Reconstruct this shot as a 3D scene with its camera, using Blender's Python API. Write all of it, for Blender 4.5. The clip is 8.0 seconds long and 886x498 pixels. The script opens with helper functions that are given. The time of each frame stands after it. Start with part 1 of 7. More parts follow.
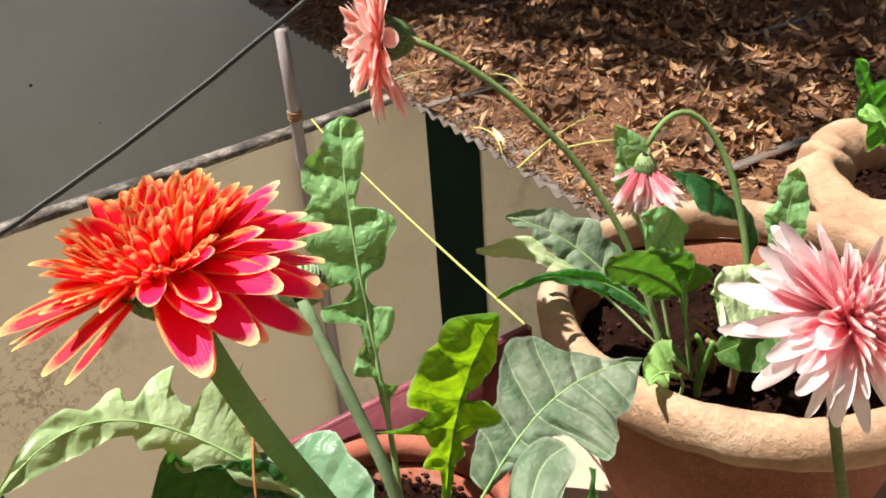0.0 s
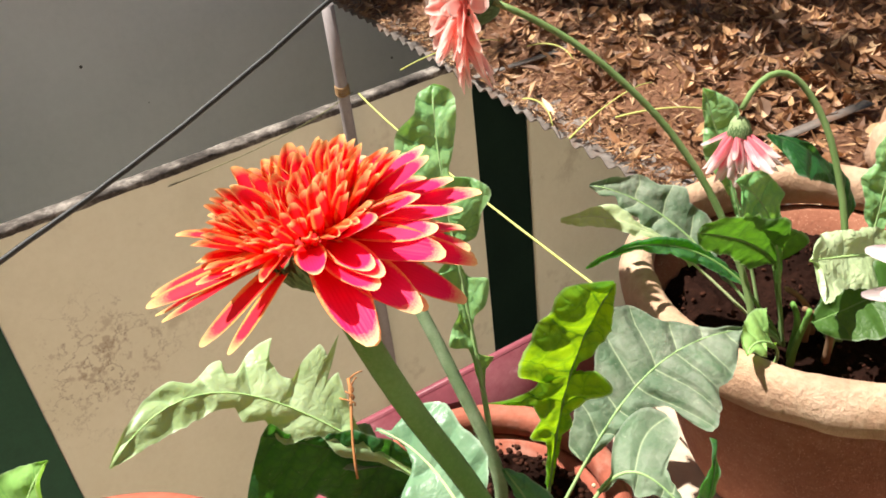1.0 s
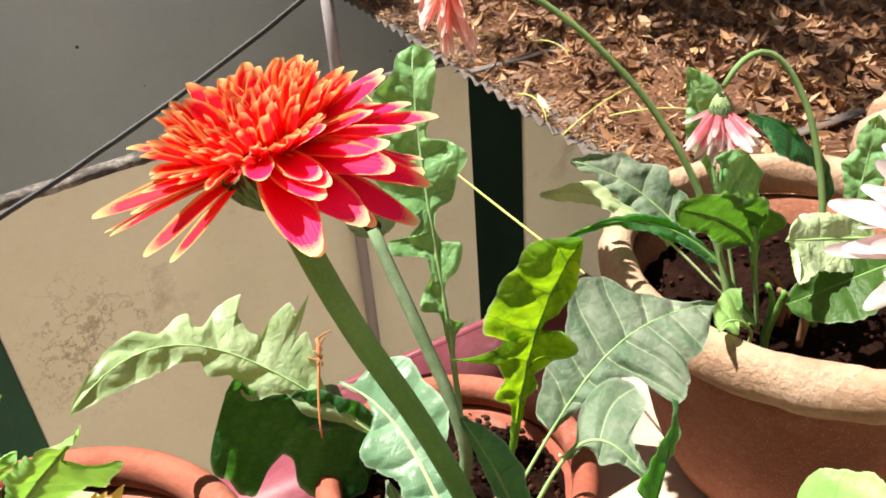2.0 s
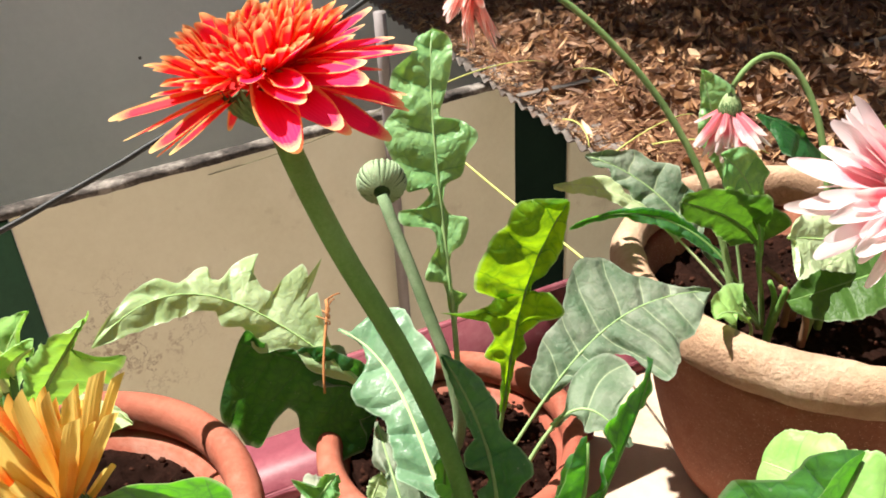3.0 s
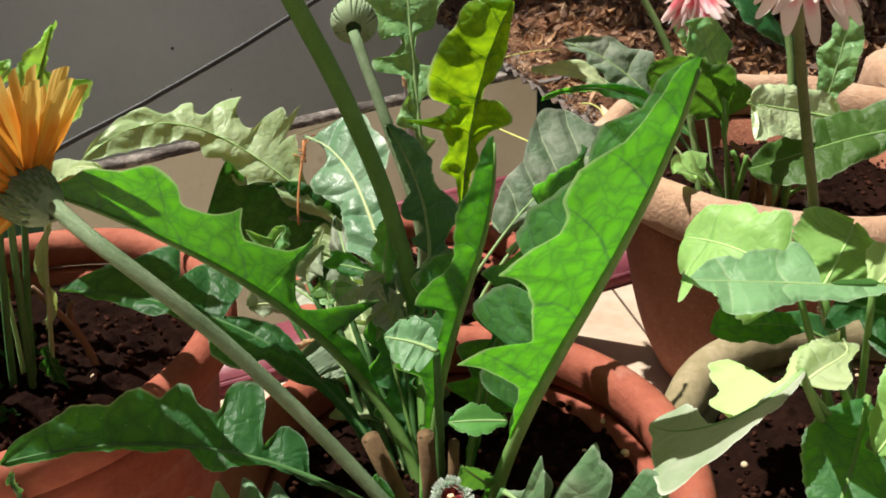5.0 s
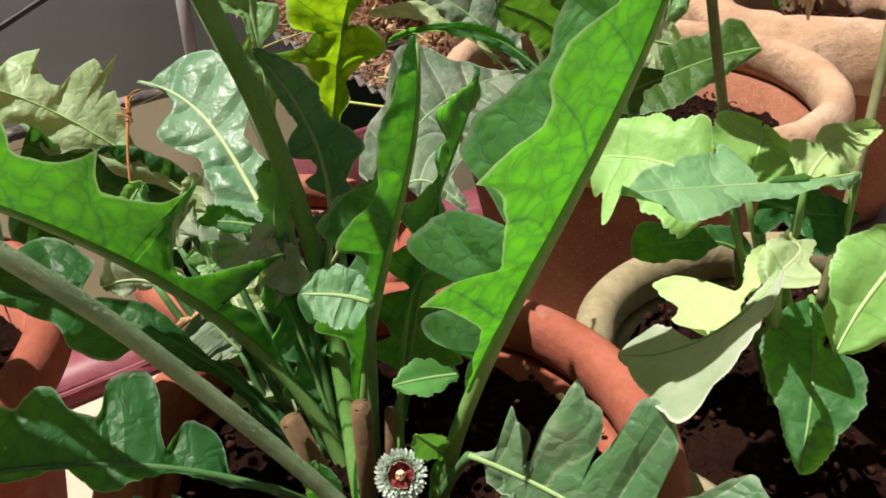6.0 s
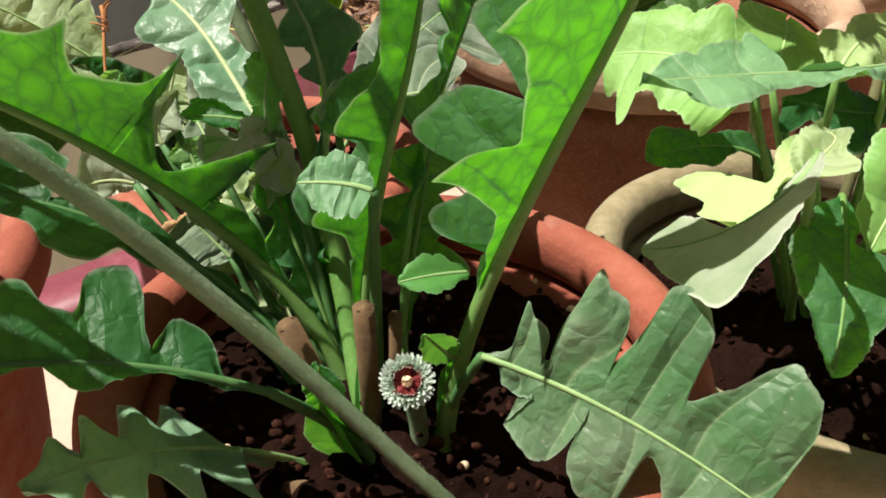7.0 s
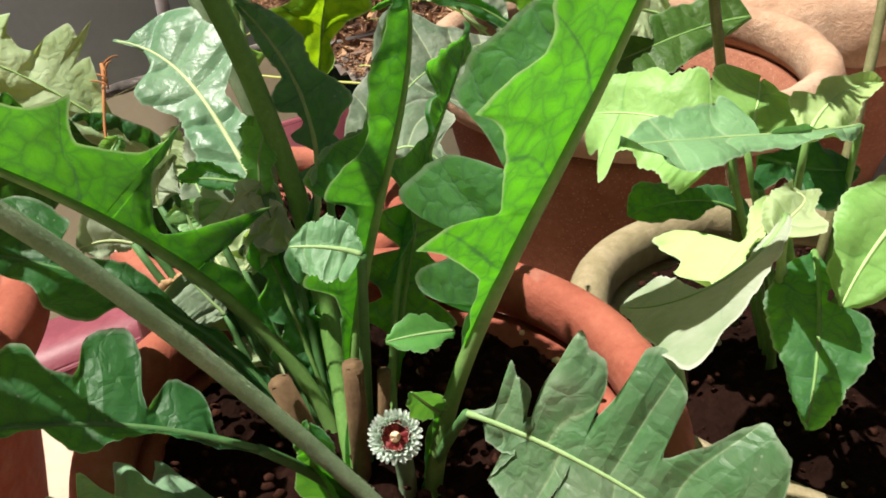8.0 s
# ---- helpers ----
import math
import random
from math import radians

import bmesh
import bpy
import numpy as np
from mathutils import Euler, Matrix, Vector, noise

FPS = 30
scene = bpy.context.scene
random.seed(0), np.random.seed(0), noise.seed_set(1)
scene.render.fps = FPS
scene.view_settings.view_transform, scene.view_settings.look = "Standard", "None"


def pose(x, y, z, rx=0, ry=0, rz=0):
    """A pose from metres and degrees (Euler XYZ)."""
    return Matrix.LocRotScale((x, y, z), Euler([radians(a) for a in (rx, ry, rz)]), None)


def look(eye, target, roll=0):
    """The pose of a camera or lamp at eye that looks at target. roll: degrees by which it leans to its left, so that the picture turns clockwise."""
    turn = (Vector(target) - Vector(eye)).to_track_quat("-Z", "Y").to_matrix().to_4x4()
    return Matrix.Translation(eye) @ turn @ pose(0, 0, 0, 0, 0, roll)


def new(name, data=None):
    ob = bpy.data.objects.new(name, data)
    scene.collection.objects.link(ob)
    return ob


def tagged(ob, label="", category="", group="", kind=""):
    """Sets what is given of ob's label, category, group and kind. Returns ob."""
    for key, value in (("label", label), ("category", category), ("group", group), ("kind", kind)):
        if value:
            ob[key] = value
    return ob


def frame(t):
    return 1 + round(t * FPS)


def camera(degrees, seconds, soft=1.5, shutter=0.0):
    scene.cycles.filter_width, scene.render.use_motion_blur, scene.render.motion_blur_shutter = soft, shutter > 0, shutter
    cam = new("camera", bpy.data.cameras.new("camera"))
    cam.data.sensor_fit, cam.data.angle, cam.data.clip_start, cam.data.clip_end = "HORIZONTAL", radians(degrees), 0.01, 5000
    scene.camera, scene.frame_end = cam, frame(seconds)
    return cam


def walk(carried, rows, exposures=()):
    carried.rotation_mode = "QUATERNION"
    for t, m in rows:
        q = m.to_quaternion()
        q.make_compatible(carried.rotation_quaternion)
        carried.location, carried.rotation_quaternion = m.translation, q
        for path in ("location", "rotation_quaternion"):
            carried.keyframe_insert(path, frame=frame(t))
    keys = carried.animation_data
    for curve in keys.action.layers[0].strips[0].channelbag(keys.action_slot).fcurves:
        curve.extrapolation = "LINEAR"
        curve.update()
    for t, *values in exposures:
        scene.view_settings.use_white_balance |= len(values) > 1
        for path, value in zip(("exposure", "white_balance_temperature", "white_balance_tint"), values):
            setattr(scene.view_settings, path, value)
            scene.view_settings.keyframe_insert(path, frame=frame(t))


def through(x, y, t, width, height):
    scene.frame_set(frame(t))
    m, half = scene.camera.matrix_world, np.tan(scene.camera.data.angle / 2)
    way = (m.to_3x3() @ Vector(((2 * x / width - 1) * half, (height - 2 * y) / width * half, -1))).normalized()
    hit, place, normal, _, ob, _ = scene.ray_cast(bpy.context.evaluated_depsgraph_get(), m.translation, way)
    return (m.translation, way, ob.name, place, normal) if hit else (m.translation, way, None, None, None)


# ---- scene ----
cam = camera(56.5, 8.0, soft=1.8)
PATH = [
    (0, look((0.0299, 0.1932, 0.6777), (0.0153, 0.4515, 0.5258), -4.43)),
    (0.5, look((0.0063, 0.2016, 0.6758), (-0.0167, 0.4550, 0.5170), -6.24)),
    (1, look((0.0002, 0.1968, 0.6748), (-0.0298, 0.4496, 0.5161), -7.07)),
    (1.5, look((0.0012, 0.1939, 0.6695), (-0.0269, 0.4460, 0.5094), -5.50)),
    (2, look((0.0095, 0.1892, 0.6564), (-0.0179, 0.4419, 0.4970), -4.59)),
    (2.2, look((0.0134, 0.1835, 0.6515), (-0.0181, 0.4341, 0.4897), -4.30)),
    (3.3, look((0.0400, 0.1442, 0.6354), (-0.0065, 0.4028, 0.4905), -3.08)),
    (3.5, look((0.0432, 0.1374, 0.6296), (-0.0059, 0.3961, 0.4858), -3.17)),
    (4, look((0.0454, 0.1180, 0.6071), (-0.0120, 0.3702, 0.4551), -2.96)),
    (4.5, look((0.0570, 0.1043, 0.5898), (-0.0041, 0.3578, 0.4415), -3.00)),
    (5, look((0.0769, 0.0865, 0.5668), (0.0233, 0.3433, 0.4212), -2.87)),
    (5.2, look((0.0799, 0.0923, 0.5532), (0.0502, 0.3543, 0.4101), -1.47)),
    (6.3, look((0.0185, 0.1202, 0.5278), (0.0391, 0.3765, 0.3734), -1.17)),
    (6.5, look((0.0175, 0.1209, 0.5244), (0.0374, 0.3785, 0.3720), -0.84)),
    (7, look((0.0262, 0.1247, 0.5023), (0.0485, 0.3741, 0.3371), -0.97)),
    (7.5, look((0.0235, 0.1078, 0.5302), (0.0422, 0.3649, 0.3767), -1.45)),
    (8, look((0.0287, 0.1203, 0.5139), (0.0534, 0.3761, 0.3591), -0.98)),
]
walk(cam, PATH, ((0, 0.1), (1, 0.3), (2.2, 0.35), (3.5, 0.3), (4.5, -0.02), (5.2, -0.3), (6.5, -0.3), (8, -0.14)))

# ---- light ----
SUN_WAY = Vector((-0.41, 0.07, 0.905)).normalized()
world = bpy.data.worlds.new("sky")
scene.world = world
world.use_nodes = True
wn = world.node_tree.nodes
sky = wn.new("ShaderNodeTexSky")
sky.sky_type = "NISHITA"
sky.sun_disc = False
sky.ozone_density, sky.dust_density = 0.6, 2.0
sky.sun_elevation = math.asin(SUN_WAY.z)
sky.sun_rotation = math.atan2(SUN_WAY.x, SUN_WAY.y)
wn["Background"].inputs["Strength"].default_value = 0.042
world.node_tree.links.new(sky.outputs[0], wn["Background"].inputs[0])
sun_data = bpy.data.lights.new("sun", "SUN")
sun_data.energy, sun_data.angle, sun_data.color = 9.4, radians(0.6), (1.0, 0.95, 0.86)
sun = new("sun", sun_data)
sun.matrix_world = look((0, 0, 6), Vector((0, 0, 6)) - SUN_WAY)


# ---- material helpers ----
def nodes_of(name):
    m = bpy.data.materials.new(name)
    m.use_nodes = True
    return m, m.node_tree.nodes, m.node_tree.links, m.node_tree.nodes["Principled BSDF"]


def noise_node(n, l, coord, scale, detail=4.0, rough=0.6):
    t = n.new("ShaderNodeTexNoise")
    t.inputs["Scale"].default_value, t.inputs["Detail"].default_value, t.inputs["Roughness"].default_value = scale, detail, rough
    l.new(coord, t.inputs["Vector"])
    return t.outputs["Fac"]


def ramp_node(n, l, fac, stops):
    r = n.new("ShaderNodeValToRGB")
    e = r.color_ramp.elements
    e[0].position, e[0].color = stops[0][0], (*stops[0][1], 1)
    e[1].position, e[1].color = stops[-1][0], (*stops[-1][1], 1)
    for p, c in stops[1:-1]:
        x = e.new(p)
        x.color = (*c, 1)
    l.new(fac, r.inputs[0])
    return r.outputs[0]


def mix_node(n, l, a, b, fac, kind="MIX"):
    m = n.new("ShaderNodeMix")
    m.data_type, m.blend_type = "RGBA", kind
    for sock, v in ((m.inputs[0], fac), (m.inputs[6], a), (m.inputs[7], b)):
        if isinstance(v, bpy.types.NodeSocket):
            l.new(v, sock)
        elif isinstance(v, tuple):
            sock.default_value = (*v, 1)
        else:
            sock.default_value = v
    return m.outputs[2]


def math_node(n, l, op, a, b=0.0, c=None):
    m = n.new("ShaderNodeMath")
    m.operation = op
    for i, v in enumerate((a, b) if c is None else (a, b, c)):
        if isinstance(v, bpy.types.NodeSocket):
            l.new(v, m.inputs[i])
        else:
            m.inputs[i].default_value = v
    return m.outputs[0]


def bump_node(n, l, height, strength, distance, target):
    b = n.new("ShaderNodeBump")
    b.inputs["Strength"].default_value, b.inputs["Distance"].default_value = strength, distance
    l.new(height, b.inputs["Height"])
    for t in target:
        l.new(b.outputs[0], t.inputs["Normal"])
    return b


def rough_surface(name, stops, coarse, fine, roughness=0.85, bump=0.4, depth=0.004, specks=None, stain=None, patch=None, shine=0.3):
    """A mottled matt surface: noise at two scales, specks and stains."""
    m, n, l, p = nodes_of(name)
    co = n.new("ShaderNodeTexCoord").outputs["Object"]
    big, small = noise_node(n, l, co, coarse, 5), noise_node(n, l, co, fine, 6, 0.7)
    both = math_node(n, l, "ADD", math_node(n, l, "MULTIPLY", big, 0.65), math_node(n, l, "MULTIPLY", small, 0.35))
    col = ramp_node(n, l, both, stops)
    if stain:
        s = ramp_node(n, l, noise_node(n, l, co, stain[0], 6, 0.65), [(stain[1], (0, 0, 0)), (stain[1] + 0.12, (1, 1, 1))])
        col = mix_node(n, l, col, stain[2], math_node(n, l, "MULTIPLY", s, stain[3]))
    if patch:
        d = n.new("ShaderNodeVectorMath")
        d.operation = "DISTANCE"
        l.new(co, d.inputs[0])
        d.inputs[1].default_value = patch[0]
        near = ramp_node(n, l, math_node(n, l, "DIVIDE", d.outputs["Value"], patch[1]), [(0.25, (1, 1, 1)), (1.0, (0, 0, 0))])
        crack = math_node(n, l, "LESS_THAN", math_node(n, l, "ABSOLUTE", math_node(n, l, "SUBTRACT", noise_node(n, l, co, 4.2, 7, 0.68), 0.5)), 0.0045)
        col = mix_node(n, l, col, tuple(0.7 * c for c in patch[2]), math_node(n, l, "MULTIPLY", math_node(n, l, "MULTIPLY", crack, near), 0.75))
        flake = ramp_node(n, l, math_node(n, l, "ADD", noise_node(n, l, co, 17, 7, 0.75), math_node(n, l, "MULTIPLY", near, 0.12)), [(0.64, (0, 0, 0)), (0.69, (1, 1, 1))])
        col = mix_node(n, l, col, patch[2], math_node(n, l, "MULTIPLY", math_node(n, l, "MULTIPLY", flake, near), 0.5))
    if specks:
        v = n.new("ShaderNodeTexVoronoi")
        v.inputs["Scale"].default_value = specks[0]
        l.new(co, v.inputs["Vector"])
        f = math_node(n, l, "LESS_THAN", v.outputs["Distance"], specks[1])
        col = mix_node(n, l, col, specks[2], f)
    l.new(col, p.inputs["Base Color"])
    p.inputs["Roughness"].default_value = roughness
    p.inputs["Specular IOR Level"].default_value = shine
    bump_node(n, l, math_node(n, l, "ADD", small, math_node(n, l, "MULTIPLY", big, 0.6)), bump, depth, [p])
    return m


def leaf_surface(name, dark, light, glow, vein=(0.45, 0.55, 0.25), through=0.35, rough=0.45, dust=0.0, show=0.3, relief=0.0034, cells=150.0, gloss=0.42, pucker=0.22):
    """A leaf: its map's first number counts the side veins, the second runs from the midrib to the edge. A fine net of
    veins lies between them; the blade puffs up between all of these, and light shines through it."""
    m, n, l, p = nodes_of(name)
    uv = n.new("ShaderNodeUVMap").outputs[0]
    sep = n.new("ShaderNodeSeparateXYZ")
    l.new(uv, sep.inputs[0])
    co = n.new("ShaderNodeTexCoord").outputs["Object"]
    rnd = n.new("ShaderNodeObjectInfo").outputs["Random"]
    side = math_node(n, l, "ABSOLUTE", sep.outputs[1])
    near = math_node(n, l, "ABSOLUTE", math_node(n, l, "SUBTRACT", math_node(n, l, "FRACT", sep.outputs[0]), 0.5))
    width = math_node(n, l, "ADD", 0.017, math_node(n, l, "MULTIPLY", math_node(n, l, "SUBTRACT", 1.0, side), 0.030))
    line = math_node(n, l, "SUBTRACT", 1.0, math_node(n, l, "MINIMUM", math_node(n, l, "DIVIDE", near, width), 1.0))
    nz = n.new("ShaderNodeTexNoise")
    nz.inputs["Scale"].default_value = 90.0
    l.new(co, nz.inputs["Vector"])
    sc = n.new("ShaderNodeVectorMath")
    sc.operation = "SCALE"
    sc.inputs["Scale"].default_value = 0.011
    l.new(nz.outputs["Color"], sc.inputs[0])
    jit = n.new("ShaderNodeVectorMath")
    jit.operation = "ADD"
    l.new(co, jit.inputs[0])
    l.new(sc.outputs[0], jit.inputs[1])
    nets = []
    for scale in (cells, cells * 2.7):
        net = n.new("ShaderNodeTexVoronoi")
        net.feature = "DISTANCE_TO_EDGE"
        net.inputs["Scale"].default_value = scale
        l.new(jit.outputs[0], net.inputs["Vector"])
        nets.append(net.outputs[0])
    netline = ramp_node(n, l, nets[0], [(0.0, (1, 1, 1)), (0.08, (0.55, 0.55, 0.55)), (0.30, (0, 0, 0))])
    fineline = ramp_node(n, l, nets[1], [(0.0, (1, 1, 1)), (0.10, (0, 0, 0))])
    tone = noise_node(n, l, co, 24.0, 6, 0.65)
    tone = math_node(n, l, "ADD", math_node(n, l, "MULTIPLY", tone, 0.85), math_node(n, l, "MULTIPLY", rnd, 0.22))
    col = ramp_node(n, l, tone, [(0.34, dark), (0.70, light)])
    rim = ramp_node(n, l, side, [(0.93, (0, 0, 0)), (0.98, (1, 1, 1))])
    col = mix_node(n, l, col, tuple(c + (0.62 - c) * 0.22 if c < 0.62 else c for c in light), math_node(n, l, "MULTIPLY", rim, 0.75))
    if dust:
        d = ramp_node(n, l, noise_node(n, l, co, 45.0, 7, 0.72), [(0.38, (0, 0, 0)), (0.66, (1, 1, 1))])
        d2 = ramp_node(n, l, noise_node(n, l, co, 14.0, 4, 0.6), [(0.36, (0.3, 0.3, 0.3)), (0.62, (1, 1, 1))])
        col = mix_node(n, l, col, (0.46, 0.45, 0.38), math_node(n, l, "MULTIPLY", math_node(n, l, "MULTIPLY", d, d2), dust))
    v = n.new("ShaderNodeTexVoronoi")
    v.inputs["Scale"].default_value = 210.0
    l.new(co, v.inputs["Vector"])
    fleck = math_node(n, l, "LESS_THAN", v.outputs["Distance"], math_node(n, l, "MULTIPLY", noise_node(n, l, co, 30.0, 2), 0.16))
    col = mix_node(n, l, col, (0.50, 0.52, 0.40), math_node(n, l, "MULTIPLY", fleck, 0.35))
    col = mix_node(n, l, col, vein, math_node(n, l, "MULTIPLY", line, min(1.0, show * 1.5)))
    col = mix_node(n, l, col, vein, math_node(n, l, "MULTIPLY", netline, 0.16 * show))
    l.new(col, p.inputs["Base Color"])
    l.new(math_node(n, l, "ADD", rough - 0.06, math_node(n, l, "MULTIPLY", noise_node(n, l, co, 70.0, 4), 0.22)), p.inputs["Roughness"])
    p.inputs["Specular IOR Level"].default_value = gloss
    tr = n.new("ShaderNodeBsdfTranslucent")
    shade = math_node(n, l, "ADD", math_node(n, l, "MULTIPLY", line, 0.55), math_node(n, l, "ADD", math_node(n, l, "MULTIPLY", netline, 0.50), math_node(n, l, "MULTIPLY", fineline, 0.13)))
    gl = mix_node(n, l, glow, tuple(0.72 * c for c in glow), ramp_node(n, l, tone, [(0.36, (1, 1, 1)), (0.66, (0, 0, 0))]))
    gl = mix_node(n, l, gl, dark, math_node(n, l, "MINIMUM", shade, 0.85))
    gl = mix_node(n, l, gl, (0.52, 0.70, 0.32), math_node(n, l, "MULTIPLY", rim, 0.6))
    l.new(gl, tr.inputs[0])
    mx = n.new("ShaderNodeMixShader")
    mx.inputs[0].default_value = through
    l.new(p.outputs[0], mx.inputs[1])
    l.new(tr.outputs[0], mx.inputs[2])
    l.new(mx.outputs[0], n["Material Output"].inputs[0])
    h = math_node(n, l, "MULTIPLY", math_node(n, l, "MINIMUM", near, 0.25), 1.3)
    h = math_node(n, l, "ADD", h, math_node(n, l, "MULTIPLY", math_node(n, l, "MINIMUM", nets[0], 0.30), pucker))
    h = math_node(n, l, "ADD", h, math_node(n, l, "MULTIPLY", math_node(n, l, "MINIMUM", nets[1], 0.30), 0.05))
    h = math_node(n, l, "ADD", h, math_node(n, l, "MULTIPLY", noise_node(n, l, co, 50.0, 3), 0.45))
    bump_node(n, l, h, 0.85, relief * 0.62, [p])
    return m


def petal_surface(name, heart, edge, tip, edge_at=0.72, through=0.3, tip_at=0.86, foot=None):
    """A petal: its map's first number runs to the tip, the second across."""
    m, n, l, p = nodes_of(name)
    uv = n.new("ShaderNodeUVMap").outputs[0]
    sep = n.new("ShaderNodeSeparateXYZ")
    l.new(uv, sep.inputs[0])
    co = n.new("ShaderNodeTexCoord").outputs["Object"]
    rnd = n.new("ShaderNodeObjectInfo").outputs["Random"]
    across = math_node(n, l, "ABSOLUTE", sep.outputs[1])
    wob = math_node(n, l, "MULTIPLY", math_node(n, l, "SUBTRACT", noise_node(n, l, co, 60.0, 3), 0.5), 0.3)
    e = ramp_node(n, l, math_node(n, l, "ADD", across, wob), [(edge_at, (0, 0, 0)), (min(1.0, edge_at + 0.14), (1, 1, 1))])
    t = ramp_node(n, l, math_node(n, l, "ADD", sep.outputs[0], math_node(n, l, "MULTIPLY", wob, 0.4)), [(tip_at - 0.1, (0, 0, 0)), (min(1.0, tip_at + 0.08), (1, 1, 1))])
    streak = n.new("ShaderNodeTexWave")
    streak.inputs["Scale"].default_value, streak.inputs["Distortion"].default_value = 1.7, 2.5
    streak.bands_direction = "Y"
    l.new(uv, streak.inputs["Vector"])
    dark = tuple(0.82 * c for c in heart)
    col = mix_node(n, l, heart, dark, math_node(n, l, "MULTIPLY", streak.outputs["Fac"], 0.2))
    if foot:
        col = mix_node(n, l, foot, col, ramp_node(n, l, sep.outputs[0], [(0.25, (0, 0, 0)), (0.75, (1, 1, 1))]))
    col = mix_node(n, l, col, edge, e)
    col = mix_node(n, l, col, tip, t)
    hs = n.new("ShaderNodeHueSaturation")
    l.new(math_node(n, l, "ADD", 0.85, math_node(n, l, "MULTIPLY", rnd, 0.3)), hs.inputs["Value"])
    l.new(col, hs.inputs["Color"])
    l.new(hs.outputs[0], p.inputs["Base Color"])
    p.inputs["Roughness"].default_value = 0.55
    p.inputs["Specular IOR Level"].default_value = 0.25
    tr = n.new("ShaderNodeBsdfTranslucent")
    l.new(hs.outputs[0], tr.inputs[0])
    mx = n.new("ShaderNodeMixShader")
    mx.inputs[0].default_value = through
    l.new(p.outputs[0], mx.inputs[1])
    l.new(tr.outputs[0], mx.inputs[2])
    l.new(mx.outputs[0], n["Material Output"].inputs[0])
    bump_node(n, l, streak.outputs["Fac"], 0.2, 0.0006, [p])
    return m


TERRACOTTA = rough_surface("terracotta", [(0.32, (0.20, 0.046, 0.028)), (0.5, (0.32, 0.09, 0.054)), (0.68, (0.41, 0.14, 0.088))], 14, 160, 0.8, 0.5, 0.0015, stain=(18, 0.56, (0.44, 0.26, 0.2), 0.5))
PALE_CLAY = rough_surface("pale_clay", [(0.3, (0.33, 0.185, 0.11)), (0.5, (0.48, 0.30, 0.195)), (0.7, (0.60, 0.43, 0.31))], 16, 170, 0.85, 0.8, 0.003, stain=(26, 0.56, (0.34, 0.20, 0.13), 0.6))
CLAY_BODY = rough_surface("red_clay", [(0.3, (0.17, 0.058, 0.034)), (0.5, (0.27, 0.10, 0.058)), (0.7, (0.37, 0.165, 0.10))], 12, 260, 0.85, 0.7, 0.0018, specks=(420, 0.16, (0.55, 0.30, 0.2)))
MOSSY_CLAY = rough_surface("mossy_clay", [(0.3, (0.15, 0.13, 0.065)), (0.5, (0.28, 0.23, 0.13)), (0.7, (0.46, 0.37, 0.25))], 16, 180, 0.9, 0.6, 0.002, stain=(30, 0.6, (0.12, 0.13, 0.05), 0.6))
SOIL = rough_surface("soil", [(0.3, (0.007, 0.0032, 0.0022)), (0.5, (0.014, 0.006, 0.0042)), (0.7, (0.032, 0.013, 0.009))], 25, 520, 0.95, 0.8, 0.002, shine=0.04)
CLODS = rough_surface("soil_clods", [(0.3, (0.014, 0.006, 0.004)), (0.5, (0.036, 0.014, 0.009)), (0.7, (0.09, 0.036, 0.024))], 180, 900, 0.95, 0.6, 0.001, shine=0.05)
STONE_FLOOR = rough_surface("stone_floor", [(0.3, (0.42, 0.31, 0.22)), (0.5, (0.54, 0.42, 0.32)), (0.7, (0.62, 0.51, 0.40))], 9, 90, 0.8, 0.3, 0.001, stain=(14, 0.58, (0.36, 0.24, 0.16), 0.6))
RED_OXIDE = rough_surface("red_oxide", [(0.3, (0.15, 0.035, 0.05)), (0.5, (0.23, 0.058, 0.078)), (0.7, (0.31, 0.11, 0.13))], 20, 150, 0.45, 0.25, 0.001, stain=(40, 0.62, (0.46, 0.27, 0.29), 0.6))
CREAM_PAINT = rough_surface("cream_paint", [(0.3, (0.70, 0.66, 0.515)), (0.5, (0.77, 0.735, 0.59)), (0.7, (0.82, 0.79, 0.65))], 2.2, 40, 0.75, 0.25, 0.002, stain=(3.5, 0.60, (0.36, 0.29, 0.19), 0.5), patch=((-1.40, 2.24, -0.98), 0.34, (0.30, 0.20, 0.13)))
GREEN_PAINT = rough_surface("green_paint", [(0.3, (0.012, 0.05, 0.028)), (0.6, (0.02, 0.085, 0.045)), (0.8, (0.03, 0.10, 0.06))], 3, 60, 0.6, 0.2, 0.001)
# Near-black green for the narrow strip, darker than GREEN_PAINT.
STRIP_GREEN = rough_surface("near_black_green", [(0.3, (0.004, 0.012, 0.008)), (0.6, (0.007, 0.02, 0.013)), (0.8, (0.01, 0.026, 0.016))], 3, 60, 0.8, 0.2, 0.001, shine=0.1)
GREY_PLASTER = rough_surface("grey_plaster", [(0.3, (0.66, 0.645, 0.655)), (0.5, (0.73, 0.71, 0.72)), (0.7, (0.78, 0.76, 0.77))], 1.3, 25, 0.8, 0.2, 0.002, specks=(2.6, 0.024, (0.10, 0.09, 0.08)))
CONCRETE = rough_surface("weathered_concrete", [(0.38, (0.022, 0.018, 0.016)), (0.50, (0.09, 0.075, 0.066)), (0.62, (0.30, 0.265, 0.235))], 9, 55, 0.9, 0.7, 0.006)
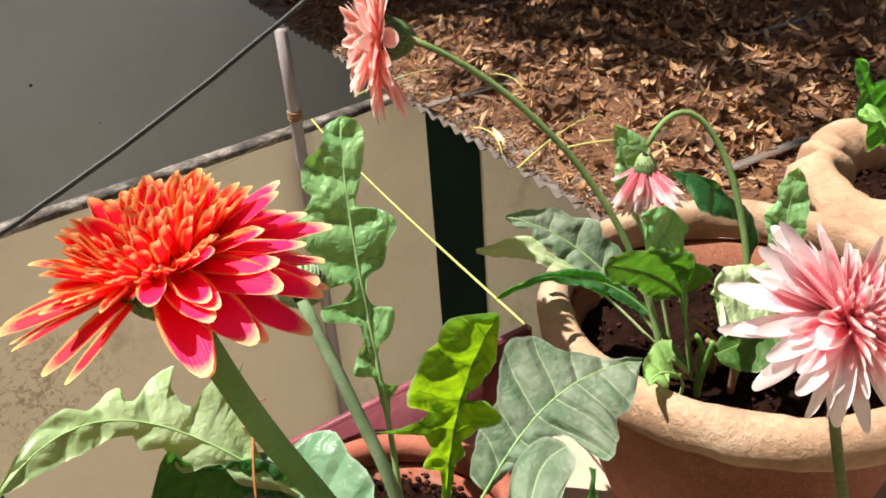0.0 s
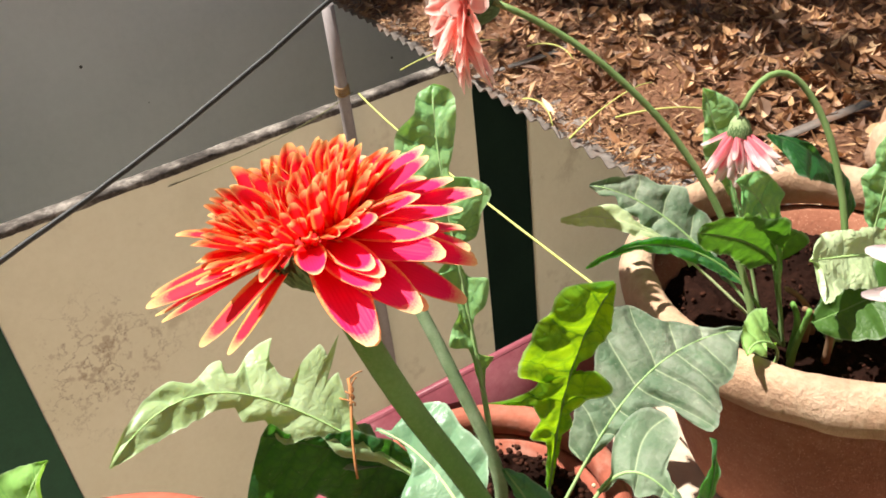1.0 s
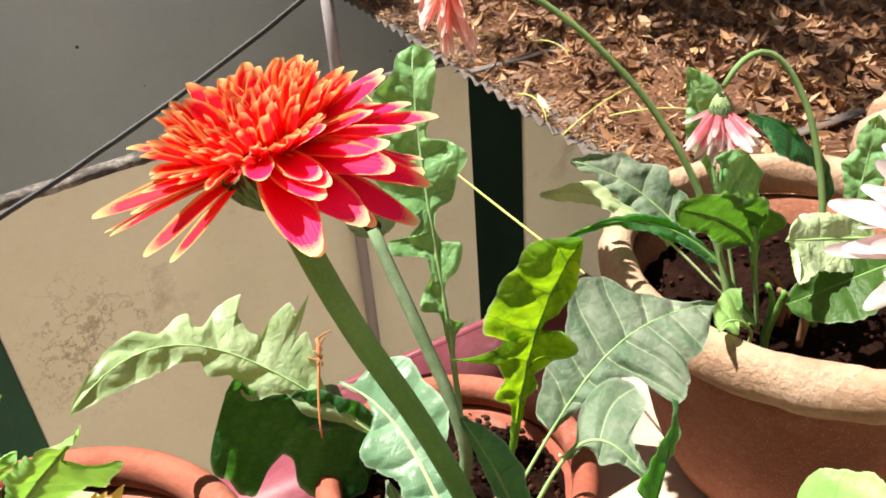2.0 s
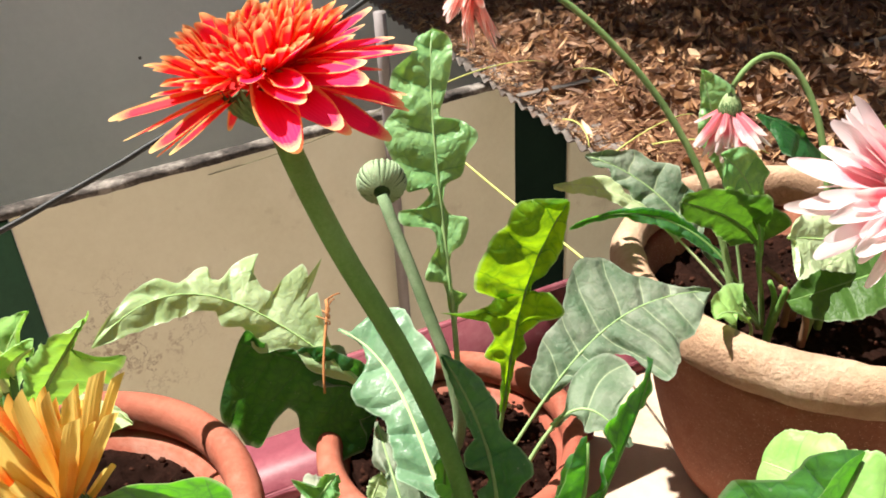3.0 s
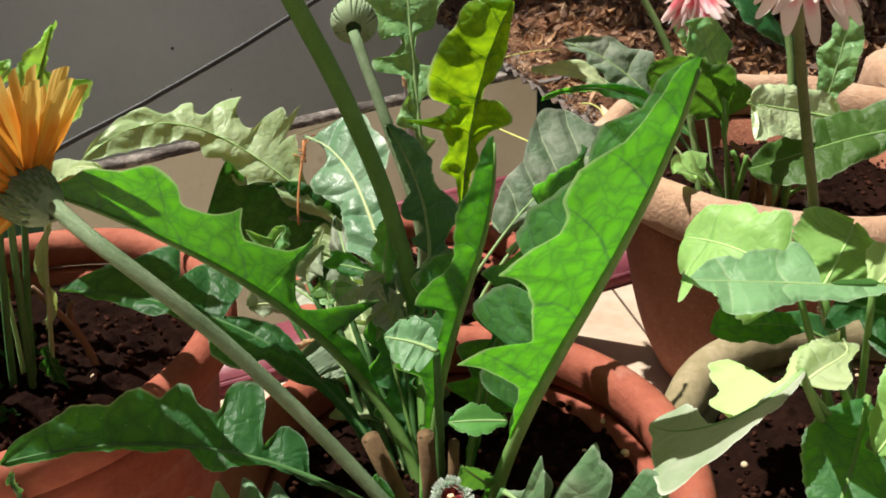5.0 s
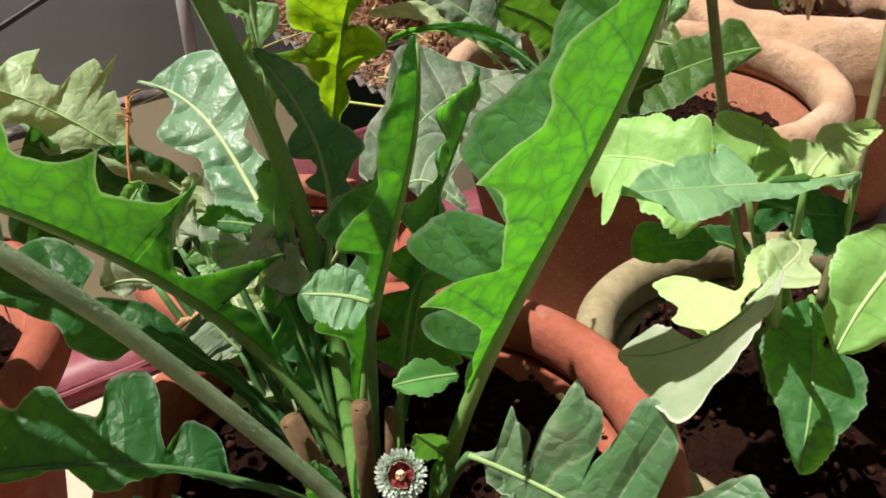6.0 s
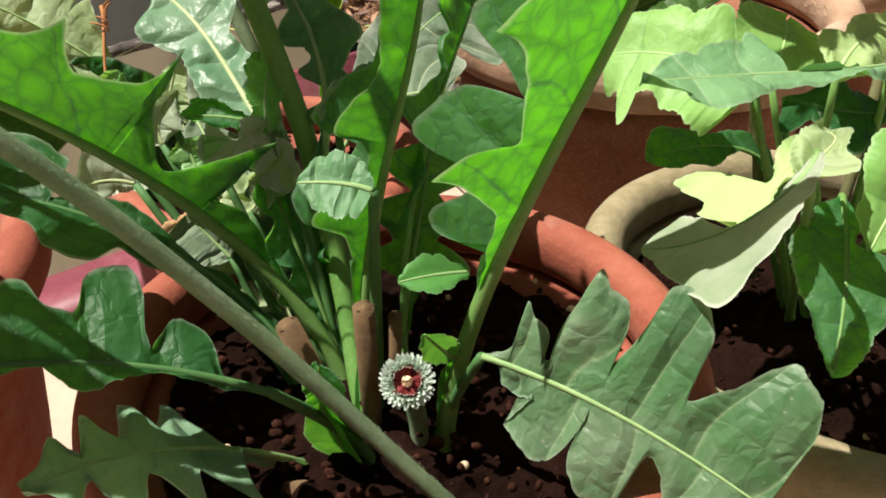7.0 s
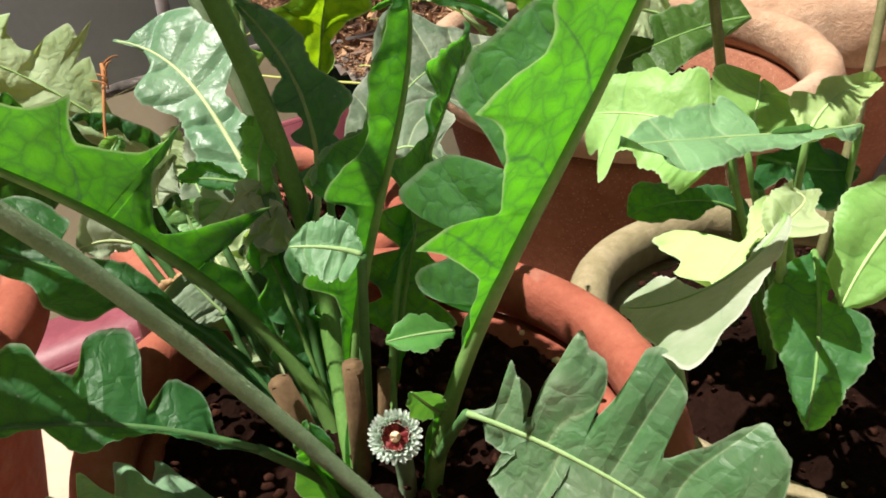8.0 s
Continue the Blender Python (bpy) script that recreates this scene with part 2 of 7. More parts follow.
TIN = rough_surface("dirty_tin", [(0.3, (0.07, 0.05, 0.04)), (0.5, (0.14, 0.115, 0.10)), (0.7, (0.23, 0.205, 0.19))], 5, 70, 0.6, 0.3, 0.002, stain=(6, 0.52, (0.19, 0.10, 0.06), 0.85))
DIRT = rough_surface("leaf_mould", [(0.3, (0.12, 0.05, 0.026)), (0.5, (0.25, 0.115, 0.062)), (0.7, (0.40, 0.22, 0.13))], 7, 140, 0.95, 1.0, 0.02)
GROUND = rough_surface("yard_ground", [(0.3, (0.34, 0.30, 0.25)), (0.7, (0.50, 0.45, 0.38))], 1.5, 20, 0.95, 0.6, 0.02)
GREY_PIPE = rough_surface("grey_pipe", [(0.3, (0.22, 0.19, 0.19)), (0.7, (0.33, 0.29, 0.29))], 6, 80, 0.5, 0.15, 0.001)
BLACK_CABLE = rough_surface("black_cable", [(0.3, (0.012, 0.012, 0.013)), (0.7, (0.03, 0.03, 0.03))], 8, 80, 0.5, 0.1, 0.001)
STRAW = rough_surface("dry_straw", [(0.3, (0.20, 0.10, 0.045)), (0.7, (0.42, 0.28, 0.14))], 40, 300, 0.8, 0.4, 0.001)
CREAM_BEAD = rough_surface("cream_bead", [(0.3, (0.50, 0.36, 0.22)), (0.7, (0.70, 0.56, 0.40))], 300, 900, 0.6, 0.2, 0.0003)
STEM = rough_surface("hairy_stem", [(0.3, (0.08, 0.20, 0.04)), (0.5, (0.13, 0.28, 0.06)), (0.7, (0.20, 0.37, 0.11))], 30, 700, 0.6, 0.5, 0.0006)
LIGHT_STEM = rough_surface("light_stem", [(0.3, (0.12, 0.21, 0.06)), (0.5, (0.17, 0.27, 0.09)), (0.7, (0.24, 0.34, 0.14))], 30, 700, 0.6, 0.5, 0.0006)
GREY_STEM = rough_surface("downy_stem", [(0.3, (0.14, 0.23, 0.11)), (0.5, (0.22, 0.32, 0.17)), (0.7, (0.36, 0.45, 0.29))], 60, 1300, 0.85, 0.9, 0.001)
BROWN_STEM = rough_surface("dull_stem", [(0.3, (0.10, 0.10, 0.04)), (0.5, (0.17, 0.17, 0.07)), (0.7, (0.25, 0.25, 0.12))], 40, 700, 0.7, 0.5, 0.0006)
CALYX = rough_surface("calyx", [(0.3, (0.16, 0.24, 0.09)), (0.5, (0.28, 0.36, 0.17)), (0.7, (0.42, 0.49, 0.30))], 160, 500, 0.7, 0.6, 0.001)
CUP_DARK = rough_surface("dark_cup", [(0.3, (0.03, 0.07, 0.02)), (0.5, (0.06, 0.12, 0.035)), (0.7, (0.11, 0.19, 0.07))], 160, 600, 0.6, 0.5, 0.0008)
CUP_GREY = rough_surface("downy_cup", [(0.3, (0.16, 0.24, 0.14)), (0.5, (0.24, 0.32, 0.20)), (0.7, (0.36, 0.42, 0.30))], 120, 700, 0.8, 0.5, 0.0006)
CUP_STRIPE = rough_surface("cup_stripe", [(0.3, (0.05, 0.11, 0.035)), (0.5, (0.10, 0.18, 0.06)), (0.7, (0.17, 0.26, 0.11))], 200, 700, 0.65, 0.4, 0.0006)
MIDRIB = rough_surface("pale_midrib", [(0.3, (0.20, 0.34, 0.12)), (0.7, (0.34, 0.48, 0.21))], 50, 400, 0.55, 0.2, 0.0004)
CREAM_RIB = rough_surface("cream_midrib", [(0.3, (0.36, 0.44, 0.20)), (0.7, (0.52, 0.58, 0.32))], 50, 400, 0.55, 0.2, 0.0004)
GREEN_RIB = rough_surface("green_midrib", [(0.3, (0.10, 0.22, 0.05)), (0.7, (0.20, 0.34, 0.10))], 50, 400, 0.55, 0.2, 0.0004)
DARK_RIB = rough_surface("dark_midrib", [(0.3, (0.05, 0.14, 0.04)), (0.7, (0.10, 0.22, 0.07))], 50, 400, 0.6, 0.2, 0.0004)
LIME_RIB = rough_surface("lime_midrib", [(0.3, (0.34, 0.56, 0.18)), (0.7, (0.50, 0.72, 0.30))], 50, 400, 0.55, 0.2, 0.0004)
RED_STALK = rough_surface("reddish_stalk", [(0.3, (0.14, 0.07, 0.04)), (0.7, (0.26, 0.16, 0.09))], 40, 400, 0.7, 0.3, 0.0005)
RUSTY = rough_surface("rusty_twig", [(0.3, (0.34, 0.13, 0.04)), (0.7, (0.52, 0.24, 0.10))], 60, 400, 0.8, 0.3, 0.0004)
ROPE = rough_surface("yellow_string", [(0.3, (0.42, 0.44, 0.10)), (0.7, (0.60, 0.62, 0.22))], 60, 300, 0.7, 0.3, 0.0005)

FRESH = leaf_surface("fresh_leaf", (0.035, 0.14, 0.045), (0.085, 0.25, 0.09), (0.19, 0.74, 0.012), through=0.58, vein=(0.18, 0.38, 0.16), relief=0.006, pucker=0.3)
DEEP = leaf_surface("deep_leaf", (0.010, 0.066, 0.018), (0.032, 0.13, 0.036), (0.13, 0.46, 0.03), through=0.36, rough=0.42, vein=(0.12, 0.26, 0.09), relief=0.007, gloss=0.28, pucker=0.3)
RUFFLED = leaf_surface("ruffled_leaf", (0.035, 0.16, 0.065), (0.13, 0.29, 0.15), (0.14, 0.46, 0.05), through=0.34, rough=0.36, dust=0.12, vein=(0.05, 0.16, 0.06), relief=0.007, gloss=0.5, pucker=0.4)
BLUE = leaf_surface("bluish_leaf", (0.11, 0.27, 0.12), (0.21, 0.40, 0.19), (0.20, 0.52, 0.07), through=0.32, rough=0.45, vein=(0.40, 0.56, 0.30), show=0.4, relief=0.006)
FROST = leaf_surface("frosted_leaf", (0.095, 0.23, 0.115), (0.25, 0.41, 0.25), (0.22, 0.50, 0.08), through=0.28, rough=0.36, dust=0.12, vein=(0.12, 0.27, 0.14), show=0.3, relief=0.006, gloss=0.5, pucker=0.15)
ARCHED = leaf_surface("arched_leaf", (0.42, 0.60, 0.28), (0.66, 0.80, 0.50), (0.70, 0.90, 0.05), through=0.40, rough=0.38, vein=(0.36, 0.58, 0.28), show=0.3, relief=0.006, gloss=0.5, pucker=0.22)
PALELIME = leaf_surface("pale_lime_leaf", (0.40, 0.60, 0.20), (0.58, 0.74, 0.34), (0.55, 0.80, 0.14), through=0.4, rough=0.5, vein=(0.60, 0.76, 0.40), show=0.3, relief=0.004)
DUSTY = leaf_surface("dusty_leaf", (0.055, 0.115, 0.06), (0.12, 0.20, 0.11), (0.18, 0.36, 0.08), through=0.22, rough=0.6, dust=0.6, vein=(0.42, 0.50, 0.30), show=0.55, relief=0.006, pucker=0.2)
PALE = leaf_surface("pale_leaf", (0.36, 0.48, 0.22), (0.56, 0.68, 0.38), (0.46, 0.64, 0.06), through=0.42, rough=0.55, dust=0.15, vein=(0.56, 0.64, 0.40), show=0.4, relief=0.006)
LIME = leaf_surface("lime_leaf", (0.20, 0.46, 0.09), (0.40, 0.68, 0.22), (0.42, 0.80, 0.06), through=0.40, rough=0.45, vein=(0.16, 0.40, 0.08), show=0.4, relief=0.0035, pucker=0.25)
YOUNG = leaf_surface("young_leaf", (0.06, 0.24, 0.01), (0.24, 0.50, 0.025), (0.60, 0.94, 0.01), through=0.60, rough=0.36, vein=(0.05, 0.20, 0.02), show=0.7, relief=0.009, cells=110.0, gloss=0.42, pucker=0.6)
YELLOWING = leaf_surface("yellowing_leaf", (0.40, 0.60, 0.20), (0.55, 0.74, 0.32), (0.52, 0.76, 0.14), through=0.32, rough=0.55, vein=(0.50, 0.66, 0.28), show=0.2, relief=0.002)
ASHEN = leaf_surface("ashen_leaf", (0.26, 0.36, 0.20), (0.62, 0.64, 0.54), (0.40, 0.52, 0.20), through=0.3, rough=0.7, dust=0.4, vein=(0.30, 0.38, 0.24), show=0.3, relief=0.004)
MINT = leaf_surface("mint_leaf", (0.12, 0.34, 0.11), (0.34, 0.60, 0.26), (0.46, 0.86, 0.08), through=0.44, rough=0.36, vein=(0.10, 0.32, 0.10), show=0.45, relief=0.008, cells=110.0, gloss=0.45, pucker=0.4)
SPOTTED = leaf_surface("spotted_leaf", (0.03, 0.12, 0.04), (0.115, 0.25, 0.10), (0.14, 0.44, 0.05), through=0.3, rough=0.42, dust=0.36, vein=(0.30, 0.42, 0.22), show=0.45, relief=0.007, pucker=0.3)
SPROUT = leaf_surface("sprout_leaf", (0.07, 0.30, 0.05), (0.15, 0.42, 0.10), (0.26, 0.66, 0.05), through=0.45, rough=0.5, vein=(0.2, 0.48, 0.14), show=0.1, relief=0.0006)
# Dark olive base: the tone of the leaf's shaded side put in the colour.
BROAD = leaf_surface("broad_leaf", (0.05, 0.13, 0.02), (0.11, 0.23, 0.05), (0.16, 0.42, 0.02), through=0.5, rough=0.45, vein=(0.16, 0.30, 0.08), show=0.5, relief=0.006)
# Pale green lightened further, so the colour itself carries the bright sheen.
SHEEN = leaf_surface("sheen_toned_leaf", (0.48, 0.64, 0.28), (0.68, 0.82, 0.48), (0.54, 0.78, 0.14), through=0.34, rough=0.28, vein=(0.44, 0.64, 0.30), show=0.4, relief=0.006, gloss=0.65, pucker=0.4)
DRY = leaf_surface("dry_leaf", (0.24, 0.12, 0.05), (0.50, 0.30, 0.15), (0.45, 0.22, 0.08), vein=(0.3, 0.17, 0.08), through=0.2, rough=0.8)

RIBS = {"fresh_leaf": GREEN_RIB, "deep_leaf": DARK_RIB, "young_leaf": GREEN_RIB, "lime_leaf": LIME_RIB, "pale_lime_leaf": LIME_RIB, "yellowing_leaf": LIME_RIB, "arched_leaf": LIME_RIB, "sheen_toned_leaf": LIME_RIB, "pale_leaf": CREAM_RIB, "ashen_leaf": CREAM_RIB, "dry_leaf": RED_STALK}

RED_RAY = petal_surface("red_ray", (0.93, 0.018, 0.14), (0.95, 0.40, 0.14), (0.96, 0.72, 0.36), 0.80, 0.45, 0.97, (0.88, 0.008, 0.018))
RED_FOLD = petal_surface("red_fold", (0.90, 0.016, 0.055), (0.94, 0.40, 0.10), (0.95, 0.66, 0.26), 0.68, 0.42, 0.93, (0.88, 0.012, 0.016))
RED_TUBE = petal_surface("red_tube", (0.91, 0.018, 0.030), (0.93, 0.36, 0.10), (0.95, 0.64, 0.28), 0.74, 0.4, 0.90, (0.86, 0.012, 0.012))
PINK_RAY = petal_surface("pink_ray", (0.94, 0.44, 0.51), (0.96, 0.68, 0.72), (0.97, 0.83, 0.85), 0.45, 0.5, 0.58)
ROSE_TUBE = petal_surface("rose_tube", (0.88, 0.24, 0.30), (0.93, 0.50, 0.52), (0.96, 0.74, 0.72), 0.6, 0.5, 0.70)
SALMON_RAY = petal_surface("salmon_ray", (0.95, 0.48, 0.43), (0.97, 0.66, 0.60), (0.97, 0.76, 0.70), 0.6, 0.6, 0.88)
ORANGE_RAY = petal_surface("orange_ray", (0.80, 0.17, 0.02), (0.80, 0.38, 0.05), (0.82, 0.54, 0.12), 0.62, 0.45, 0.80)
YELLOW_RAY = petal_surface("yellow_ray", (0.72, 0.33, 0.04), (0.74, 0.47, 0.08), (0.78, 0.58, 0.16), 0.5, 0.45, 0.6)
PEACH_RAY = petal_surface("peach_ray", (0.74, 0.44, 0.25), (0.82, 0.58, 0.38), (0.84, 0.64, 0.44), 0.6, 0.3, 0.8)


# ---- mesh helpers ----
def thing(name, place, label, category, group="", kind=""):
    ob = new(name)
    ob.location = place
    ob.empty_display_size = 0.02
    return tagged(ob, label, category, group, kind)


def link_part(name, mesh, material, parent, label=""):
    if material and not mesh.materials:
        mesh.materials.append(material)
    ob = new(name, mesh)
    if parent:
        ob.parent = parent
        ob.matrix_parent_inverse = Matrix.Translation(-parent.location)
    return tagged(ob, label)


def part(name, bm, material, parent, label="", smooth=True):
    me = bpy.data.meshes.new(name)
    bm.to_mesh(me)
    bm.free()
    if smooth:
        me.shade_smooth()
    return link_part(name, me, material, parent, label)


def bezier(p, s):
    a, b, c, d = (Vector(q) for q in p)
    return a * (1 - s) ** 3 + b * 3 * s * (1 - s) ** 2 + c * 3 * s * s * (1 - s) + d * s ** 3


def slope(p, s):
    a, b, c, d = (Vector(q) for q in p)
    v = (b - a) * (1 - s) ** 2 + (c - b) * 2 * s * (1 - s) + (d - c) * s * s
    return v.normalized() if v.length > 1e-9 else (d - a).normalized()


def tube(bm, pts, radii, sides=8, flat=1.0, caps=True):
    """A tube through the points."""
    rings = []
    u = None
    for i, p in enumerate(pts):
        t = (pts[min(i + 1, len(pts) - 1)] - pts[max(i - 1, 0)]).normalized()
        if u is None:
            u = t.orthogonal().normalized()
        u = (u - t * u.dot(t)).normalized()
        v = t.cross(u)
        rings.append([bm.verts.new(p + radii[i] * (u * math.cos(k * math.tau / sides) + v * flat * math.sin(k * math.tau / sides))) for k in range(sides)])
    for a, b in zip(rings, rings[1:]):
        for k in range(sides):
            bm.faces.new((a[k], a[(k + 1) % sides], b[(k + 1) % sides], b[k]))
    if caps:
        bm.faces.new(rings[0][::-1])
        bm.faces.new(rings[-1])
    return rings


def curve_tube(p, r0, r1, count=18, sides=10, s0=0.0, s1=1.0, wobble=0.0):
    bm = bmesh.new()
    pts = []
    for i in range(count):
        s = s0 + (s1 - s0) * i / (count - 1)
        q = bezier(p, s)
        if wobble:
            q = q + Vector((noise.noise(q * 30), noise.noise(q * 30 + Vector((7, 0, 0))), 0)) * wobble
        pts.append(q)
    tube(bm, pts, [r0 + (r1 - r0) * i / (count - 1) for i in range(count)], sides)
    return bm


def box(bm, p, dx, dy, dz, bevel=0.0):
    """A box from the corner p along three vectors."""
    p, dx, dy, dz = Vector(p), Vector(dx), Vector(dy), Vector(dz)
    v = [bm.verts.new(p + dx * a + dy * b + dz * c) for c in (0, 1) for b in (0, 1) for a in (0, 1)]
    fs = [bm.faces.new([v[i] for i in q]) for q in ((0, 2, 3, 1), (4, 5, 7, 6), (0, 1, 5, 4), (1, 3, 7, 5), (3, 2, 6, 7), (2, 0, 4, 6))]
    if bevel:
        es = list({e for f in fs for e in f.edges})
        bmesh.ops.bevel(bm, geom=es, offset=bevel, segments=2, affect="EDGES")
    bmesh.ops.recalc_face_normals(bm, faces=bm.faces[:])


def lathe(bm, profile, centre, sides=56, uneven=0.0, seed=0.0, chip=0.0):
    """A turned form from (radius, height) pairs, slightly out of true."""
    rings = []
    for r, z in profile:
        ring = []
        for k in range(sides):
            a = k * math.tau / sides
            w = 1 + uneven * noise.noise(Vector((math.cos(a) * 1.3 + seed, math.sin(a) * 1.3, z * 14)))
            if chip:
                c = Vector((math.cos(a) * 3.1, math.sin(a) * 3.1, z * 22 + seed))
                w -= chip * (max(0.0, noise.noise(c) - 0.12) + 0.35 * max(0.0, noise.noise(c * 3.3) - 0.1))
            ring.append(bm.verts.new(Vector(centre) + Vector((r * w * math.cos(a), r * w * math.sin(a), z + uneven * 0.06 * noise.noise(Vector((math.cos(a) * 2, math.sin(a) * 2, seed)))))))
        rings.append(ring)
    for a, b in zip(rings, rings[1:]):
        for k in range(sides):
            bm.faces.new((a[k], a[(k + 1) % sides], b[(k + 1) % sides], b[k]))
    return rings


# ---- leaves ----
def smooth_at(table, u):
    for (a, p), (b, q) in zip(table, table[1:]):
        if u <= b:
            f = 0 if b == a else max(0.0, min(1.0, (u - a) / (b - a)))
            return p + (q - p) * f
    return table[-1][1]


def lobed(width, lobes=4, depth=0.45, start=0.25, seed=0, point=0.6):
    """Half of a lobed outline: (way along, half width) pairs."""
    r = random.Random(seed)
    out = [(0.0, 0.0015), (start, 0.003)]
    for i in range(lobes):
        a = start + (0.93 - start) * (i + 0.15) / lobes
        b = start + (0.93 - start) * (i + point) / lobes
        c = start + (0.93 - start) * (i + 1.0) / lobes
        env = width * math.sin(math.pi * min(1, (0.22 + 0.78 * (i + 0.7) / lobes)) ** 0.9) ** 0.6
        env = max(env, width * 0.35) * r.uniform(0.85, 1.1)
        out += [(a, env * (1 - depth) * (0.55 if i == 0 else 1)), (b, env * r.uniform(0.92, 1.05)), (c, env * (1 - depth * r.uniform(0.6, 1)))]
    out = [(u, w) for u, w in out if u < 0.97] + [(1.0, 0.0008)]
    return sorted(out)


def edge_points(outline, rows, seed):
    """The outline as (way along the midrib, way along at the edge, half width), with its tips and notches kept."""
    seg = [math.hypot((b - a) * 0.2, q - p) + 1e-6 for (a, p), (b, q) in zip(outline, outline[1:])]
    total = sum(seg)
    pts = []
    flat = [Vector((u * 0.2, w)) for u, w in outline]
    lean = [Vector((0, 0))] * len(flat)
    for k in range(1, len(flat) - 1):
        d0, d1 = flat[k] - flat[k - 1], flat[k + 1] - flat[k]
        if d0.length > 1e-6 and d1.length > 1e-6 and d0.normalized().dot(d1.normalized()) > -0.25:
            lean[k] = (d0.normalized() + d1.normalized()) * 0.42
    for k, ((a, p), (b, q)) in enumerate(zip(outline, outline[1:])):
        n = max(3, round(rows * seg[k] / total))
        for i in range(n):
            f = i / n
            g = flat[k].lerp(flat[k + 1], f * f * (3 - 2 * f)) if lean[k].length + lean[k + 1].length > 0 else flat[k].lerp(flat[k + 1], f)
            if lean[k].length == 0 or lean[k + 1].length == 0:
                g = g.lerp(flat[k].lerp(flat[k + 1], f), 0.5)
            g = g + lean[k] * (seg[k] * f * (1 - f) ** 2) - lean[k + 1] * (seg[k] * f * f * (1 - f))
            bulge = 0.02 * seg[k] * math.sin(math.pi * f)
            wv = 0.06 * g.y * noise.noise(Vector((seed * 1.7, g.x * 110, 2.5)))
            pts.append((min(1.0, max(0.0, g.x / 0.2)), max(0.0, g.y + bulge + wv + 0.0007 * noise.noise(Vector((k * 3.1 + f * seg[k] * 260, seed, 0.5))))))
    pts.append(outline[-1])
    us = [p[0] for p in pts]
    up = us[:]
    for n in range(1, len(up)):
        up[n] = max(up[n], up[n - 1])
    dn = us[:]
    for n in range(len(dn) - 2, -1, -1):
        dn[n] = min(dn[n], dn[n + 1])
    return [((a + b) / 2, u, w) for a, b, (u, w) in zip(up, dn, pts)]


def leaf(parent, spine, up, left, right, mat, fold=(20, 20), start=0.2, quilt=0.0022, wave=0.0048, seed=0, rib=0.0012, ribmat=None, label="", curl=0.0, veins=8.0, up_tip=None, nu=96, nv=9):
    """One leaf: a midrib along the spine, and two halves of the given outlines that rise by the fold angles."""
    up0, up1 = Vector(up).normalized(), Vector(up_tip or up).normalized()
    bm = bmesh.new()
    uvl = bm.loops.layers.uv.new("UVMap")
    uvs = {}
    size = (Vector(spine[0]) - Vector(spine[3])).length / 0.2
    veins, quilt = max(2.0, veins * min(1.0, 1.5 * size)), quilt * min(1.0, 1.5 * size)
    for sign, outline, angle in ((-1, left, fold[0]), (1, right, fold[1])):
        f = radians(angle)
        grid = []
        for um, ue, w in edge_points(outline, nu, seed + sign):
            row = []
            for j in range(nv + 1):
                a = j / nv
                u = um + (ue - um) * a
                c, t = bezier(spine, u), slope(spine, u)
                side = t.cross(up0.lerp(up1, u)).normalized()
                nor = side.cross(t).normalized()
                d = side * (math.cos(f) * sign) + nor * math.sin(f)
                wa = w * a
                ph = (u - 2.2 * wa) * veins + 0.30 * noise.noise(Vector((u * 6 + seed, sign * 3.7 + a, seed * 0.7)))
                puff = abs(math.sin(math.pi * (ph + 0.5))) ** 0.7 - 0.35
                broad = math.sin(math.pi * min(1.0, a * 0.95 + 0.03)) * min(1.0, w / 0.012)
                lift = quilt * broad * (0.9 * puff + 0.45 * noise.noise(Vector((u * size * 38 + seed, sign * (wa * 170 + 5), seed))))
                lift += wave * a * a * (1.6 * noise.noise(Vector((u * size * 9 + seed * 3.1, sign * a * 1.2, seed))) + 0.5 * a * noise.noise(Vector((u * size * 27 + seed, sign * 4, seed))))
                lift -= curl * a * a * w / 0.03
                vert = bm.verts.new(c + d * wa + nor * lift)
                uvs[vert] = (ph, sign * a)
                row.append(vert)
            grid.append(row)
        for r0, r1 in zip(grid, grid[1:]):
            for j in range(nv):
                q = (r0[j], r0[j + 1], r1[j + 1], r1[j])
                fc = bm.faces.new(q if sign > 0 else q[::-1])
                for lp in fc.loops:
                    lp[uvl].uv = uvs[lp.vert]
    bmesh.ops.remove_doubles(bm, verts=bm.verts[:], dist=1e-6)
    ob = part("leaf", bm, mat, parent, label)
    bm = bmesh.new()
    pts, rad = [], []
    for i in range(23):
        s = i / 22 * 0.985
        t = slope(spine, s)
        nor = t.cross(up0.lerp(up1, s)).cross(t).normalized()
        pts.append(bezier(spine, s) - nor * rib * 0.35 * (1 - 0.8 * s))
        rad.append(rib * (1 - 0.85 * s) + 0.0002)
    tube(bm, pts, rad, 7)
    me = bpy.data.meshes.new("midrib")
    bm.to_mesh(me)
    bm.free()
    me.shade_smooth()
    me.materials.append(ribmat or RIBS.get(mat.name, MIDRIB))
    rb = new("midrib", me)
    rb.parent = ob
    rb.matrix_parent_inverse = Matrix.Identity(4)
    return ob


def quick_leaf(parent, base, tip, width, mat, bend=0.02, up=(0, 0, 1), seed=0, lobes=4, depth=0.4, fold=(18, 18), start=0.25, label="", sag=0.0, **more):
    """A leaf that rises from its base and bows over to its tip."""
    b, t = Vector(base), Vector(tip)
    u = Vector(up)
    sp = [b, b.lerp(t, 0.33) + u * bend, b.lerp(t, 0.7) + u * (bend - sag), t]
    return leaf(parent, sp, up, lobed(width, lobes, depth, start, seed), lobed(width, lobes, depth, start, seed + 50), mat, fold, start, seed=seed, label=label, **more)


